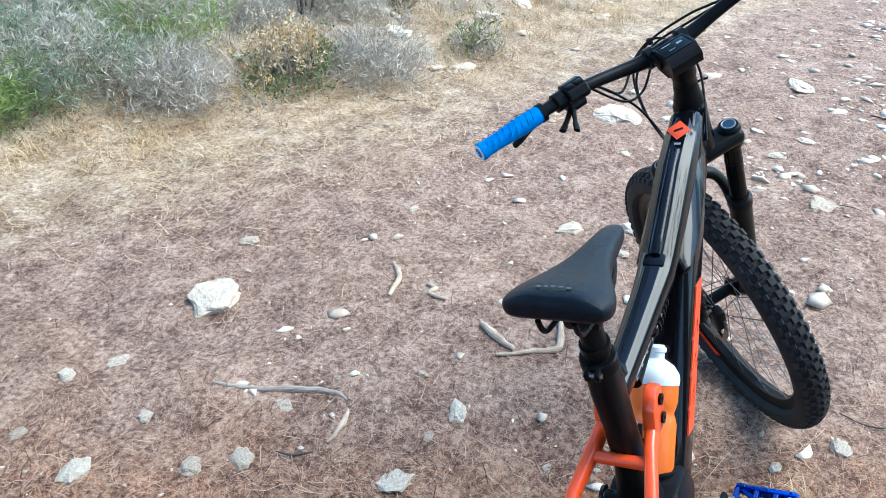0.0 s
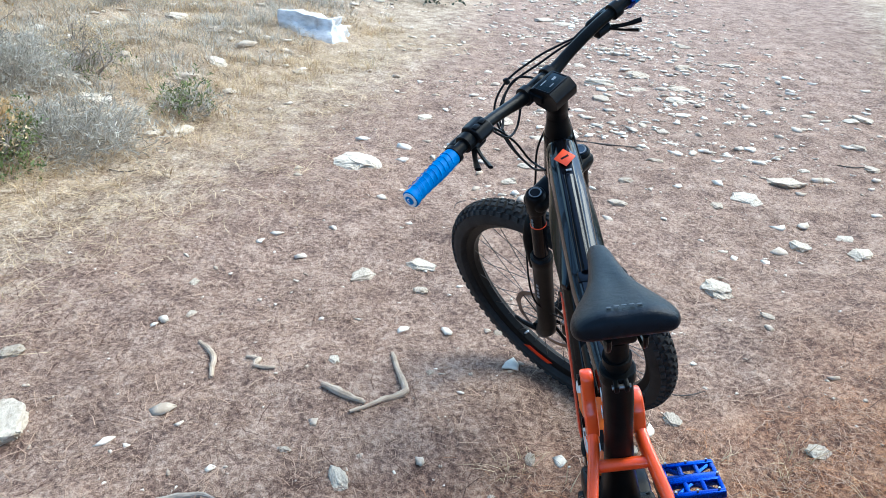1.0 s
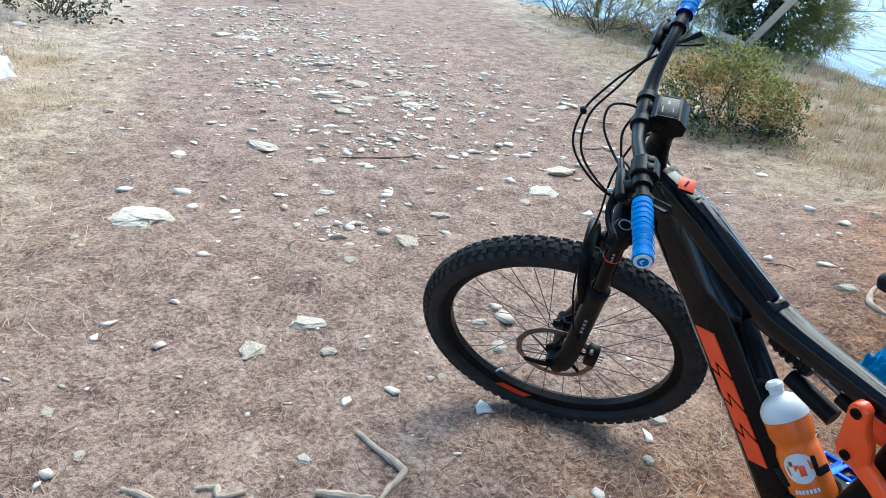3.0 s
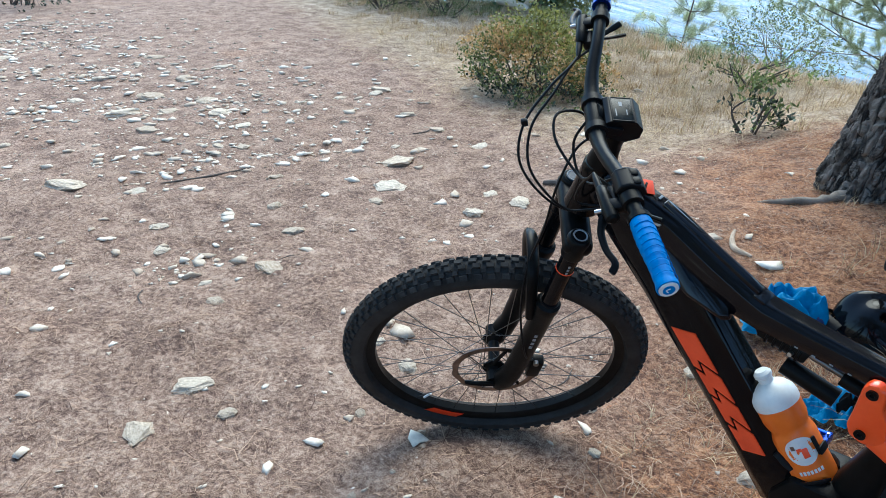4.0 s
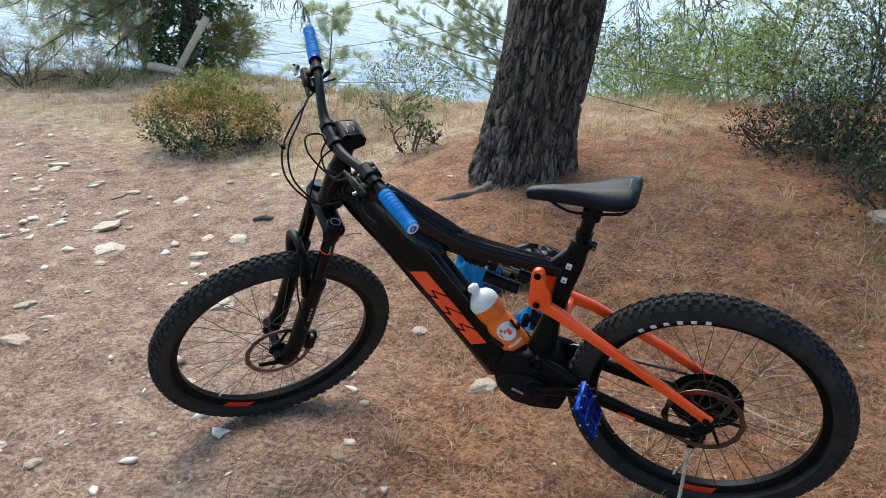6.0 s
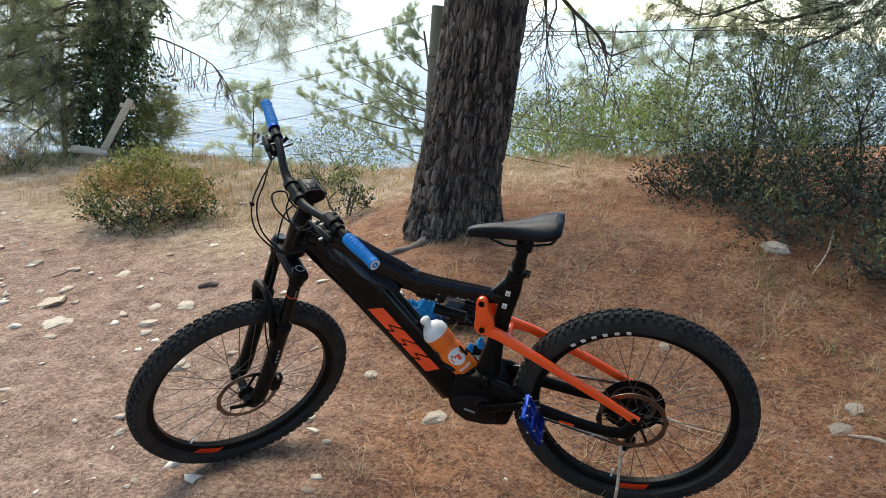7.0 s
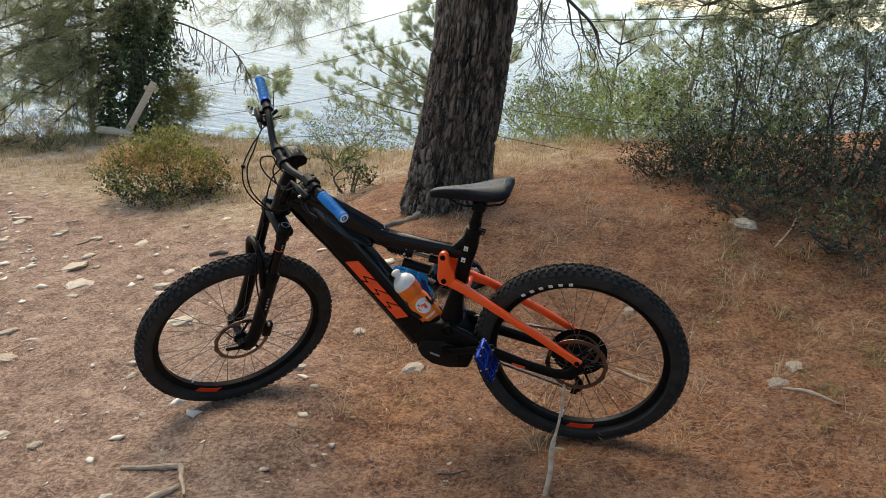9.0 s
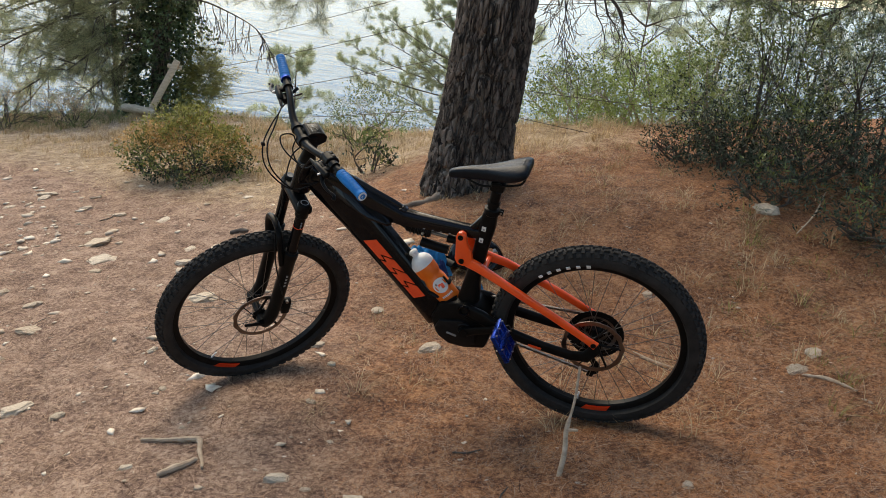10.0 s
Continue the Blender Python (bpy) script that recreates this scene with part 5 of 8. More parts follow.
# the stick that props the bike
def stick_prop():
    foot, head = Vector((-0.262, -0.045, -0.012)), Vector((-0.208, 0.13, 0.245))
    d = head - foot
    path = [foot - d * 0.04, foot + d * 0.2 + Vector((0.004, 0.0, 0)), foot + d * 0.42 + Vector((-0.004, 0, 0.0)), foot + d * 0.7 + Vector((0.004, 0.0, 0)), head + d * 0.06]
    bm = tube(curve([TILT @ p for p in path], 4), [0.0088] * 5 + [0.0082] * 5 + [0.0045] * 7, 10)
    tube([TILT @ p for p in (path[2], path[2] + Vector((0.035, -0.01, 0.006)))], [0.006, 0.004], 8, bm)
    ob = part("prop_stick", bm, STICK)
    tagged(ob, "weathered forked stick propping up the mountain bike", "stick")


stick_prop()


# ---- stones ----
def stone_mesh(seed):
    """A broken piece of limestone about one unit long: flat breaks, worn edges."""
    rng = random.Random(seed)
    bm = bmesh.new()
    n = rng.randint(5, 7)
    for z, grow in ((-0.5, 0.85), (rng.uniform(-0.1, 0.2), 1.0), (0.5, rng.uniform(0.55, 0.85))):
        for k in range(n):
            a = 2 * math.pi * (k + rng.uniform(-0.35, 0.35)) / n
            c, s = math.cos(a), math.sin(a)
            r = 0.5 * grow * rng.uniform(0.72, 1.08) / max(abs(c), abs(s)) ** 0.6
            bm.verts.new((r * c, r * s, z + rng.uniform(-0.14, 0.14) * (1 if z > 0 else 0.3)))
    bmesh.ops.convex_hull(bm, input=bm.verts)
    bmesh.ops.delete(bm, geom=[v for v in bm.verts if not v.link_faces], context="VERTS")
    bmesh.ops.bevel(bm, geom=bm.edges[:], offset=0.028, segments=1, profile=0.6, affect="EDGES")
    bmesh.ops.triangulate(bm, faces=bm.faces)
    bmesh.ops.subdivide_edges(bm, edges=bm.edges[:], cuts=2, use_grid_fill=True)
    bmesh.ops.triangulate(bm, faces=bm.faces)
    for v in bm.verts:
        q = v.co + Vector((seed * 3.1, 0, 0))
        cells, _ = noise.voronoi(q * 4.0)
        n = noise.noise(v.co * 3.5 + Vector((seed, 0, 0))) * 0.10 + noise.noise(v.co * 12 + Vector((0, seed, 0))) * 0.05 - 0.10 * max(0.0, 0.22 - (cells[1] - cells[0]))
        v.co += v.co.normalized() * n
    for k in range(3):
        lo, hi = min(v.co[k] for v in bm.verts), max(v.co[k] for v in bm.verts)
        for v in bm.verts:
            v.co[k] = (v.co[k] - lo) / (hi - lo) - 0.5
    bmesh.ops.recalc_face_normals(bm, faces=bm.faces)
    me = bpy.data.meshes.new("stone")
    bm.to_mesh(me)
    bm.free()
    me.materials.append(STONE)
    me.shade_smooth()
    me.set_sharp_from_angle(angle=radians(22))
    return me


STONES = [stone_mesh(s) for s in range(14)]


def square_stone():
    """A squarish weathered block with broken corners."""
    bm = bmesh.new()
    bmesh.ops.create_cube(bm, size=1.0)
    bmesh.ops.bevel(bm, geom=bm.edges[:], offset=0.05, segments=2, profile=0.6, affect="EDGES")
    bmesh.ops.subdivide_edges(bm, edges=bm.edges[:], cuts=7, use_grid_fill=True)
    for v in bm.verts:
        up = v.co.z + 0.5
        v.co.x *= 1.08 - 0.26 * up
        v.co.y *= 1.15 - 0.50 * up
        crack = 0.10 * math.exp(-((v.co.x - 0.17 - 0.12 * v.co.z) / 0.045) ** 2)
        v.co += v.co.normalized() * (0.20 * noise.noise(v.co * 1.9) + 0.10 * noise.noise(v.co * 5) + 0.05 * noise.noise(v.co * 13) - crack)
    me = bpy.data.meshes.new("stone")
    bm.to_mesh(me)
    bm.free()
    me.materials.append(BLOCK_STONE)
    me.shade_smooth()
    me.set_sharp_from_angle(angle=radians(30))
    return me


SQUARE_STONE = square_stone()
STONES_BY_THE_BIKE = [
    (-1.72, -1.17, 0.081, 0.051), (-1.36, -1.08, 0.20, 0.12), (-0.89, -1.23, 0.059, 0.047), (-1.00, -1.15, 0.065, 0.024), (-0.84, -0.94, 0.047, 0.070),
    (-0.62, -0.97, 0.089, 0.052), (-0.74, -0.73, 0.072, 0.043), (-0.80, -0.63, 0.072, 0.043), (-1.24, -0.33, 0.041, 0.047), (-1.13, -0.19, 0.081, 0.066),
    (-0.87, -0.26, 0.089, 0.030), (-1.02, -0.23, 0.036, 0.020), (-1.00, -0.63, 0.053, 0.018), (-1.63, -0.21, 0.049, 0.056), (-1.31, 0.74, 0.063, 0.044),
    (-1.20, 0.59, 0.042, 0.030), (-1.04, 0.07, 0.026, 0.023), (-0.67, -1.19, 0.048, 0.022), (-1.13, 1.07, 0.075, 0.033), (-1.19, 0.31, 0.046, 0.031),
    (-1.38, 1.78, 0.084, 0.066), (-1.59, 0.08, 0.029, 0.021), (-0.82, 0.75, 0.115, 0.10), (0.08, 1.27, 0.063, 0.029),
]
STONES_ALONG_THE_TRAIL = [
    (-2.15, -0.71, 0.047, 0.019), (-1.92, -0.68, 0.044, 0.024), (-3.40, 0.74, 0.091, 0.051), (-3.19, 0.61, 0.081, 0.054), (-2.70, 0.77, 0.119, 0.043),
    (-2.21, -0.11, 0.125, 0.062), (-2.01, 0.63, 0.059, 0.049), (-2.27, 0.11, 0.117, 0.051), (-2.09, 0.09, 0.060, 0.070), (-2.06, 1.19, 0.175, 0.088),
    (-1.80, 1.26, 0.058, 0.025), (-2.92, 1.08, 0.093, 0.053), (-3.19, 1.20, 0.086, 0.063), (-2.95, 1.72, 0.172, 0.057), (-3.18, 2.04, 0.186, 0.062),
    (-2.32, 1.92, 0.155, 0.065), (-2.44, 1.73, 0.090, 0.077), (-2.53, 1.98, 0.082, 0.038), (-3.48, 1.46, 0.093, 0.043), (-3.41, 2.67, 0.139, 0.049),
    (-3.38, 2.26, 0.082, 0.033), (-2.63, 0.46, 0.063, 0.052), (-1.84, 0.58, 0.088, 0.071), (-1.80, 0.33, 0.040, 0.020),
]
STONES_FAR_ALONG = [
    (-4.17, 0.73, 0.200, 0.094), (-5.08, 0.74, 0.079, 0.055), (-3.83, 0.90, 0.094, 0.031), (-4.20, 0.29, 0.118, 0.041), (-4.15, 1.62, 0.086, 0.036),
    (-4.34, 3.18, 0.142, 0.059), (-7.68, 1.79, 0.236, 0.083), (-5.07, 0.86, 0.081, 0.044), (-5.40, 2.01, 0.202, 0.076), (-5.70, 2.47, 0.205, 0.091),
    (-5.13, 1.63, 0.215, 0.098), (-4.28, 3.06, 0.101, 0.057), (-3.75, 2.79, 0.110, 0.066), (-4.70, 2.04, 0.153, 0.076), (-4.34, 1.95, 0.107, 0.050),
    (-5.05, 2.19, 0.163, 0.057), (-4.99, 1.87, 0.157, 0.055), (-4.67, 1.51, 0.144, 0.058), (-6.19, 2.08, 0.141, 0.066), (-5.72, 1.64, 0.128, 0.051),
    (-7.52, 1.94, 0.220, 0.066), (-6.82, 1.45, 0.148, 0.049), (-6.60, 2.83, 0.208, 0.062), (-5.84, 2.95, 0.193, 0.058),
]
STONES_ON_THE_VERGE = [
    (-3.59, -2.10, 0.093, 0.06), (-4.14, -1.61, 0.19, 0.16), (-4.43, -1.83, 0.15, 0.10), (-4.81, -1.21, 0.17, 0.12), (-3.83, -1.07, 0.16, 0.09), (-3.78, -1.20, 0.09, 0.06), (-5.20, -1.08, 0.16, 0.09), (-5.89, -1.20, 0.14, 0.08), (-6.30, -1.54, 0.20, 0.10), (-5.97, -1.02, 0.13, 0.07), (-6.12, -0.92, 0.12, 0.06),
    (-4.64, -0.91, 0.131, 0.056), (-5.25, -0.51, 0.102, 0.049), (-6.38, -0.46, 0.400, 0.30), (-5.59, -0.66, 0.108, 0.043), (0.68, 0.83, 0.084, 0.038),
    (0.60, 0.71, 0.093, 0.042), (0.72, 2.02, 0.155, 0.081), (0.12, -0.07, 0.044, 0.044), (-3.03, 2.60, 0.106, 0.033), (-2.87, 1.54, 0.080, 0.032),
    (-2.80, 0.54, 0.055, 0.040), (-4.41, 2.83, 0.120, 0.040), (-4.06, 1.71, 0.093, 0.040),
]


def lay_stones():
    rng = random.Random(11)
    for x, y, wide, tall in STONES_BY_THE_BIKE + STONES_ALONG_THE_TRAIL + STONES_FAR_ALONG + STONES_ON_THE_VERGE:
        size = wide * (1.3 if y < -0.4 and x < -3 else 1.06)
        thick = min(max(tall * 0.55, 0.16 * size), 0.36 * size)
        if wide > 0.3:
            thick = 0.27
        ob = new("stone", rng.choice(STONES) if wide <= 0.3 else SQUARE_STONE)
        ob.matrix_world = Matrix.Translation(spot(x, y, 0.02 * thick)) @ TILT @ pose(0, 0, 0, rng.uniform(-9, 9), rng.uniform(-9, 9), rng.uniform(0, 360) if wide <= 0.3 else 66) @ Matrix.Diagonal((size, size * rng.uniform(0.55, 0.9), thick, 1))
        kind = "large pale limestone block half sunk in dry grass" if wide > 0.3 else "pale broken limestone lying on the trail" if wide > 0.09 else "small chip of white limestone on the soil"
        tagged(ob, kind, "stone", group="stones on the trail")


lay_stones()
# the pale flat slab and the block under the motor
for x, y, l, w, h, rz, label in ((-3.40, -0.13, 0.30, 0.20, 0.055, 40, "flat pale limestone slab on the needle litter"),):
    ob = new("stone", STONES[5])
    ob.matrix_world = Matrix.Translation(spot(x, y, 0.008)) @ TILT @ pose(0, 0, 0, 2, -2, rz) @ Matrix.Diagonal((l, w, h, 1))
    tagged(ob, label, "stone", group="stones on the trail")


# ---- scattered cover: laid over the plan with numpy ----
TURN = np.array(TILT.to_3x3())


def clumpy(x, y, size, seed):
    return 0.5 + 0.25 * ripple(x, y, size, seed) + 0.2 * ripple(x, y, size * 0.37, seed + 4.0)


def sown(rng, n, box, weight):
    """n places in a box of the plan, thicker where weight is higher."""
    x0, x1, y0, y1 = box
    xs, ys = [], []
    have = 0
    while have < n:
        x, y = rng.uniform(x0, x1, 3 * n), rng.uniform(y0, y1, 3 * n)
        keep = rng.uniform(0, 1, 3 * n) < weight(x, y)
        xs.append(x[keep])
        ys.append(y[keep])
        have += keep.sum()
    return np.concatenate(xs)[:n], np.concatenate(ys)[:n]


def litter(name, label, category, seed, n, box, weight, length, width, material, lift=0.006, steep=0.10):
    """Needles or straws lying about, each a bent strip of its own."""
    rng = np.random.default_rng(seed)
    x, y = sown(rng, n, box, weight)
    z = height(x, y) + rng.uniform(0.001, lift, n)
    a = rng.uniform(0, 2 * np.pi, n)
    l = rng.uniform(*length, n)[:, None]
    w = rng.uniform(*width, n)[:, None]
    tilt = rng.normal(0, steep, n)
    d = np.stack([np.cos(a) * np.cos(tilt), np.sin(a) * np.cos(tilt), np.sin(tilt)], -1)
    s = np.stack([-np.sin(a), np.cos(a), 0 * a], -1)
    c = np.stack([x, y, z], -1)
    bend = s * (rng.normal(0, 0.10, n)[:, None] * l)
    up = np.zeros((n, 3))
    up[:, 2] = 1
    tip_drop = up * (0.06 * l * np.abs(rng.normal(0, 1, n))[:, None])
    p = [c - d * l / 2 + bend - tip_drop * 0.5, c + up * 0.002, c + d * l / 2 + bend - tip_drop * 0.2]
    verts = np.stack([p[0] - s * w / 2, p[0] + s * w / 2, p[1] - s * w / 2, p[1] + s * w / 2, p[2] - s * w / 3, p[2] + s * w / 3], 1)
    k = np.arange(n)[:, None] * 6
    faces = np.concatenate([k + np.array([0, 1, 3, 2]), k + np.array([2, 3, 5, 4])])
    ob = raw_mesh(name, verts.reshape(-1, 3) @ TURN.T, faces, material)
    return tagged(ob, label, category, kind="stuff")


def on_trail(x, y):
    return np.clip(1 - smooth(-0.3, 0.5, verge(x, y)), 0.05, 1)


litter("pine_needles", "reddish-brown dead pine needles strewn over the trail", "pine needles", 21, 205000, (-4.6, 2.0, -2.2, 3.3), lambda x, y: np.clip(clumpy(x, y, 0.35, 1.0), 0.1, 1) * on_trail(x, y) * (0.45 + 0.55 * needle_at(x, y)), (0.016, 0.055), (0.0007, 0.0012), NEEDLE)
litter("needle_drift", "thick rust-coloured pine needles under the old pine", "pine needles", 24, 95000, (-1.5, 2.3, -1.6, 3.4), lambda x, y: np.clip(clumpy(x, y, 0.28, 4.0), 0.15, 1) * smooth(-1.4, 0.1, x + 0.35 * (y - 0.5)), (0.022, 0.060), (0.0007, 0.0011), RUST_NEEDLE, 0.010, 0.14)
litter("far_needles", "dead pine needles on the farther ground", "pine needles", 22, 26000, (-8.0, 3.0, -1.5, 5.2), lambda x, y: np.clip(clumpy(x, y, 0.6, 2.0), 0.1, 1) * on_trail(x, y), (0.04, 0.10), (0.0014, 0.0024), NEEDLE)
litter("dry_straw", "flattened dry yellow straw along the trail's edge", "dry grass", 23, 52000, (-7.0, 0.6, -3.4, 5.6), lambda x, y: thatch_at(x, y) * np.clip(clumpy(x, y, 0.4, 3.0), 0.05, 1), (0.05, 0.15), (0.0012, 0.0024), STRAW, 0.025, 0.2)


def tufts(name, label, category, seed, n, blades, box, weight, tall, material, lean=0.55, width=0.0024, radius=0.05):
    """Tufts of grass: blades that rise and arch outwards from a common foot."""
    rng = np.random.default_rng(seed)
    x, y = sown(rng, n, box, weight)
    m = n * blades
    size = np.repeat(rng.uniform(*tall, n), blades) * rng.uniform(0.5, 1.1, m)
    a = rng.uniform(0, 2 * np.pi, m)
    off = rng.uniform(0, radius, m)
    bx, by = np.repeat(x, blades) + off * np.cos(a), np.repeat(y, blades) + off * np.sin(a)
    base = np.stack([bx, by, height(bx, by) - 0.01], -1)
    b = a + rng.normal(0, 0.7, m)
    out = np.stack([np.cos(b), np.sin(b), 0 * b], -1)
    side = np.stack([-np.sin(b), np.cos(b), 0 * b], -1)
    arch = np.abs(rng.normal(lean, 0.3, m))[:, None]
    # upright in the level world
    up = np.array([math.sin(radians(9)), 0, math.cos(radians(9))])
    l = size[:, None]
    w = width * rng.uniform(0.7, 1.3, m)[:, None]
    rows = []
    for u in (0.0, 0.4, 0.75, 1.0):
        p = base + up * (l * u * (1 - 0.35 * arch * u)) + out * (l * arch * u * u)
        ww = w * (1 - 0.8 * u)
        rows += [p - side * ww, p + side * ww]
    verts = np.stack(rows, 1)
    k = np.arange(m)[:, None] * 8
    faces = np.concatenate([k + np.array([0, 1, 3, 2]) + 2 * j for j in range(3)])
    ob = raw_mesh(name, verts.reshape(-1, 3) @ TURN.T, faces, material)
    return tagged(ob, label, category, kind="stuff")


def beyond(lo, hi):
    return lambda x, y: smooth(lo, hi, verge(x, y)) * np.clip(clumpy(x, y, 0.5, 5.0), 0.02, 1)


def fence_side(x, y):
    line = np.where(x < -2.4, 3.35 + 0.5 * (-2.4 - x), 3.35)
    return smooth(-0.4, 0.8, y - line) * smooth(0.9, -0.4, x) * np.clip(clumpy(x, y, 0.45, 7.0), 0.05, 1)


tufts("verge_grass", "tangled grey and yellow dry grass on the bank", "dry grass", 31, 1900, 26, (-8.5, -0.8, -4.6, 0.4), beyond(0.15, 0.9), (0.05, 0.17), GREY_GRASS, 0.95, 0.0024, 0.10)
tufts("verge_straw", "short yellow straw at the edge of the bank", "dry grass", 32, 1700, 20, (-7.5, -0.4, -4.0, 0.3), beyond(-0.35, 0.3), (0.04, 0.14), STRAW, 1.0, 0.0018, 0.07)
tufts("fence_grass", "yellow dry grass below the fence", "dry grass", 33, 2000, 24, (-8.0, 0.9, 2.6, 7.4), fence_side, (0.05, 0.155), STRAW, 0.7, 0.0022, 0.07)
tufts("slope_grass", "green and yellow grass on the seaward slope", "grass", 34, 600, 24, (-8.0, 3.2, 4.0, 8.5), lambda x, y: smooth(4.3, 5.4, y + 0.5 * np.minimum(x + 2.4, 0)) * np.clip(clumpy(x, y, 0.6, 9.0), 0.1, 1), (0.07, 0.20), LEAF_MID, 0.6, 0.0026, 0.09)
tufts("sparse_grass", "thin tufts of dry grass among the needles", "dry grass", 35, 300, 16, (-1.2, 2.2, 0.2, 3.6), lambda x, y: np.clip(clumpy(x, y, 0.5, 8.0), 0.0, 1), (0.04, 0.13), STRAW, 0.9, 0.0016, 0.05)


tufts("green_grass", "small olive tufts of grass sprouting from the needles", "grass", 36, 70, 18, (0.35, 1.9, 0.3, 2.0), lambda x, y: np.clip(clumpy(x, y, 0.4, 2.5), 0.0, 1) ** 2, (0.03, 0.10), OLIVE, 0.8, 0.0016, 0.05)


def chips(name, label, seed, n, box, weight, size, material=None):
    """Gravel: small broken stones, half bedded."""
    rng = np.random.default_rng(seed)
    x, y = sown(rng, n, box, weight)
    t = (1 + 5**0.5) / 2
    ico = np.array([(-1, t, 0), (1, t, 0), (-1, -t, 0), (1, -t, 0), (0, -1, t), (0, 1, t), (0, -1, -t), (0, 1, -t), (t, 0, -1), (t, 0, 1), (-t, 0, -1), (-t, 0, 1)]) / 1.9
    tri = np.array([(0, 11, 5), (0, 5, 1), (0, 1, 7), (0, 7, 10), (0, 10, 11), (1, 5, 9), (5, 11, 4), (11, 10, 2), (10, 7, 6), (7, 1, 8), (3, 9, 4), (3, 4, 2), (3, 2, 6), (3, 6, 8), (3, 8, 9), (4, 9, 5), (2, 4, 11), (6, 2, 10), (8, 6, 7), (9, 8, 1)])
    s = (size[0] * (size[1] / size[0]) ** (rng.uniform(0, 1, n) ** 2.2))[:, None, None]
    shape = ico[None] * rng.choice([0.5, 0.75, 1.0, 1.35], (n, 12, 1)) * np.stack([np.ones(n), rng.uniform(0.4, 0.9, n), rng.uniform(0.14, 0.36, n)], -1)[:, None] * s / 2
    a = rng.uniform(0, 2 * np.pi, n)
    c, q = np.cos(a)[:, None], np.sin(a)[:, None]
    verts = np.stack([shape[..., 0] * c - shape[..., 1] * q, shape[..., 0] * q + shape[..., 1] * c, shape[..., 2]], -1)
    verts += np.stack([x, y, height(x, y) + 0.06 * s[:, 0, 0]], -1)[:, None]
    faces = (np.arange(n)[:, None, None] * 12 + tri[None]).reshape(-1, 3)
    ob = raw_mesh(name, verts.reshape(-1, 3) @ TURN.T, faces, material or GRAVEL)
    return tagged(ob, label, "gravel", kind="stuff")


def stony(x, y):
    band = np.exp(-(((y - 1.9 + 0.15 * (x + 5)) / 0.9) ** 2)) * smooth(-2.6, -4.2, x)
    heap = np.exp(-(((x + 2.95) / 0.26) ** 2 + ((y - 0.66) / 0.26) ** 2))
    return np.clip((0.08 + 0.9 * band + 0.8 * heap) * on_trail(x, y) * (0.05 + np.clip(clumpy(x, y, 0.5, 6.0), 0, 1) ** 2), 0, 1)


chips("gravel", "white limestone gravel worked into the trail", 41, 5200, (-9.5, -1.0, -0.8, 4.4), stony, (0.010, 0.095))
chips("grit", "small white stone chips among the needles", 42, 2600, (-5.0, 2.2, -2.4, 3.0), lambda x, y: 0.25 + 0.75 * np.clip(clumpy(x, y, 0.3, 2.0), 0, 1) * on_trail(x, y), (0.005, 0.026))
chips("bank_stones", "pale stones scattered in the grass of the bank", 43, 420, (-9.0, -2.2, -3.6, 0.4), beyond(0.1, 0.6), (0.03, 0.17))


# ---- sticks, roots and twigs on the ground ----
def ground_stick(name, points, radius, label, category="stick", material=None, lift=0.0, group=""):
    path = curve([spot(x, y, lift + radius * 0.6) for x, y in points], 4)
    rng = random.Random(len(points) + points[0][0])
    path = [p + Vector((rng.uniform(-1, 1), rng.uniform(-1, 1), rng.uniform(-0.5, 0.5))) * radius * 0.22 for p in path]
    n = len(path)
    ob = part(name, tube(path, [radius * (1 - 0.5 * abs(2 * k / (n - 1) - 0.9)) * rng.uniform(0.85, 1.15) for k in range(n)], 9), material or STICK)
    return tagged(ob, label, category, group=group)


G = "sticks on the trail"
ground_stick("stick", [(-1.68, -0.03), (-1.56, -0.01), (-1.485, 0.0), (-1.45, -0.06), (-1.39, -0.16)], 0.0115, "grey bent stick lying on the soil", group=G)
ground_stick("stick", [(-1.50, -0.24), (-1.46, -0.18), (-1.43, -0.12)], 0.013, "short grey broken stick", group=G)
ground_stick("stick", [(-1.74, -0.62), (-1.66, -0.57), (-1.55, -0.56)], 0.011, "short pale crooked stick", group=G)
ground_stick("stick", [(-1.66, -0.47), (-1.63, -0.43), (-1.60, -0.44), (-1.58, -0.38)], 0.010, "pale forked piece of wood", group=G)
ground_stick("tree_root", [(-1.00, -0.84), (-1.02, -0.74), (-1.07, -0.62), (-1.09, -0.52), (-1.07, -0.48)], 0.010, "grey root breaking through the soil", "root", material=DEADWOOD, lift=-0.004)
ground_stick("stick", [(-1.04, -0.46), (-0.98, -0.45), (-0.92, -0.46)], 0.008, "small twisted grey twig", group=G)
ground_stick("stick", [(0.0, 0.83), (0.09, 0.74), (0.20, 0.67)], 0.006, "grey broken branch on the needles", group=G)
ground_stick("stick", [(0.60, 0.66), (0.68, 0.62), (0.75, 0.52)], 0.008, "grey weathered branch end", group=G)
ground_stick("bark_scrap", [(-2.37, 2.20), (-2.30, 2.22), (-2.25, 2.20)], 0.017, "dark scrap of fallen pine bark", "bark", material=TWIG)
ground_stick("stick", [(-3.85, 1.05), (-3.75, 1.28), (-3.7, 1.48)], 0.006, "thin dark twig on the trail", material=TWIG, group=G)
root_path = curve([spot(-1.00, 2.50, 0.02), spot(-1.10, 2.38, 0.012), spot(-1.17, 2.29, 0.010), spot(-1.26, 2.235, 0.006), spot(-1.36, 2.215, -0.004)], 4)
rr = random.Random(4)
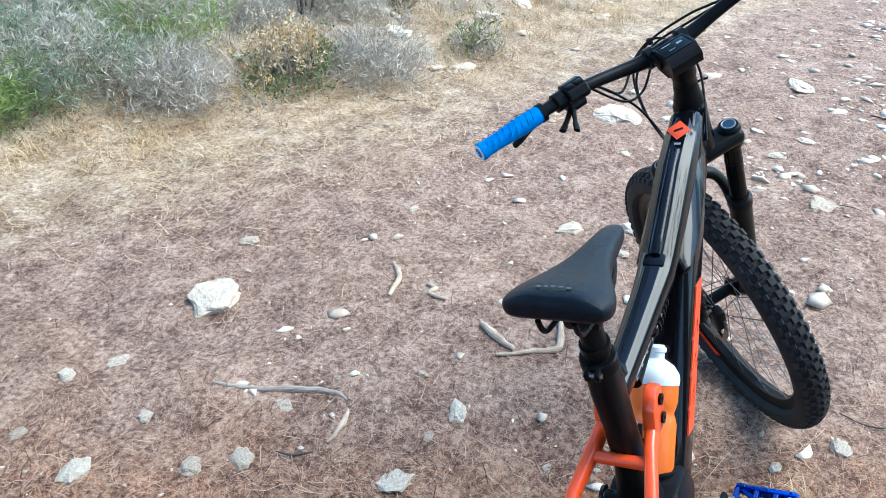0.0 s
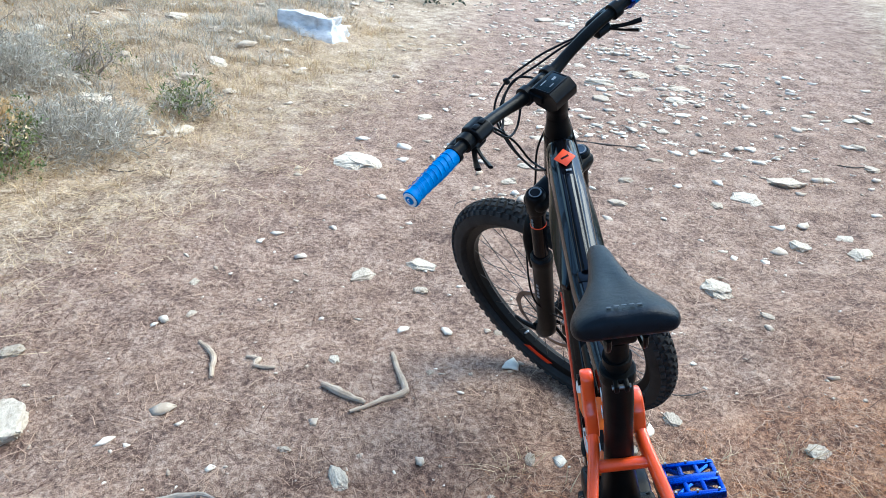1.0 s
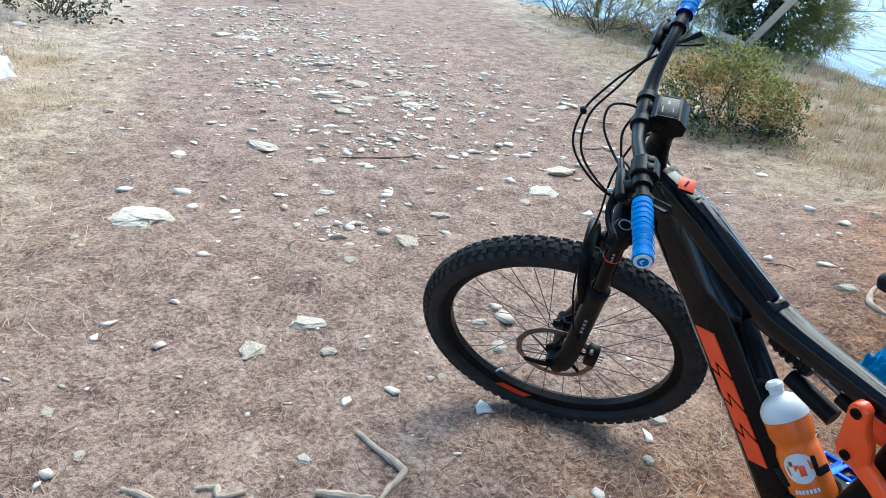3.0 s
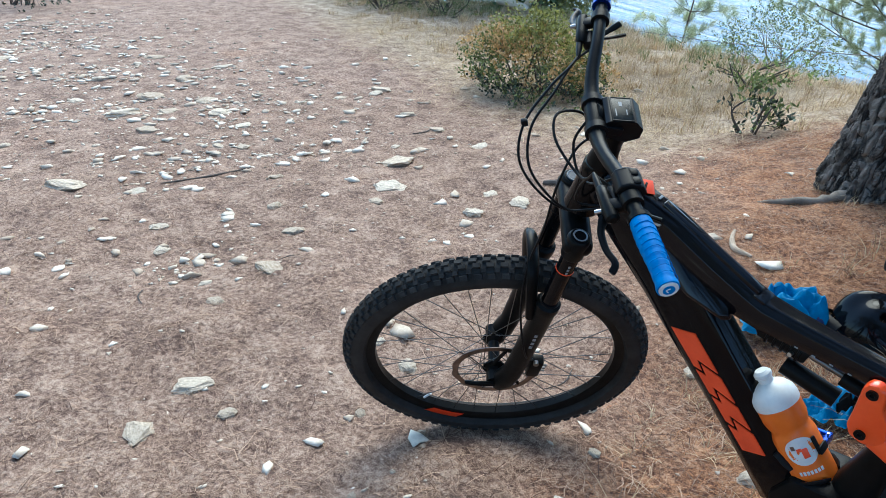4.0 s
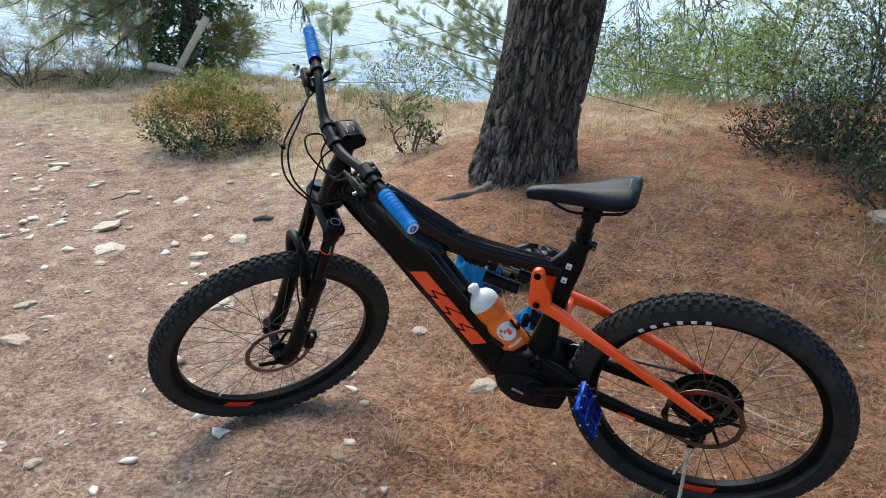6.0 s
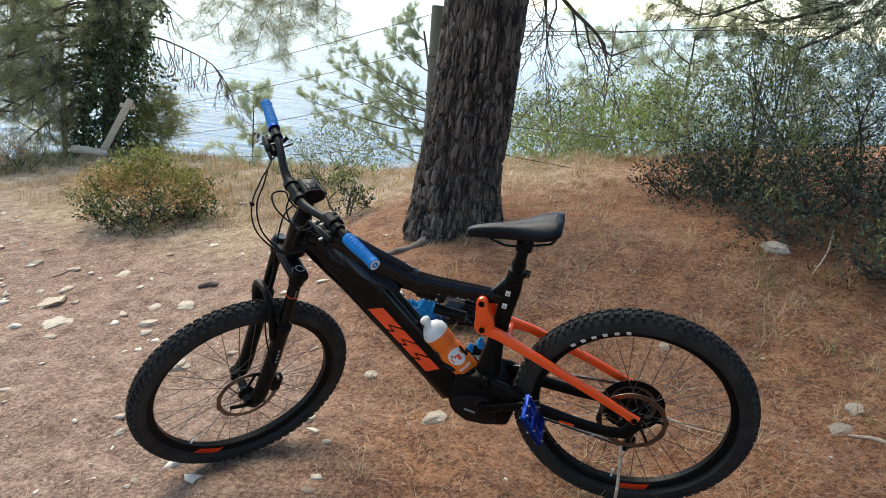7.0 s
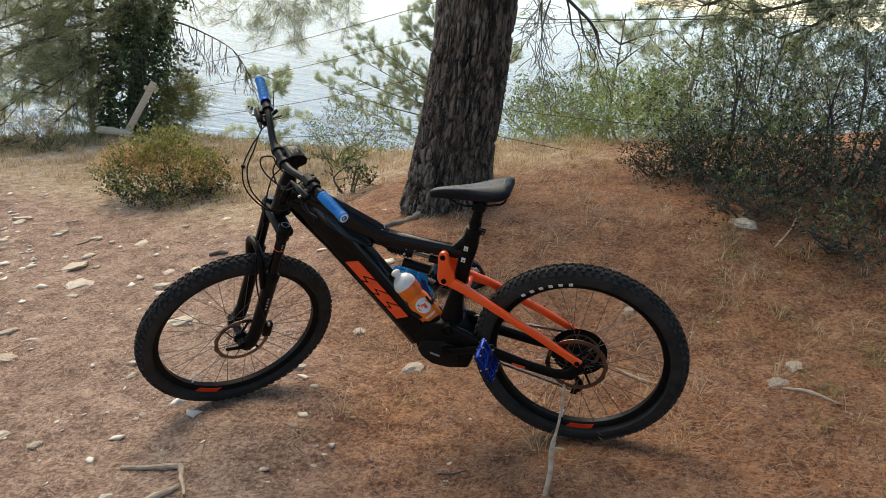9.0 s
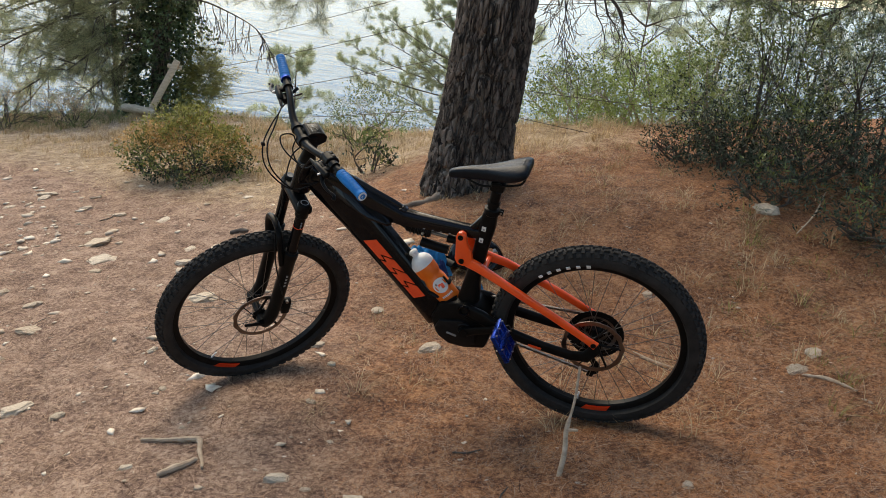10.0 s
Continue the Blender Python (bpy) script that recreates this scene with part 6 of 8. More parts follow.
root_path = [p + Vector((rr.gauss(0, 0.004), rr.gauss(0, 0.004), rr.gauss(0, 0.003))) for p in root_path]
tagged(part("tree_root", tube(root_path, [(0.040 - 0.0019 * k) * rr.uniform(0.85, 1.15) for k in range(len(root_path))], 12, flat=0.8), ROOT), "grey pine root running out from the trunk over the ground", "root")
ground_stick("stick", [(-1.32, 1.86), (-1.28, 1.74), (-1.20, 1.70)], 0.012, "pale curved stick on the needles", group=G)
ground_stick("stick", [(0.80, 1.72), (0.92, 1.9), (1.02, 2.12)], 0.0045, "long thin dry branch at the shrub's foot", lift=0.05, group=G)
for k in range(14):
    rr = random.Random(k + 300)
    x, y, a, l = rr.uniform(-3.6, 1.4), rr.uniform(-1.3, 2.6), rr.uniform(0, 6.3), rr.uniform(0.06, 0.17)
    ground_stick("twig", [(x, y), (x + 0.5 * l * math.cos(a), y + 0.5 * l * math.sin(a)), (x + l * math.cos(a + 0.3), y + l * math.sin(a + 0.3))], rr.uniform(0.002, 0.0045), "thin dry twig on the needles", "twig", TWIG, 0.004, group="dry twigs")


# ---- helmet and blue gloves behind the bike ----
def helmet():
    at = Matrix.Translation(spot(-0.73, 1.48, 0.0)) @ TILT @ pose(0, 0, 0.0, 10, -6, 185)
    thing = tagged(new("bicycle_helmet"), "black bicycle helmet with white marks lying on the needles", "helmet")
    thing.matrix_world = at
    bm = bmesh.new()
    nu, nv = 40, 16
    loops = []
    for j in range(nv + 1):
        v = math.pi / 2 * (j / nv) * 0.99
        loop = []
        for i in range(nu):
            a = 2 * math.pi * i / nu
            r = math.cos(v) ** 0.75
            ridge = 1 + 0.05 * math.cos(5 * a) * math.sin(2 * v)
            loop.append(Vector((0.145 * r * math.cos(a) * ridge, 0.105 * r * math.sin(a) * ridge, 0.13 * math.sin(v) * ridge + 0.012 * math.cos(2 * a))))
        loops.append(loop)
    rings(bm, loops, caps=False)
    # vents: rows of slots through the shell
    bm.faces.ensure_lookup_table()
    gone = [f for f in bm.faces if 0.035 < f.calc_center_median().z < 0.118 and int((math.atan2(f.calc_center_median().y, f.calc_center_median().x) / (2 * math.pi) + 1) * 10 + 0.5) % 2 == 0 and f.calc_center_median().x < 0.02 and abs(f.calc_center_median().y) < 0.085 and 0.06 < f.calc_center_median().z < 0.105]
    bmesh.ops.delete(bm, geom=gone, context="FACES")
    bmesh.ops.recalc_face_normals(bm, faces=bm.faces)
    bmesh.ops.solidify(bm, geom=bm.faces[:], thickness=0.016)
    shell = part("shell", bm, FRAME_BLACK, thing)
    mod = shell.modifiers.new("round", "SUBSURF")
    mod.levels = mod.render_levels = 1
    for a, z, w in ((-1.5, 0.085, 0.045), (-1.1, 0.08, 0.03), (-1.9, 0.05, 0.05), (-2.3, 0.075, 0.03)):
        part("shell_mark", block((w, 0.003, 0.018), (0.131 * math.cos(a), 0.106 * math.sin(a) * 0.98, z), 0.0004, turn=Matrix.Rotation(a + math.pi / 2, 3, "Z")), WHITE, shell)
    part("strap", tube(curve([(0.1, -0.09, 0.0), (0.14, -0.15, 0.006), (0.05, -0.2, 0.008), (-0.03, -0.17, 0.008), (-0.06, -0.09, 0.0)], 6), 0.006, 6, flat=0.25), PLASTIC, thing)
    part("visor", tube(curve([(0.11, -0.075, 0.012), (0.165, -0.04, 0.022), (0.175, 0.0, 0.026), (0.165, 0.04, 0.022), (0.11, 0.075, 0.012)], 5), 0.02, 8, flat=0.2), MATT_BLACK, thing)


helmet()


def rumpled(name, label, x, y, size, turn, seed, materials):
    """A crumpled cloth or glove: a folded sheet with thickness."""
    thing = tagged(new(name), label, "glove" if "glove" in name else "cloth")
    thing.matrix_world = Matrix.Translation(spot(x, y, 0.0)) @ TILT @ pose(0, 0, 0, 0, 0, turn)
    for k, (mat, sx, sy, ox, oy, tall) in enumerate(materials):
        bm = bmesh.new()
        n = 22
        grid = []
        for j in range(n + 1):
            row = []
            for i in range(n + 1):
                u, v = i / n * 2 - 1, j / n * 2 - 1
                edge = max(0.0, 1 - max(abs(u), abs(v)) ** 4)
                wob = 1 + 0.22 * noise.noise(Vector((u * 2 + seed, v * 2, k)))
                z = tall * edge * (0.55 + 0.6 * noise.noise(Vector((u * 1.9, v * 1.9 + seed, k * 3.1))) + 0.30 * noise.noise(Vector((u * 4.5, v * 4.5, seed + k))) + 0.12 * noise.noise(Vector((u * 9, v * 9, seed + k))))
                row.append(bm.verts.new((ox + sx * u * wob, oy + sy * v * wob, max(0.002, z) + 0.004 + 0.005 * k)))
            grid.append(row)
        for a, b in zip(grid, grid[1:]):
            for i in range(n):
                bm.faces.new((a[i], a[i + 1], b[i + 1], b[i]))
        bmesh.ops.solidify(bm, geom=bm.faces[:], thickness=-0.004)
        ob = part("palm" if k == 0 else "cuff" if k == 1 else "finger_end", bm, mat, thing)
        mod = ob.modifiers.new("round", "SUBSURF")
        mod.levels = mod.render_levels = 1


rumpled("cycling_gloves", "crumpled bright blue cycling gloves on the needles", -0.97, 1.42, 0.1, 20, 3.0, ((CLOTH_BLUE, 0.12, 0.088, 0, 0, 0.20), (NAVY, 0.045, 0.05, 0.05, -0.06, 0.10), (CLOTH_BLUE, 0.055, 0.055, -0.09, -0.045, 0.11)))
rumpled("cycling_glove", "blue and dark cycling glove lying on the needles", -0.72, 1.15, 0.1, 70, 8.0, ((CLOTH_BLUE, 0.11, 0.06, 0, 0, 0.10), (PLASTIC, 0.035, 0.05, -0.05, -0.04, 0.09), (CLOTH_BLUE, 0.05, 0.04, -0.1, 0.02, 0.06)))


# ---- trees and shrubs: built upright in the level world, from places in the plan ----
def at_plan(x, y, z):
    return TILT @ Vector((x, y, z))


def foliage(name, tips, per, length, width, spread, material, parent, seed, along=0.0, jitter=0.0, leaf=False, label=""):
    """Needles or leaves round many twig tips, as one crown. tips: rows of (place, way)."""
    rng = np.random.default_rng(seed)
    p = np.repeat(np.array([t[0] for t in tips], float).reshape(-1, 3), per, 0)
    d = np.repeat(np.array([t[1] for t in tips], float).reshape(-1, 3), per, 0)
    n = len(p)
    p = p - d * rng.uniform(0, along, n)[:, None] + rng.normal(0, 1, (n, 3)) * jitter
    way = d + rng.normal(0, spread, (n, 3))
    way /= np.linalg.norm(way, axis=1)[:, None] + 1e-9
    side = np.cross(way, rng.normal(0, 1, (n, 3)))
    side /= np.linalg.norm(side, axis=1)[:, None] + 1e-9
    l = rng.uniform(0.6, 1.15, n)[:, None] * length
    w = rng.uniform(0.7, 1.2, n)[:, None] * width
    if leaf:
        up = np.cross(side, way)
        verts = np.stack([p, p + way * l * 0.5 + side * w / 2 + up * w * 0.15, p + way * l, p + way * l * 0.5 - side * w / 2 + up * w * 0.15], 1)
        k = np.arange(n)[:, None] * 4
        faces = np.concatenate([k + np.array([0, 1, 2]), k + np.array([0, 2, 3])])
    else:
        verts = np.stack([p - side * w / 2, p + side * w / 2, p + way * l + side * w / 5, p + way * l - side * w / 5], 1)
        faces = np.arange(n)[:, None] * 4 + np.array([0, 1, 2, 3])
    ob = raw_mesh(name, verts.reshape(-1, 3), faces, material)
    ob.parent = parent
    return tagged(ob, label) if label else ob


def limb(rng, start, way, length, radius, depth, segs, tips, droop=0.15, wander=0.22, fork=5, angle=0.75, shrink=0.55, along=3):
    """A branch with its side branches: segs takes (path, radii), tips takes (place, way) of the last twigs."""
    n = 6
    p, d, path = Vector(start), Vector(way).normalized(), [Vector(start)]
    for k in range(n):
        d = (d + Vector((rng.gauss(0, wander), rng.gauss(0, wander), rng.gauss(0, wander) - droop)) * 0.35).normalized()
        p = p + d * (length / n)
        path.append(p.copy())
    segs.append((path, [radius * (1 - 0.75 * k / n) for k in range(n + 1)]))
    if depth == 0:
        for k in range(along):
            i = n - k * max(1, (n - 1) // max(1, along))
            tips.append((path[max(1, i)], (path[max(1, i)] - path[max(0, i - 1)]).normalized()))
        return
    for k in range(fork):
        i = 1 + int((n - 1) * (k + rng.random()) / fork)
        run = (path[min(i + 1, n)] - path[i - 1]).normalized()
        out = run.orthogonal().normalized()
        out = Matrix.Rotation(rng.uniform(0, 2 * math.pi), 3, run) @ out
        limb(rng, path[i], run * math.cos(angle) + out * math.sin(angle), length * shrink * rng.uniform(0.7, 1.2), radius * (1 - 0.75 * i / n) * 0.6, depth - 1, segs, tips, droop, wander, fork, angle, shrink, along)


def branches(name, segs, material, parent, seg=6, least=0.0012, label=""):
    bm = bmesh.new()
    for path, radii in segs:
        tube(path, [max(least, r) for r in radii], seg if radii[0] > 0.006 else 4, bm)
    bmesh.ops.recalc_face_normals(bm, faces=bm.faces)
    return part(name, bm, material, parent, label)


def cracks(u, v, seed):
    """How far each place lies from the nearest crack between plates of bark, over a wrapped sheet of cells."""
    rng = np.random.default_rng(seed)
    nu, nv = int(u.max()) + 1, int(v.max()) + 3
    ju, jv = rng.uniform(0.1, 0.9, (nv, nu)), rng.uniform(0.1, 0.9, (nv, nu))
    near, second = np.full(u.shape, 9.0), np.full(u.shape, 9.0)
    iu, iv = np.floor(u).astype(int), np.floor(v).astype(int)
    for a in (-1, 0, 1):
        for b in (-1, 0, 1):
            cu, cv = (iu + a), np.clip(iv + b, 0, nv - 1)
            d = np.hypot(cu + ju[cv, cu % nu] - u, 0.62 * (cv + jv[cv, cu % nu] - v))
            second = np.where(d < near, near, np.minimum(second, d))
            near = np.minimum(near, d)
    return second - near


def bark_trunk(name, path, radii, parent, seed, around=300, rows=420, plates=0.026, material=None):
    """A trunk with deep plates of bark, cut between by upright furrows."""
    pts = np.array([list(p) for p in curve(path, 12)])
    share = np.linspace(0, 1, rows + 1)
    share = np.where(share < 0.8, share / 0.8 * 0.36, 0.36 + (share - 0.8) / 0.2 * 0.64)
    u = share * (len(pts) - 1)
    centre = np.stack([np.interp(u, np.arange(len(pts)), pts[:, k]) for k in range(3)], -1)
    r = np.interp(share, np.linspace(0, 1, len(radii)), radii)
    a = 2 * np.pi * np.arange(around) / around
    run = np.r_[0, np.cumsum(np.linalg.norm(np.diff(centre, axis=0), axis=1))]
    aa, zz = np.meshgrid(a, run)
    wob = 0.16 * np.sin(7 * zz + 3 * np.sin(2 * aa)) + 0.10 * np.sin(19 * zz + 5 * aa)
    cells = 34
    depth = cracks((aa / (2 * np.pi) * cells + wob) % cells, zz / 0.12 + 0.25 * np.sin(3 * aa + 4 * zz), int(seed) + 3)
    fine = cracks((aa / (2 * np.pi) * 90 + 2 * wob) % 90, zz / 0.04, int(seed) + 9)
    plate_h = smooth(0.03, 0.22, depth) + 0.22 * smooth(0.0, 0.25, fine) - 0.6
    rng = np.random.default_rng(int(seed))
    big = 0.02 * np.sin(2 * aa + 1.3 * zz) + 0.012 * np.sin(3 * aa - 2.1 * zz + 1)
    low = np.clip(1 - zz / 0.62, 0, 1)
    flare = low**2 * (0.06 + 0.05 * np.cos(3 * aa + 0.7) + 0.03 * np.cos(7 * aa))
    rad = r[:, None] * (1 + big) + plates * plate_h + flare + rng.normal(0, 0.0016, aa.shape)
    verts = np.stack([centre[:, 0:1] + rad * np.cos(aa), centre[:, 1:2] + rad * np.sin(aa), centre[:, 2:3] + 0 * aa], -1).reshape(-1, 3)
    i = np.arange((rows + 1) * around).reshape(rows + 1, around)
    faces = np.stack([i[:-1], np.roll(i[:-1], -1, 1), np.roll(i[1:], -1, 1), i[1:]], -1).reshape(-1, 4)
    ob = raw_mesh(name, verts, faces, material or BARK, True)
    ob.parent = parent
    return tagged(ob, "furrowed grey-brown pine bark")


def big_pine():
    rng = random.Random(77)
    tree = tagged(new("pine_tree"), "old pine with thick furrowed bark leaning over the trail", "tree")
    foot = at_plan(-0.87, 2.66, float(height(-0.87, 2.66)) - 0.10)
    tree.location = foot
    inv = Matrix.Translation(-foot)
    path = [at_plan(-0.96, 2.65, 0.06), at_plan(-0.915, 2.68, 0.45), at_plan(-0.82, 2.69, 0.85), at_plan(-0.70, 2.70, 1.46), at_plan(-0.50, 2.75, 2.6), at_plan(-0.25, 2.9, 4.2), at_plan(0.1, 3.0, 6.0), at_plan(0.3, 3.0, 8.0)]
    path = [inv @ p for p in path]
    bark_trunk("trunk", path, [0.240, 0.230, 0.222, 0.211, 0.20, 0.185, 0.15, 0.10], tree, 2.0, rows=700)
    segs, tips = [], []
    for k in range(15):
        u = rng.uniform(0.0, 1.0)
        base = path[5].lerp(path[7], u)
        a = 2.4 * k + rng.uniform(-0.3, 0.3)
        limb(rng, base, (math.cos(a), math.sin(a), 0.22), rng.uniform(2.2, 3.6) * (1.1 - 0.4 * u), 0.05, 2, segs, tips, 0.02, 0.25, 4, 0.7, 0.5, 3)
    # extra limbs out of view, added on one side to shade the ground
    for k in range(12):
        base = path[4].lerp(path[6], rng.uniform(0.25, 0.9))
        a = rng.uniform(0.1, 2.0)
        limb(rng, base, (math.cos(a), math.sin(a), 0.3), rng.uniform(2.4, 3.6), 0.05, 2, segs, tips, 0.0, 0.25, 4, 0.7, 0.5, 3)
    branches("branchwork", segs, BARK, tree)
    # needles are thickened to hold back more sky light
    foliage("crown", tips, 34, 0.16, 0.0080, 0.75, PINE_GREEN, tree, 5, 0.10, 0.05, label="dark green needles of the pine crown")
    # bare dead twigs that hang beside the trunk
    segs, none = [], []
    start = inv @ at_plan(-0.56, 2.78, 2.2)
    elbow = inv @ at_plan(-0.36, 3.4, 1.62)
    segs.append((curve([start, inv @ at_plan(-0.46, 3.1, 1.86), elbow, inv @ at_plan(-0.20, 3.6, 1.42), inv @ at_plan(-0.03, 3.6, 1.24), inv @ at_plan(0.02, 3.6, 1.10)], 4), [0.019 - 0.0005 * k for k in range(21)]))
    for px, pz, qx, qz, l in ((-0.36, 1.60, -0.40, 1.0, 0.5), (-0.30, 1.52, -0.32, 0.9, 0.45), (-0.20, 1.42, -0.10, 0.95, 0.4), (-0.12, 1.34, 0.06, 0.96, 0.4), (-0.03, 1.24, 0.12, 1.0, 0.3), (-0.34, 1.56, -0.52, 1.12, 0.35), (-0.42, 1.75, -0.52, 1.3, 0.4)):
        s, e = inv @ at_plan(px, 3.55, pz), inv @ at_plan(qx, 3.6, qz)
        limb(rng, s, e - s, 1.25 * l, 0.0078, 2, segs, none, 0.07, 0.5, 5, 0.75, 0.6, 1)
    branches("dead_branch", segs, TWIG, tree, least=0.0022, label="bare dead twigs hanging down")
    # a live spray that hangs behind, to the trunk's other side
    segs, tips = [], []
    s = inv @ at_plan(-0.75, 2.9, 3.6)
    mid = inv @ at_plan(-2.2, 4.8, 2.3)
    segs.append((curve([s, inv @ at_plan(-1.4, 3.9, 3.1), mid], 4), [0.03 - 0.0018 * k for k in range(9)]))
    for q in ((-3.2, 5.6, 1.42), (-2.75, 5.5, 1.22), (-2.4, 5.4, 1.36), (-3.4, 5.7, 1.62), (-2.95, 5.6, 1.36), (-2.55, 5.5, 1.48), (-3.0, 5.5, 1.55), (-2.3, 5.3, 1.58), (-2.65, 5.5, 1.40), (-3.75, 5.8, 1.50), (-3.55, 5.7, 1.36), (-3.3, 5.7, 1.28), (-3.1, 5.6, 1.18), (-2.85, 5.6, 1.12), (-2.2, 5.3, 1.30), (-3.6, 5.8, 1.75), (-3.0, 5.6, 1.75), (-2.5, 5.5, 1.72)):
        e = inv @ at_plan(*q)
        bend = mid.lerp(e, 0.55) + Vector((rng.gauss(0, 0.08), rng.gauss(0, 0.08), 0.12))
        twig = curve([mid, bend, e], 4)
        segs.append((twig, [0.006 - 0.0005 * k for k in range(9)]))
        for i in (5, 6, 7, 8):
            for _ in range(3):
                out = Vector((rng.gauss(0, 1), rng.gauss(0, 1), rng.gauss(0, 0.6))).normalized()
                limb(rng, twig[i], (twig[i] - twig[i - 1]).normalized() * 0.5 + out, rng.uniform(0.12, 0.24), 0.003, 1, segs, tips, 0.03, 0.3, 3, 0.6, 0.55, 3)
    branches("hanging_branch", segs, TWIG, tree)
    foliage("hanging_needles", tips, 16, 0.042, 0.0024, 0.7, PINE_OLIVE, tree, 6, 0.10, 0.025, label="hanging spray of green pine needles")


big_pine()


def slope_pine(label, x, y, z, tall, spread, seed, material, fork=4, tufts=14, length=0.085, width=0.004, n_limbs=11, bare=0.25, lean=(0.0, 0.0)):
    """A slender pine: a stem, whorled limbs and tufts of needles with gaps between."""
    rng = random.Random(seed)
    tree = tagged(new("pine_tree"), label, "tree", group="pines on the slope")
    foot = at_plan(x, y, z)
    tree.location = foot
    top = Vector((lean[0], lean[1], tall))
    stem = curve([Vector((0, 0, -0.3)), Vector((lean[0] * 0.2, lean[1] * 0.2, tall * 0.3)), Vector((lean[0] * 0.6, lean[1] * 0.6, tall * 0.68)), top], 4)
    segs, tips = [], []
    part("trunk", tube(stem, [(0.005 if material is PINE_BACKLIT else 0.011) * tall * (1 - 0.8 * k / (len(stem) - 1)) + 0.005 for k in range(len(stem))], 12), BARK, tree)
    for k in range(n_limbs):
        u = bare + (1 - bare) * (k + rng.random()) / n_limbs
        base = stem[min(len(stem) - 1, int(u * (len(stem) - 1)))]
        a = 2.4 * k + rng.uniform(-0.5, 0.5)
        limb(rng, base, (math.cos(a), math.sin(a), 0.35), spread * (1.1 - 0.45 * (u - bare) / (1 - bare)) * rng.uniform(0.7, 1.15), 0.014 * spread, 2, segs, tips, -0.04, 0.25, fork, 0.7, 0.45, 3)
    branches("branchwork", segs, TWIG, tree)
    foliage("crown", tips, tufts, length, width, 0.65, material, tree, seed + 1, 0.06, 0.02)


def leaning_pine():
    """A young pine that leans out from behind the old trunk, its limbs spread low over the slope."""
    rng = random.Random(91)
    tree = tagged(new("pine_tree"), "young pine with backlit pale needles leaning out over the slope above the sea", "tree", group="pines on the slope")
    foot = at_plan(-1.5, 9.4, -1.9)
    tree.location = foot
    inv = Matrix.Translation(-foot)
    stem = curve([Vector((0, 0, -0.3)), inv @ at_plan(-1.65, 9.4, -0.7), inv @ at_plan(-1.9, 9.4, 0.2), inv @ at_plan(-2.0, 9.4, 1.2)], 5)
    part("trunk", tube(stem, [0.045 - 0.0022 * k for k in range(len(stem))], 10), BARK, tree)
    segs, tips = [], []
    for q, i in (((-3.75, 9.3, 0.35), 7), ((-3.35, 9.4, 0.05), 5), ((-3.0, 9.2, 0.95), 10), ((-2.45, 9.5, 1.10), 12), ((-3.2, 9.6, 0.65), 9), ((-2.5, 9.0, 0.3), 6), ((-2.7, 9.3, 0.6), 9), ((-2.2, 9.6, 1.35), 14), ((-3.5, 9.2, 0.55), 8), ((-2.9, 9.5, -0.15), 4), ((-1.2, 9.5, 1.1), 12), ((-1.0, 9.4, 0.6), 9)):
        e, s0 = inv @ at_plan(*q), stem[i]
        p = curve([s0, s0.lerp(e, 0.5) + Vector((0, 0, -0.05)), e], 4)
        segs.append((p, [0.013 - 0.0011 * k for k in range(9)]))
        for m in (2, 3, 4, 5, 6, 7, 8):
            for _ in range(2):
                run = (p[m] - p[m - 1]).normalized()
                out = Matrix.Rotation(rng.uniform(0, 6.28), 3, run) @ run.orthogonal().normalized()
                limb(rng, p[m], run * 0.6 + out * 0.6 + Vector((0, 0, 0.35)), rng.uniform(0.16, 0.34), 0.004, 1, segs, tips, -0.06, 0.25, 4, 0.6, 0.5, 3)
    branches("branchwork", segs, TWIG, tree)
    foliage("crown", tips, 38, 0.052, 0.0030, 0.7, PINE_BACKLIT, tree, 92, 0.05, 0.012)


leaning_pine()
slope_pine("small pine with backlit pale needles beside the ivy-clad tree", -5.35, 10.6, -2.0, 2.5, 0.62, 103, PINE_BACKLIT, width=0.0045, bare=0.3, tufts=22, n_limbs=14)
slope_pine("sparse pine with backlit pale needles on the seaward slope", 0.1, 8.6, -1.6, 2.8, 1.0, 104, PINE_BACKLIT, tufts=26, width=0.004, n_limbs=12, bare=0.15)
slope_pine("sparse pine with backlit pale needles on the seaward slope", 1.15, 8.9, -1.6, 3.3, 1.0, 105, PINE_BACKLIT, tufts=26, width=0.004, n_limbs=13, bare=0.45)
slope_pine("sparse pine with backlit pale needles on the seaward slope", 2.2, 8.2, -1.5, 3.0, 1.0, 106, PINE_BACKLIT, tufts=26, width=0.004, n_limbs=13, bare=0.4)
slope_pine("green pine behind the shrubs", 3.2, 6.6, -0.4, 3.0, 1.2, 107, PINE_GREEN, width=0.006, bare=0.3)


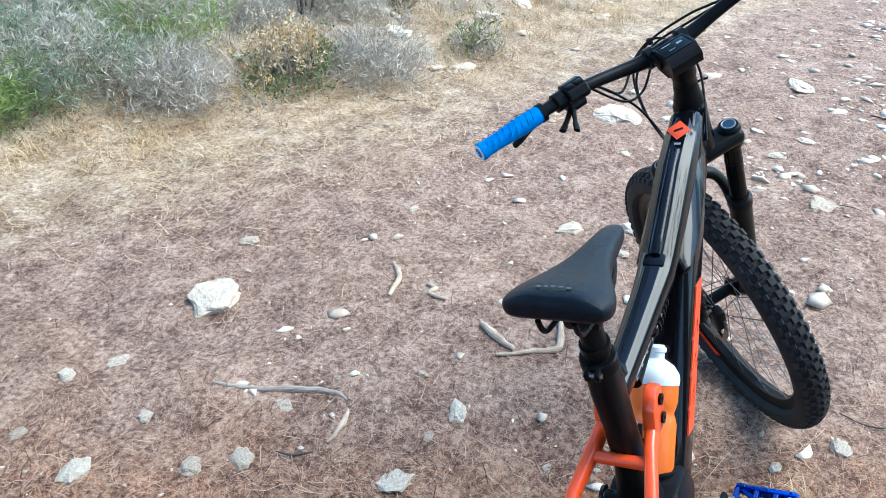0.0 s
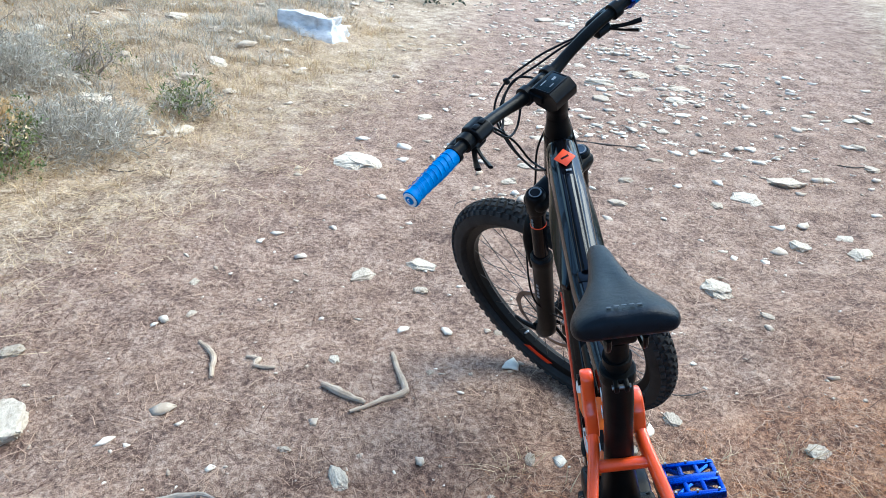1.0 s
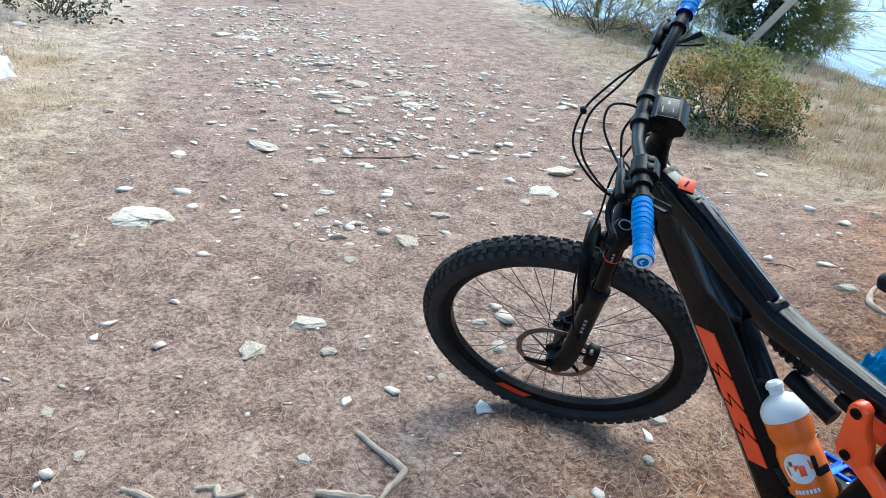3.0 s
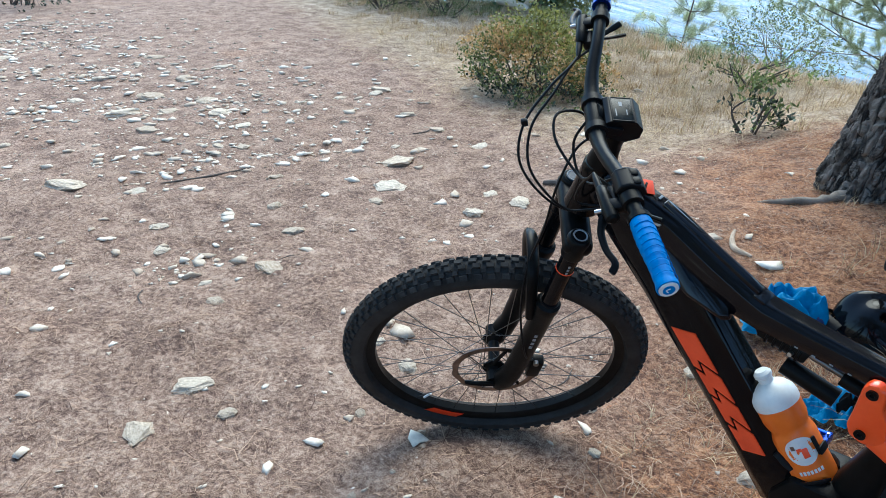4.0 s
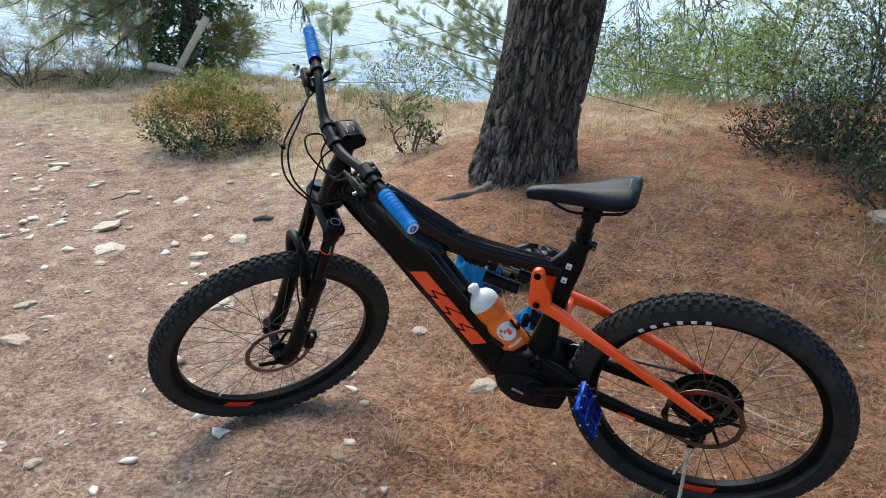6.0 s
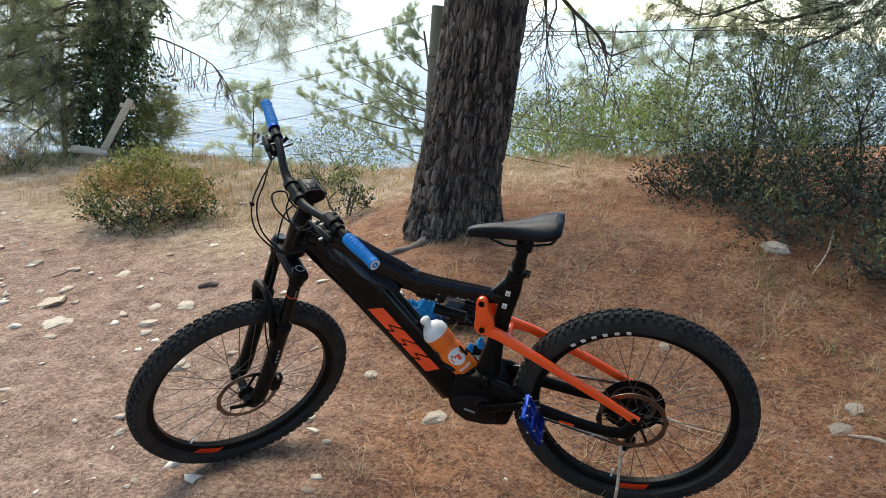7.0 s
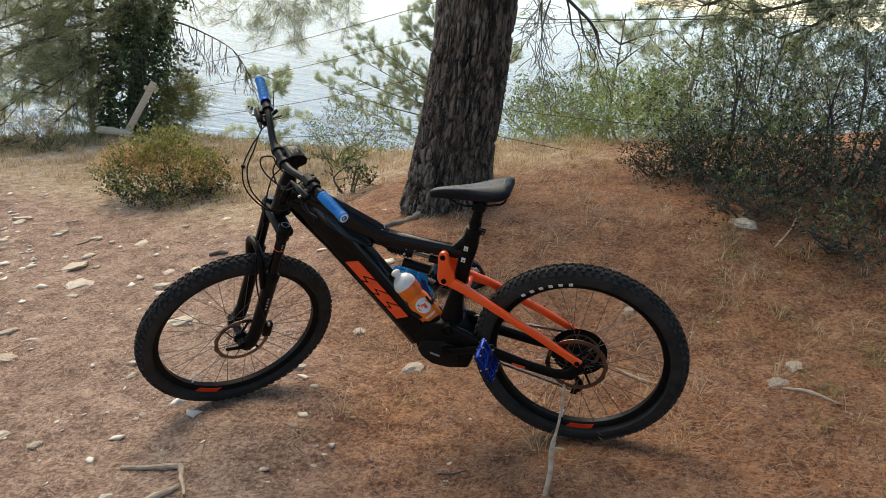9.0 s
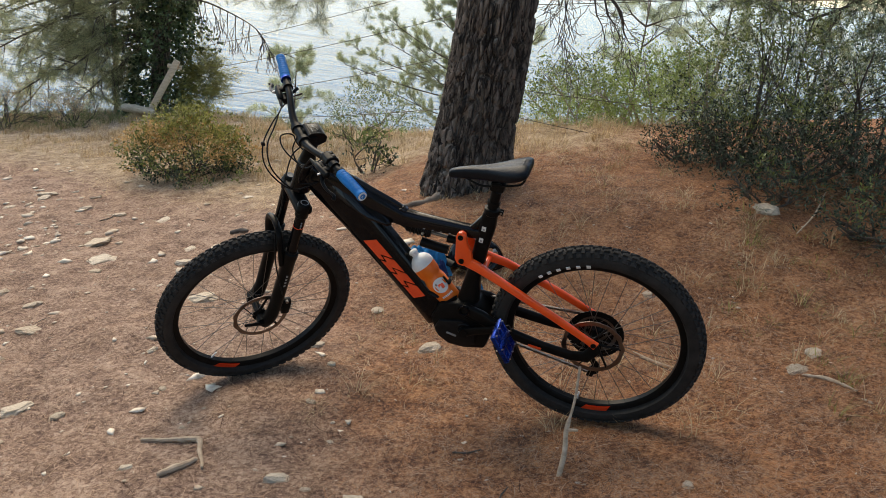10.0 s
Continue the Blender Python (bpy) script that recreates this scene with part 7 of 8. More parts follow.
def right_pine():
    """A pine past the shrubs, whose low limbs hang into view."""
    rng = random.Random(51)
    tree = tagged(new("pine_tree"), "dark pine with low spreading limbs beside the fence", "tree")
    foot = at_plan(3.3, 3.9, 0.1)
    tree.location = foot
    inv = Matrix.Translation(-foot)
    stem = curve([Vector((0, 0, -0.3)), Vector((0.05, 0.0, 1.6)), Vector((-0.1, 0.1, 3.4)), Vector((0.1, 0.1, 5.4))], 5)
    part("trunk", tube(stem, [0.15 * (1 - 0.7 * k / (len(stem) - 1)) for k in range(len(stem))], 14), BARK, tree)
    segs, tips = [], []
    for q, z0 in (((0.55, 3.6, 1.42), 1.9), ((0.95, 3.5, 1.24), 1.7), ((1.4, 3.3, 1.36), 1.8), ((0.8, 4.1, 1.62), 2.1), ((1.7, 3.2, 1.15), 1.6), ((1.9, 3.6, 1.6), 2.0), ((1.2, 4.0, 1.8), 2.2), ((2.3, 3.1, 1.5), 1.9), ((1.1, 3.3, 1.12), 1.55), ((1.6, 3.5, 1.34), 1.75), ((2.0, 3.0, 1.30), 1.7), ((0.7, 3.7, 1.30), 1.75), ((1.3, 3.6, 1.55), 1.9), ((1.75, 3.0, 1.45), 1.85), ((2.2, 3.3, 1.75), 2.1), ((2.5, 3.0, 1.6), 1.95), ((2.0, 3.4, 1.85), 2.2), ((2.6, 3.3, 1.3), 1.7), ((2.3, 3.5, 1.45), 1.8)):
        e = inv @ at_plan(*q)
        s = Vector((0, 0, z0))
        path = curve([s, s.lerp(e, 0.5) + Vector((0, 0, 0.12)), e], 4)
        path = [p + Vector((rng.gauss(0, 0.03), rng.gauss(0, 0.03), rng.gauss(0, 0.03))) for p in path]
        segs.append((path, [0.026 - 0.0021 * k for k in range(9)]))
        for i in (3, 4, 5, 6, 7, 8):
            for _ in range(3):
                run = (path[i] - path[i - 1]).normalized()
                out = Matrix.Rotation(rng.uniform(0, 6.28), 3, run) @ run.orthogonal().normalized()
                limb(rng, path[i], run * 0.75 + out * 0.65, rng.uniform(0.22, 0.42), 0.005, 1, segs, tips, 0.03, 0.25, 4, 0.6, 0.5, 3)
    for k in range(7):
        a = 2.4 * k
        limb(rng, stem[6 + k], (math.cos(a), math.sin(a), 0.2), 1.8, 0.03, 2, segs, tips, 0.0, 0.25, 4, 0.7, 0.5, 3)
    branches("branchwork", segs, TWIG, tree)
    foliage("crown", tips, 20, 0.05, 0.0026, 0.65, PINE_DARK, tree, 9, 0.05, 0.012, label="dark green drooping needles")


right_pine()


def shrub(name, label, x, y, size, seed, mixes, leaf=0.026, wide=0.011, clumps=130, per=34, loose=0.055, stems=26, z=None, group="", stem_mat=None, lift=0.35, flat=1.0, category="shrub"):
    """A shrub: stems that fan out to clumps of leaves, with gaps and an uneven outline. mixes: (material, share, how high it sits)."""
    rng = random.Random(seed)
    thing = tagged(new(name), label, category, group=group)
    foot = spot(x, y) if z is None else at_plan(x, y, z)
    thing.location = foot
    w, d, h = size
    spots = []
    for k in range(clumps):
        a, v = rng.uniform(0, 2 * math.pi), rng.uniform(-0.75, 1)
        r = math.sqrt(1 - v * v) * rng.uniform(0.45, 1.08)
        bulge = 1 + 0.28 * noise.noise(Vector((2 * math.cos(a), 2 * math.sin(a), 2 * v)) + Vector((seed, 0, 0)))
        spots.append(Vector((w / 2 * r * math.cos(a) * bulge, d / 2 * r * math.sin(a) * bulge, h * (lift + (1 - lift) * v * rng.uniform(0.6, 1.05) * bulge))))
    spots = [s for s in spots if s.z > 0.02]
    segs = []
    for k in range(stems):
        e = rng.choice(spots)
        b = Vector((rng.uniform(-0.1, 0.1) * w, rng.uniform(-0.1, 0.1) * d, -0.05))
        midp = b.lerp(e, 0.5) + Vector((rng.gauss(0, 0.05), rng.gauss(0, 0.05), 0.06 * h))
        segs.append((curve([b, midp, e], 4), [0.0085 * (1 - 0.085 * j) * rng.uniform(0.7, 1.3) for j in range(9)]))
        for _ in range(2):
            limb(rng, midp, (e - midp) + Vector((rng.gauss(0, 0.1), rng.gauss(0, 0.1), rng.gauss(0, 0.06))), 0.5 * (e - b).length, 0.004, 1, segs, [], 0.0, 0.3, 3, 0.6, 0.5, 1)
    branches("stem_tangle", segs, stem_mat or TWIG, thing, 5)
    # lowest clumps take the darkest leaves, so shade is painted by height
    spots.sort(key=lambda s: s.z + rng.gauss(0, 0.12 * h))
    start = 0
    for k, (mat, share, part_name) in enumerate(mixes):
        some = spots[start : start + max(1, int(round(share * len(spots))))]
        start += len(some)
        if not some:
            continue
        tips = []
        for s in some:
            for _ in range(per // 4):
                q = s + Vector((rng.gauss(0, loose), rng.gauss(0, loose), rng.gauss(0, loose * flat)))
                tips.append((q, (Vector((q.x, q.y, 0.25 + 0.3 * q.z)).normalized() * 0.6 + Vector((rng.gauss(0, 0.4), rng.gauss(0, 0.4), rng.gauss(0, 0.4)))).normalized()))
        foliage(part_name, tips, 4, leaf, wide, 0.55, mat, thing, seed * 7 + k, 0.02, 0.008, True)
    return thing


shrub("bush", "low bush with dark green leaves turning golden on top", -3.46, 3.80, (1.12, 0.80, 0.58), 201, ((LEAF_DARK_SHADED, 0.16, "lower_leaves"), (LEAF_MID, 0.28, "leaves"), (LEAF_GOLD, 0.26, "golden_leaves"), (OLIVE, 0.30, "top_leaves")), leaf=0.027, wide=0.0145, clumps=470, per=48, loose=0.040, stems=14, lift=0.16)
shrub("bush", "small green seedling bush beside the pine", -1.74, 3.25, (0.32, 0.28, 0.27), 202, ((LEAF_DARK_SHADED, 0.5, "leaves"), (LEAF_MID, 0.5, "top_leaves")), leaf=0.036, wide=0.017, clumps=26, per=20, loose=0.04, stems=5)
shrub("bush", "thin green bush on the brink", -2.2, 4.7, (1.0, 0.5, 0.26), 203, ((LEAF_MID, 0.6, "leaves"), (LEAF_FRESH, 0.4, "top_leaves")), leaf=0.03, wide=0.013, clumps=40, per=20, loose=0.06, stems=10)
G2 = "dense shrubs by the fence"
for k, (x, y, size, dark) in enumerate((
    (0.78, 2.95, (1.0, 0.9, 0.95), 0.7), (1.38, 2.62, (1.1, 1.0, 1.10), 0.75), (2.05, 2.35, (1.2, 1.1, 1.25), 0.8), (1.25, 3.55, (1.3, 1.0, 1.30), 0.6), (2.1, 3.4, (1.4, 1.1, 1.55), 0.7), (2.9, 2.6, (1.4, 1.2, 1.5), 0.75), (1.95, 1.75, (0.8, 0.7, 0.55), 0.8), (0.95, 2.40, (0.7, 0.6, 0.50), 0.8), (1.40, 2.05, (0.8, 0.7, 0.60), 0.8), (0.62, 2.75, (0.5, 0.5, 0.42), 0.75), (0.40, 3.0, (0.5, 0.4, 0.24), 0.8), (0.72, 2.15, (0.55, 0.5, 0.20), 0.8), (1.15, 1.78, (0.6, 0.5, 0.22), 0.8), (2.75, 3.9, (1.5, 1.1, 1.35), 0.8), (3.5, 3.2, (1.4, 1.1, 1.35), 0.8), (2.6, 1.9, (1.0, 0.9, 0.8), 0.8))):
    shrub("shrub", "dense dark green shrub with twisted bare stems" if k else "dark shrub with fresh leaves reaching past the fence", x, y, size, 210 + k, ((LEAF_DARK_SHADED, dark - (0.16 if k < 6 else -0.05), "leaves"), (HERB if k in (1, 3, 4) else LEAF_MID, (1.16 if k < 6 else 0.95) - dark, "top_leaves")), leaf=0.030, wide=0.0085, clumps=200 if k < 6 else 165 if k < 10 else 50, per=36, loose=0.085 if k < 6 else 0.06, stems=12, group=G2, lift=0.40 if k < 6 else 0.18)
for k, (x, y, w, h, m) in enumerate(((-0.35, 4.55, 1.1, 0.62, LEAF_FRESH), (0.25, 4.5, 1.0, 0.60, LEAF_FRESH), (0.75, 4.6, 1.0, 0.75, LEAF_MID), (0.0, 5.0, 1.2, 0.9, LEAF_FRESH), (-0.5, 5.2, 1.0, 0.8, PINE_BACKLIT), (0.6, 5.3, 1.2, 1.0, PINE_BACKLIT), (-0.05, 5.7, 1.3, 0.85, LEAF_MID), (0.9, 5.9, 1.4, 1.0, LEAF_MID), (1.8, 5.2, 1.3, 1.0, LEAF_MID), (-1.2, 5.6, 1.0, 0.6, LEAF_FRESH), (-2.6, 6.4, 1.2, 0.6, LEAF_MID), (-0.6, 6.6, 1.5, 1.1, PINE_BACKLIT), (1.6, 7.0, 1.6, 1.4, PINE_BACKLIT))):
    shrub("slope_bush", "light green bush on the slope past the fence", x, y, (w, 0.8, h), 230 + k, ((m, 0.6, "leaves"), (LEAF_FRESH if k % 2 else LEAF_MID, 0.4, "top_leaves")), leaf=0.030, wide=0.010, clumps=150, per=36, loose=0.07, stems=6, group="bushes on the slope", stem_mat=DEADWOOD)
for k, (x, y, w, h) in enumerate(((-7.1, 6.2, 1.3, 0.55), (-6.3, 6.3, 0.8, 0.4), (-8.2, 6.6, 1.5, 0.8))):
    shrub("bush", "yellow-green bush at the trail's far edge", x, y, (w, 0.8, h), 250 + k, ((LEAF_MID, 0.5, "leaves"), (STRAW, 0.5, "dry_foliage")), leaf=0.06, wide=0.006, clumps=90, per=28, loose=0.06, stems=16)
# the bank's plants
shrub("bank_bush", "thin grey herb clump among pale stones", -4.17, -1.08, (0.42, 0.4, 0.16), 281, ((GREY_GRASS, 0.6, "leaves"), (LEAF_MID, 0.4, "top_leaves")), leaf=0.04, wide=0.007, clumps=60, per=28, loose=0.04, stems=10, group="bushes on the bank", stem_mat=DEADWOOD)
shrub("sapling", "bare thin sapling with few brown leaves on the bank", -4.02, -2.14, (0.5, 0.4, 0.62), 282, ((LEAF_GOLD, 0.5, "leaves"), (STRAW, 0.5, "dry_leaves")), leaf=0.03, wide=0.012, clumps=14, per=12, loose=0.03, stems=9, lift=0.6, category="sapling")
for k, (x, y, w, h, m) in enumerate(((-2.35, -3.15, 0.9, 0.42, HERB), (-2.95, -3.45, 1.0, 0.5, HERB), (-2.05, -2.85, 0.6, 0.3, LEAF_FRESH), (-3.5, -3.2, 0.7, 0.35, HERB), (-3.2, -2.6, 0.6, 0.28, LEAF_FRESH), (-2.55, -2.65, 0.7, 0.34, HERB), (-1.85, -3.2, 0.8, 0.4, HERB), (-4.1, -3.0, 0.9, 0.4, HERB), (-3.75, -2.45, 0.5, 0.16, GREY_GRASS), (-2.75, -2.25, 0.5, 0.16, GREY_GRASS), (-3.5, -1.55, 0.5, 0.15, GREY_GRASS), (-4.3, -2.1, 0.6, 0.18, GREY_GRASS))):
    shrub("bank_bush", "soft green herb bush in the dry grass of the bank", x, y, (w, 0.7, h), 260 + k, ((m, 0.7, "leaves"), (GREY_GRASS, 0.3, "dry_leaves")), leaf=0.060, wide=0.0042, clumps=150, per=60, loose=0.06, stems=6, group="bushes on the bank", stem_mat=DEADWOOD)
shrub("bank_bush", "brownish heather bush on the bank", -3.19, -1.82, (0.62, 0.45, 0.30), 270, ((LEAF_MID, 0.55, "leaves"), (LEAF_GOLD, 0.15, "brown_leaves"), (STRAW, 0.30, "dry_leaves")), leaf=0.026, wide=0.009, clumps=130, per=36, loose=0.04, stems=26, group="bushes on the bank", stem_mat=DEADWOOD)
shrub("bank_bush", "brownish heather bush on the bank", -4.6, -1.75, (0.6, 0.5, 0.3), 271, ((LEAF_MID, 0.4, "leaves"), (STRAW, 0.6, "dry_leaves")), leaf=0.022, wide=0.006, clumps=60, per=26, loose=0.04, stems=20, group="bushes on the bank", stem_mat=DEADWOOD)
for k, (x, y, w, h) in enumerate(((-8.9, 0.55, 1.2, 0.6), (-9.8, 0.1, 1.6, 0.9), (-10.6, 3.6, 1.8, 1.0))):
    shrub("bush", "dark green bush beside the trail farther on", x, y, (w, 1.0, h), 275 + k, ((LEAF_DARK_SHADED, 0.7, "leaves"), (LEAF_MID, 0.3, "top_leaves")), leaf=0.05, wide=0.02, clumps=80, per=24, loose=0.08, stems=14)


def ivy_tree():
    """A pine whose trunk is wrapped in ivy, with drooping limbs."""
    rng = random.Random(61)
    tree = tagged(new("ivy_clad_pine"), "pine with an ivy-covered trunk and drooping limbs at the brink", "tree")
    foot = at_plan(-5.95, 7.75, -0.1)
    tree.location = foot
    inv = Matrix.Translation(-foot)
    path = curve([Vector((0, 0, -0.3)), Vector((0.05, 0, 0.9)), Vector((0.2, 0.05, 2.2)), Vector((0.3, 0.1, 4.2)), Vector((0.3, 0.1, 6.0))], 5)
    part("trunk", tube(path, [0.13 * (1 - 0.6 * k / (len(path) - 1)) for k in range(len(path))], 14), BARK, tree)
    tips = []
    for k in range(3000):
        u = rng.random()
        i = min(int(u * 0.72 * (len(path) - 1)), len(path) - 2)
        c = path[i].lerp(path[i + 1], rng.random())
        a = rng.uniform(0, 6.283)
        r = 0.22 + 0.55 * abs(noise.noise(Vector((math.cos(a), math.sin(a), c.z * 1.2)) * 2)) + rng.uniform(-0.03, 0.06)
        out = Vector((math.cos(a), math.sin(a), 0))
        tips.append((c + out * r, (out + Vector((0, 0, -0.4))).normalized()))
    foliage("ivy", tips, 6, 0.06, 0.045, 0.5, IVY_GREEN, tree, 62, 0.05, 0.03, True, "dark glossy ivy leaves")
    segs, tips = [], []
    for q, z0 in (((-6.9, 7.2, 1.3), 1.6), ((-7.3, 7.4, 0.7), 1.2), ((-6.6, 6.9, 0.6), 1.1), ((-7.4, 7.6, 1.9), 2.3), ((-6.4, 7.0, 1.9), 2.3), ((-7.9, 7.4, 1.3), 1.9), ((-6.7, 7.3, 0.25), 0.8), ((-8.2, 7.6, 0.8), 1.6), ((-7.0, 6.9, 1.7), 2.0), ((-7.6, 7.2, 0.3), 1.1), ((-6.2, 7.1, 1.2), 1.6), ((-6.9, 7.6, 1.0), 1.5), ((-7.8, 7.0, 1.8), 2.2), ((-7.3, 7.0, 1.0), 1.4), ((-6.3, 7.4, 0.5), 0.9), ((-5.5, 7.4, 1.6), 1.9), ((-5.3, 7.6, 1.9), 2.3), ((-8.4, 7.2, 1.5), 2.0), ((-6.5, 7.3, 1.5), 1.9), ((-7.2, 7.8, 1.4), 1.8), ((-7.9, 7.8, 0.6), 1.2), ((-6.8, 7.7, 0.5), 1.0), ((-8.6, 7.6, 1.1), 1.7), ((-6.5, 7.2, 0.9), 1.3), ((-8.0, 7.3, 2.1), 2.5), ((-7.1, 7.2, 2.2), 2.5)):
        e = inv @ at_plan(*q)
        s = Vector((0.08, 0, z0))
        p = curve([s, s.lerp(e, 0.5) + Vector((0, 0, 0.15)), e], 4)
        segs.append((p, [0.022 - 0.0018 * k for k in range(9)]))
        for i in (3, 4, 5, 6, 7, 8):
            for _ in range(3):
                run = (p[i] - p[i - 1]).normalized()
                out = Matrix.Rotation(rng.uniform(0, 6.28), 3, run) @ run.orthogonal().normalized()
                limb(rng, p[i], run * 0.6 + out * 0.7, rng.uniform(0.3, 0.55), 0.006, 1, segs, tips, 0.03, 0.25, 4, 0.6, 0.5, 3)
    for k in range(8):
        a = 2.4 * k
        limb(rng, path[10 + k], (math.cos(a), math.sin(a), 0.1), 1.7, 0.03, 2, segs, tips, 0.02, 0.25, 4, 0.7, 0.5, 3)
    branches("branchwork", segs, TWIG, tree)
    foliage("crown", tips, 15, 0.085, 0.0040, 0.65, PINE_OLIVE, tree, 63, 0.06, 0.02, label="green pine needles")
    # the bare limb that droops towards the sea
    segs, none = [], []
    p = curve([inv @ at_plan(*q) for q in ((-5.6, 7.7, 1.35), (-5.1, 7.6, 1.36), (-4.7, 7.6, 1.2), (-4.35, 7.6, 0.98), (-4.2, 7.6, 0.72))], 4)
    segs.append((p, [0.016 - 0.0008 * k for k in range(len(p))]))
    for i in range(4, len(p)):
        limb(rng, p[i], Vector((rng.gauss(0, 0.35), rng.gauss(0, 0.2), -1)), rng.uniform(0.25, 0.5), 0.007, 2, segs, none, 0.15, 0.3, 3, 0.5, 0.55, 1)
    branches("bare_limb", segs, TWIG, tree, least=0.0030, label="bare drooping limb")
    # a clump of lighter foliage low on the seaward side
    tips = []
    for k in range(760):
        v = Vector((rng.gauss(0, 1), rng.gauss(0, 1), rng.gauss(0, 1))).normalized()
        tips.append((inv @ at_plan(-5.18, 7.7, 0.36) + Vector((v.x * 0.38, v.y * 0.38, v.z * 0.46)) * rng.uniform(0.35, 1.0) * (1 + 0.7 * noise.noise(v * 2.2)), v))
    foliage("light_foliage", tips, 13, 0.07, 0.005, 0.6, OLIVE, tree, 64, 0.04, 0.02)


ivy_tree()
slope_pine("tall dark pine behind the ivy-clad tree", -7.8, 9.6, -0.6, 4.2, 1.5, 111, PINE_OLIVE, width=0.006, bare=0.15, n_limbs=14)
slope_pine("tall dark pine behind the ivy-clad tree", -9.6, 8.6, -0.4, 4.6, 1.6, 112, PINE_OLIVE, width=0.006, bare=0.12, n_limbs=14)
slope_pine("green pine farther along the trail", -12.5, 7.6, -0.3, 5.0, 1.7, 113, PINE_OLIVE, width=0.008, bare=0.15, n_limbs=14)


# ---- fallen log and plank at the brink ----
def fallen_wood():
    a, b = spot(-5.98, 6.98, 0.12), spot(-5.52, 6.93, 0.05)
    log = part("fallen_log", tube(curve([a, a.lerp(b, 0.5) + Vector((0, 0, 0.01)), b], 4), [0.040, 0.052, 0.047, 0.053, 0.045, 0.043, 0.047, 0.040, 0.026], 14), PALE_WOOD)
    tagged(log, "pale weathered log lying at the trail's edge", "log")
    s, e = spot(-5.66, 7.02, 0.02), at_plan(-5.22, 7.12, 0.66)
    d = e - s
    bm = bmesh.new()
    m = Matrix.Translation(s.lerp(e, 0.5)) @ d.to_track_quat("Z", "Y").to_matrix().to_4x4()
    block((0.04, 0.08, d.length), (0, 0, 0), 0.008, bm)
    for v in bm.verts:
        v.co.x += 0.008 * noise.noise(v.co * 6)
    bmesh.ops.transform(bm, matrix=m, verts=bm.verts)
    board = part("old_plank", bm, PALE_WOOD)
    tagged(board, "grey weathered plank leaning by the log", "plank")
    bar = block((0.03, 0.05, 0.17), (0, 0, 0), 0.006)
    bmesh.ops.transform(bar, matrix=Matrix.Translation(s.lerp(e, 0.88)) @ d.to_track_quat("Z", "Y").to_matrix().to_4x4() @ pose(0.03, 0, 0, 70, 0, 0), verts=bar.verts)
    part("cross_piece", bar, PALE_WOOD, board)


fallen_wood()


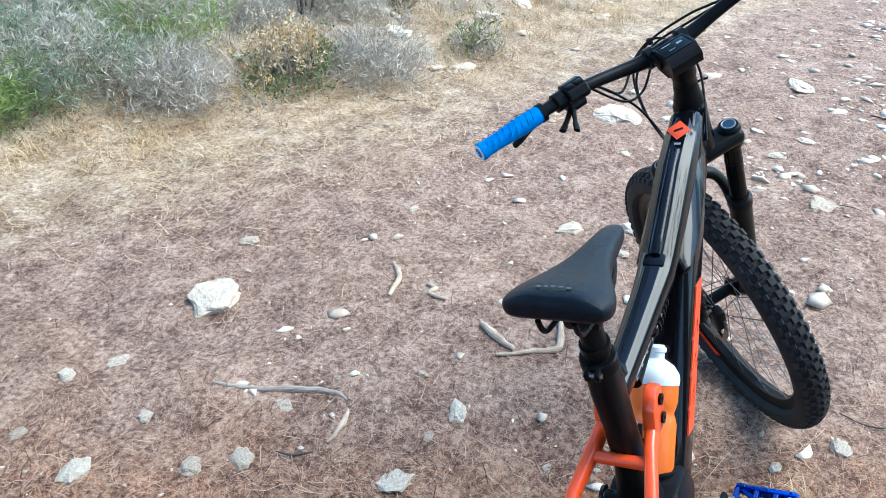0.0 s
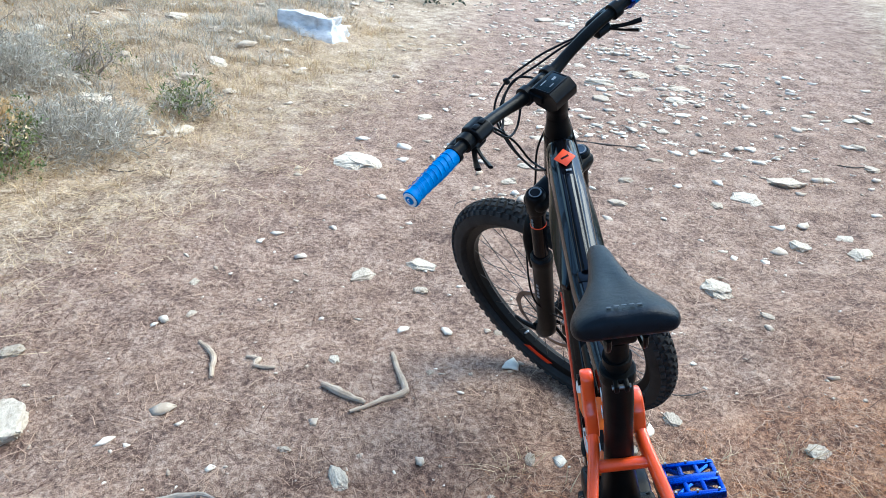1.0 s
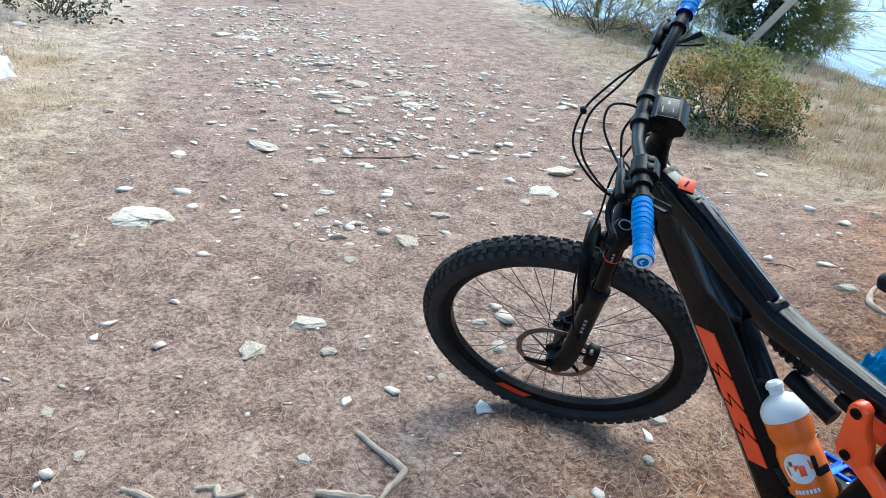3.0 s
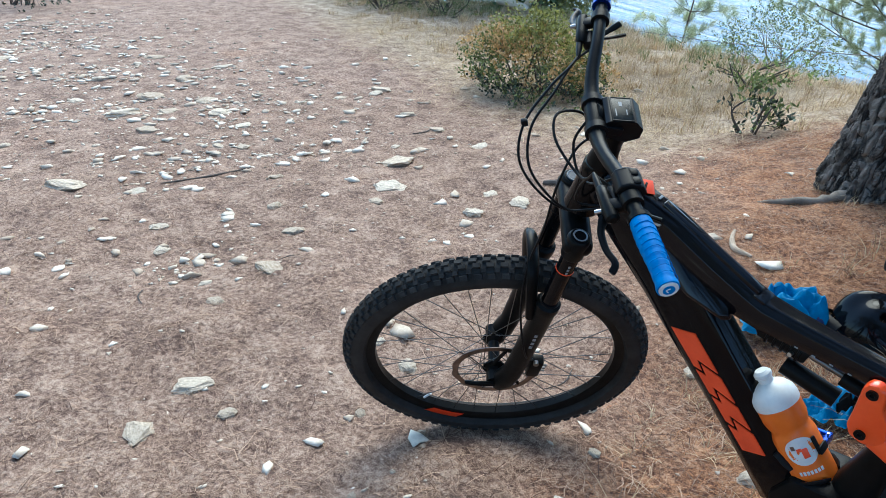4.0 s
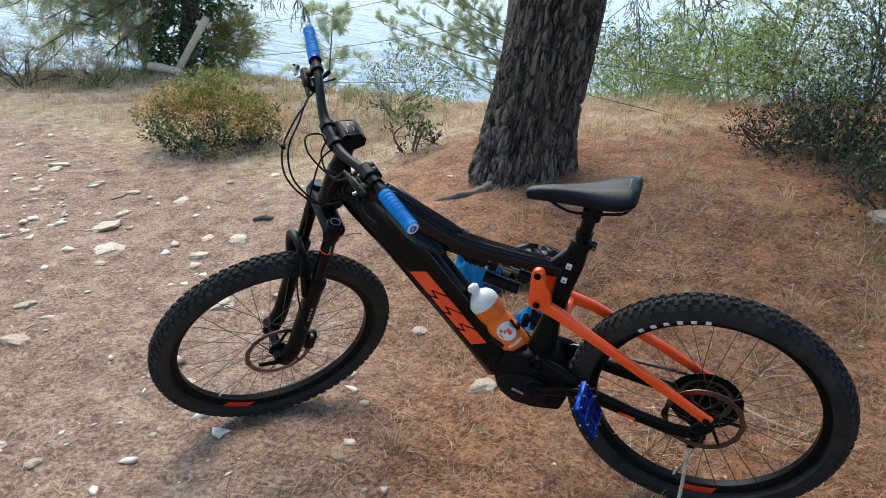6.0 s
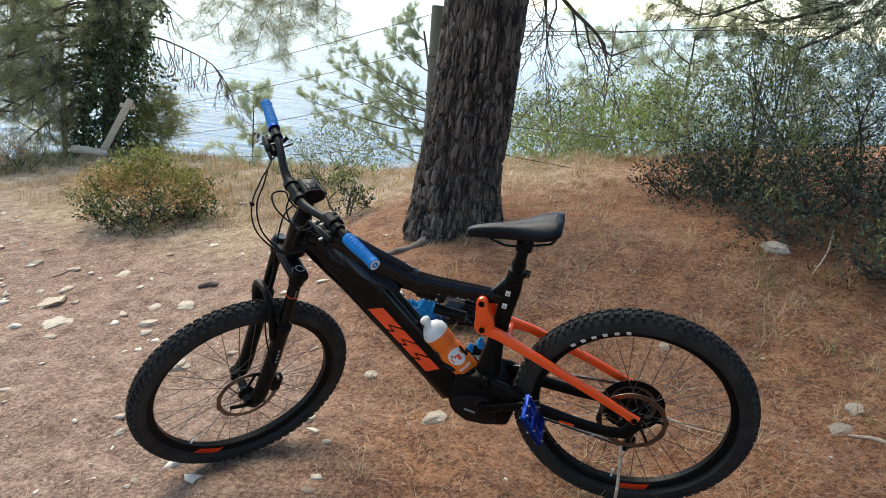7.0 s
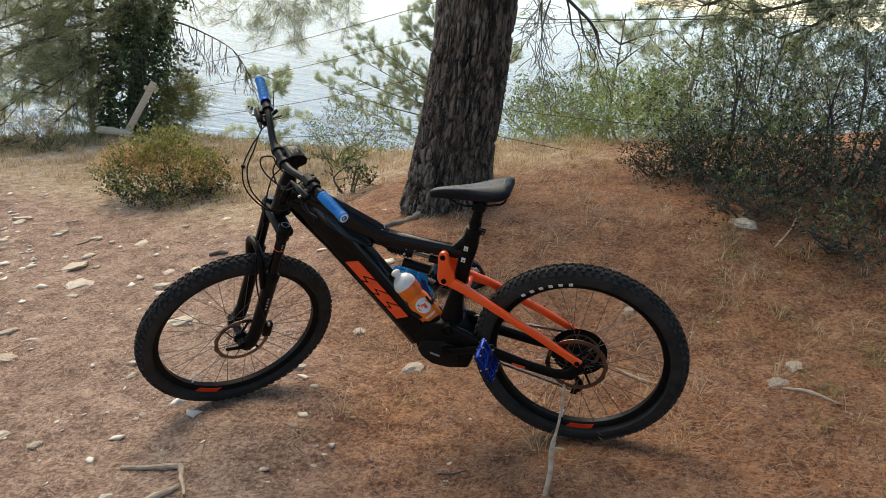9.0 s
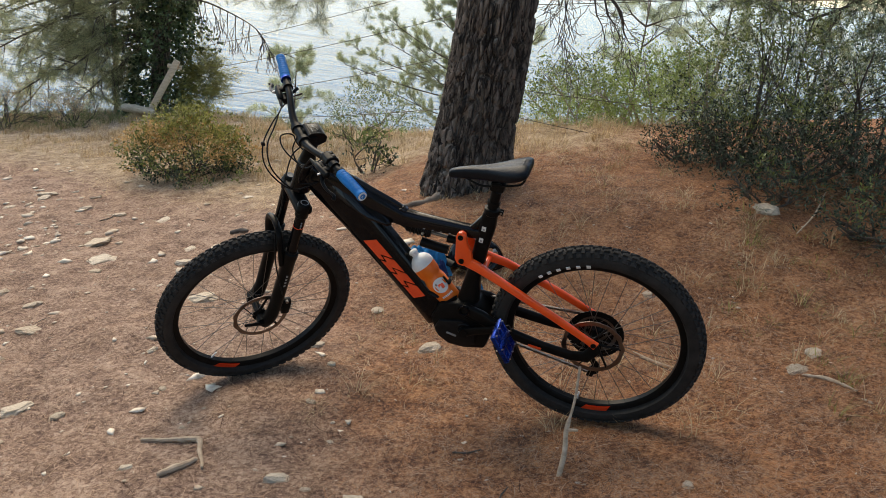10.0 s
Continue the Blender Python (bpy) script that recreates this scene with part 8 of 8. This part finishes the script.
# ---- the fence: post and barbed wires ----
def fence():
    thing = tagged(new("wire_fence"), "old fence of grey posts and rusty barbed wire above the sea", "fence")
    posts = ((-1.345, 4.2), (1.75, 3.15))
    for x, y in posts:
        g = float(height(x, y))
        foot, top = at_plan(x, y, g - 0.2), at_plan(x, y, g) + Vector((0, 0, 1.27))
        p = part("post", tube([foot, foot.lerp(top, 0.5) + Vector((0.008, 0, 0)), top - Vector((0, 0, 0.01)), top], [0.052, 0.05, 0.048, 0.042], 14), POST, thing, "round grey wooden post")
        for h in (0.35, 0.62, 0.9):
            part("wire_tie", lathe([(0.051, -0.008), (0.055, -0.004), (0.055, 0.004), (0.051, 0.008)], 16, "Z", closed=True), WIRE, p).location = foot.lerp(top, 0.14 + 0.68 * h)
    runs = (
        ((-1.17, 4.2, 1.44), (-5.0, 7.5, 0.80), 0.03), ((-1.19, 4.2, 1.20), (-5.0, 7.5, 0.52), 0.03), ((-1.22, 4.2, 0.89), (-5.0, 7.5, 0.16), 0.04), ((-1.26, 4.2, 0.47), (-5.0, 7.5, -0.1), 0.04),
        ((-1.17, 4.2, 1.32), (1.75, 3.15, 1.22), 0.02), ((-1.17, 4.2, 1.26), (1.75, 3.15, 1.30), 0.03), ((-1.22, 4.2, 0.68), (1.75, 3.15, 0.44), 0.03), ((-1.24, 4.2, 0.50), (1.75, 3.15, 0.06), 0.03), ((-1.26, 4.2, 0.34), (1.75, 3.15, 0.10), 0.03),
    )
    rng = random.Random(8)
    for a, b, sag in runs:
        pts = []
        for k in range(41):
            u = k / 40
            p = at_plan(*a).lerp(at_plan(*b), u)
            pts.append(p + Vector((0, 0, -sag * 4 * u * (1 - u))))
        wire = part("wire", tube(pts, 0.0026, 5), WIRE, thing, "rusty barbed wire")
        barbs = bmesh.new()
        length = (pts[-1] - pts[0]).length
        for k in range(int(length / 0.11)):
            p = pts[0].lerp(pts[-1], 0)
            u = (k + 0.5) / int(length / 0.11)
            i = min(int(u * 40), 39)
            p = pts[i].lerp(pts[i + 1], u * 40 - i)
            for _ in range(2):
                d = Vector((rng.gauss(0, 1), rng.gauss(0, 1), rng.gauss(0, 1))).normalized() * 0.013
                tube([p - d, p + d], 0.0014, 4, barbs)
        tagged(part("barbs", barbs, WIRE, wire), kind="stuff")


fence()


# ---- unseen pines added round the trail to block sky light ----
def shade_pine(x, y, tall, seed):
    rng = random.Random(seed)
    tree = tagged(new("forest_pine"), "unseen tall pine added to shade the trail", "tree", group="pines of the wood")
    foot = spot(x, y, -0.2)
    tree.location = foot
    stem = curve([Vector((0, 0, 0)), Vector((0.15, 0.1, tall * 0.35)), Vector((0.0, 0.3, tall * 0.7)), Vector((0.2, 0.2, tall))], 5)
    part("trunk", tube(stem, [0.2 * (1 - 0.75 * k / (len(stem) - 1)) for k in range(len(stem))], 14), BARK, tree)
    segs, tips = [], []
    for k in range(16):
        u = 0.48 + 0.5 * k / 15
        base = stem[int(u * (len(stem) - 1))]
        a = 2.4 * k + rng.uniform(-0.4, 0.4)
        limb(rng, base, (math.cos(a), math.sin(a), 0.18), rng.uniform(2.6, 3.8) * (1.15 - 0.7 * (u - 0.48)), 0.05, 2, segs, tips, 0.0, 0.25, 5, 0.75, 0.48, 3)
    branches("branchwork", segs, BARK, tree)
    foliage("crown", tips, 16, 0.24, 0.016, 0.8, PINE_GREEN, tree, seed, 0.15, 0.10)
    return tree


pine = shade_pine(3.6, -6.8, 8.5, 301)
for k, (x, y, turn) in enumerate(((6.6, -2.6, 70), (-1.6, -5.6, 150), (7.4, -7.6, 210), (-5.0, -6.4, 300), (6.6, 2.0, 20), (1.2, -9.6, 120), (-9.5, -5.0, 250), (5.6, 4.6, 330))):
    copy_thing(pine, Matrix.Translation(spot(x, y, -0.2)) @ pose(0, 0, 0, 0, 0, turn))
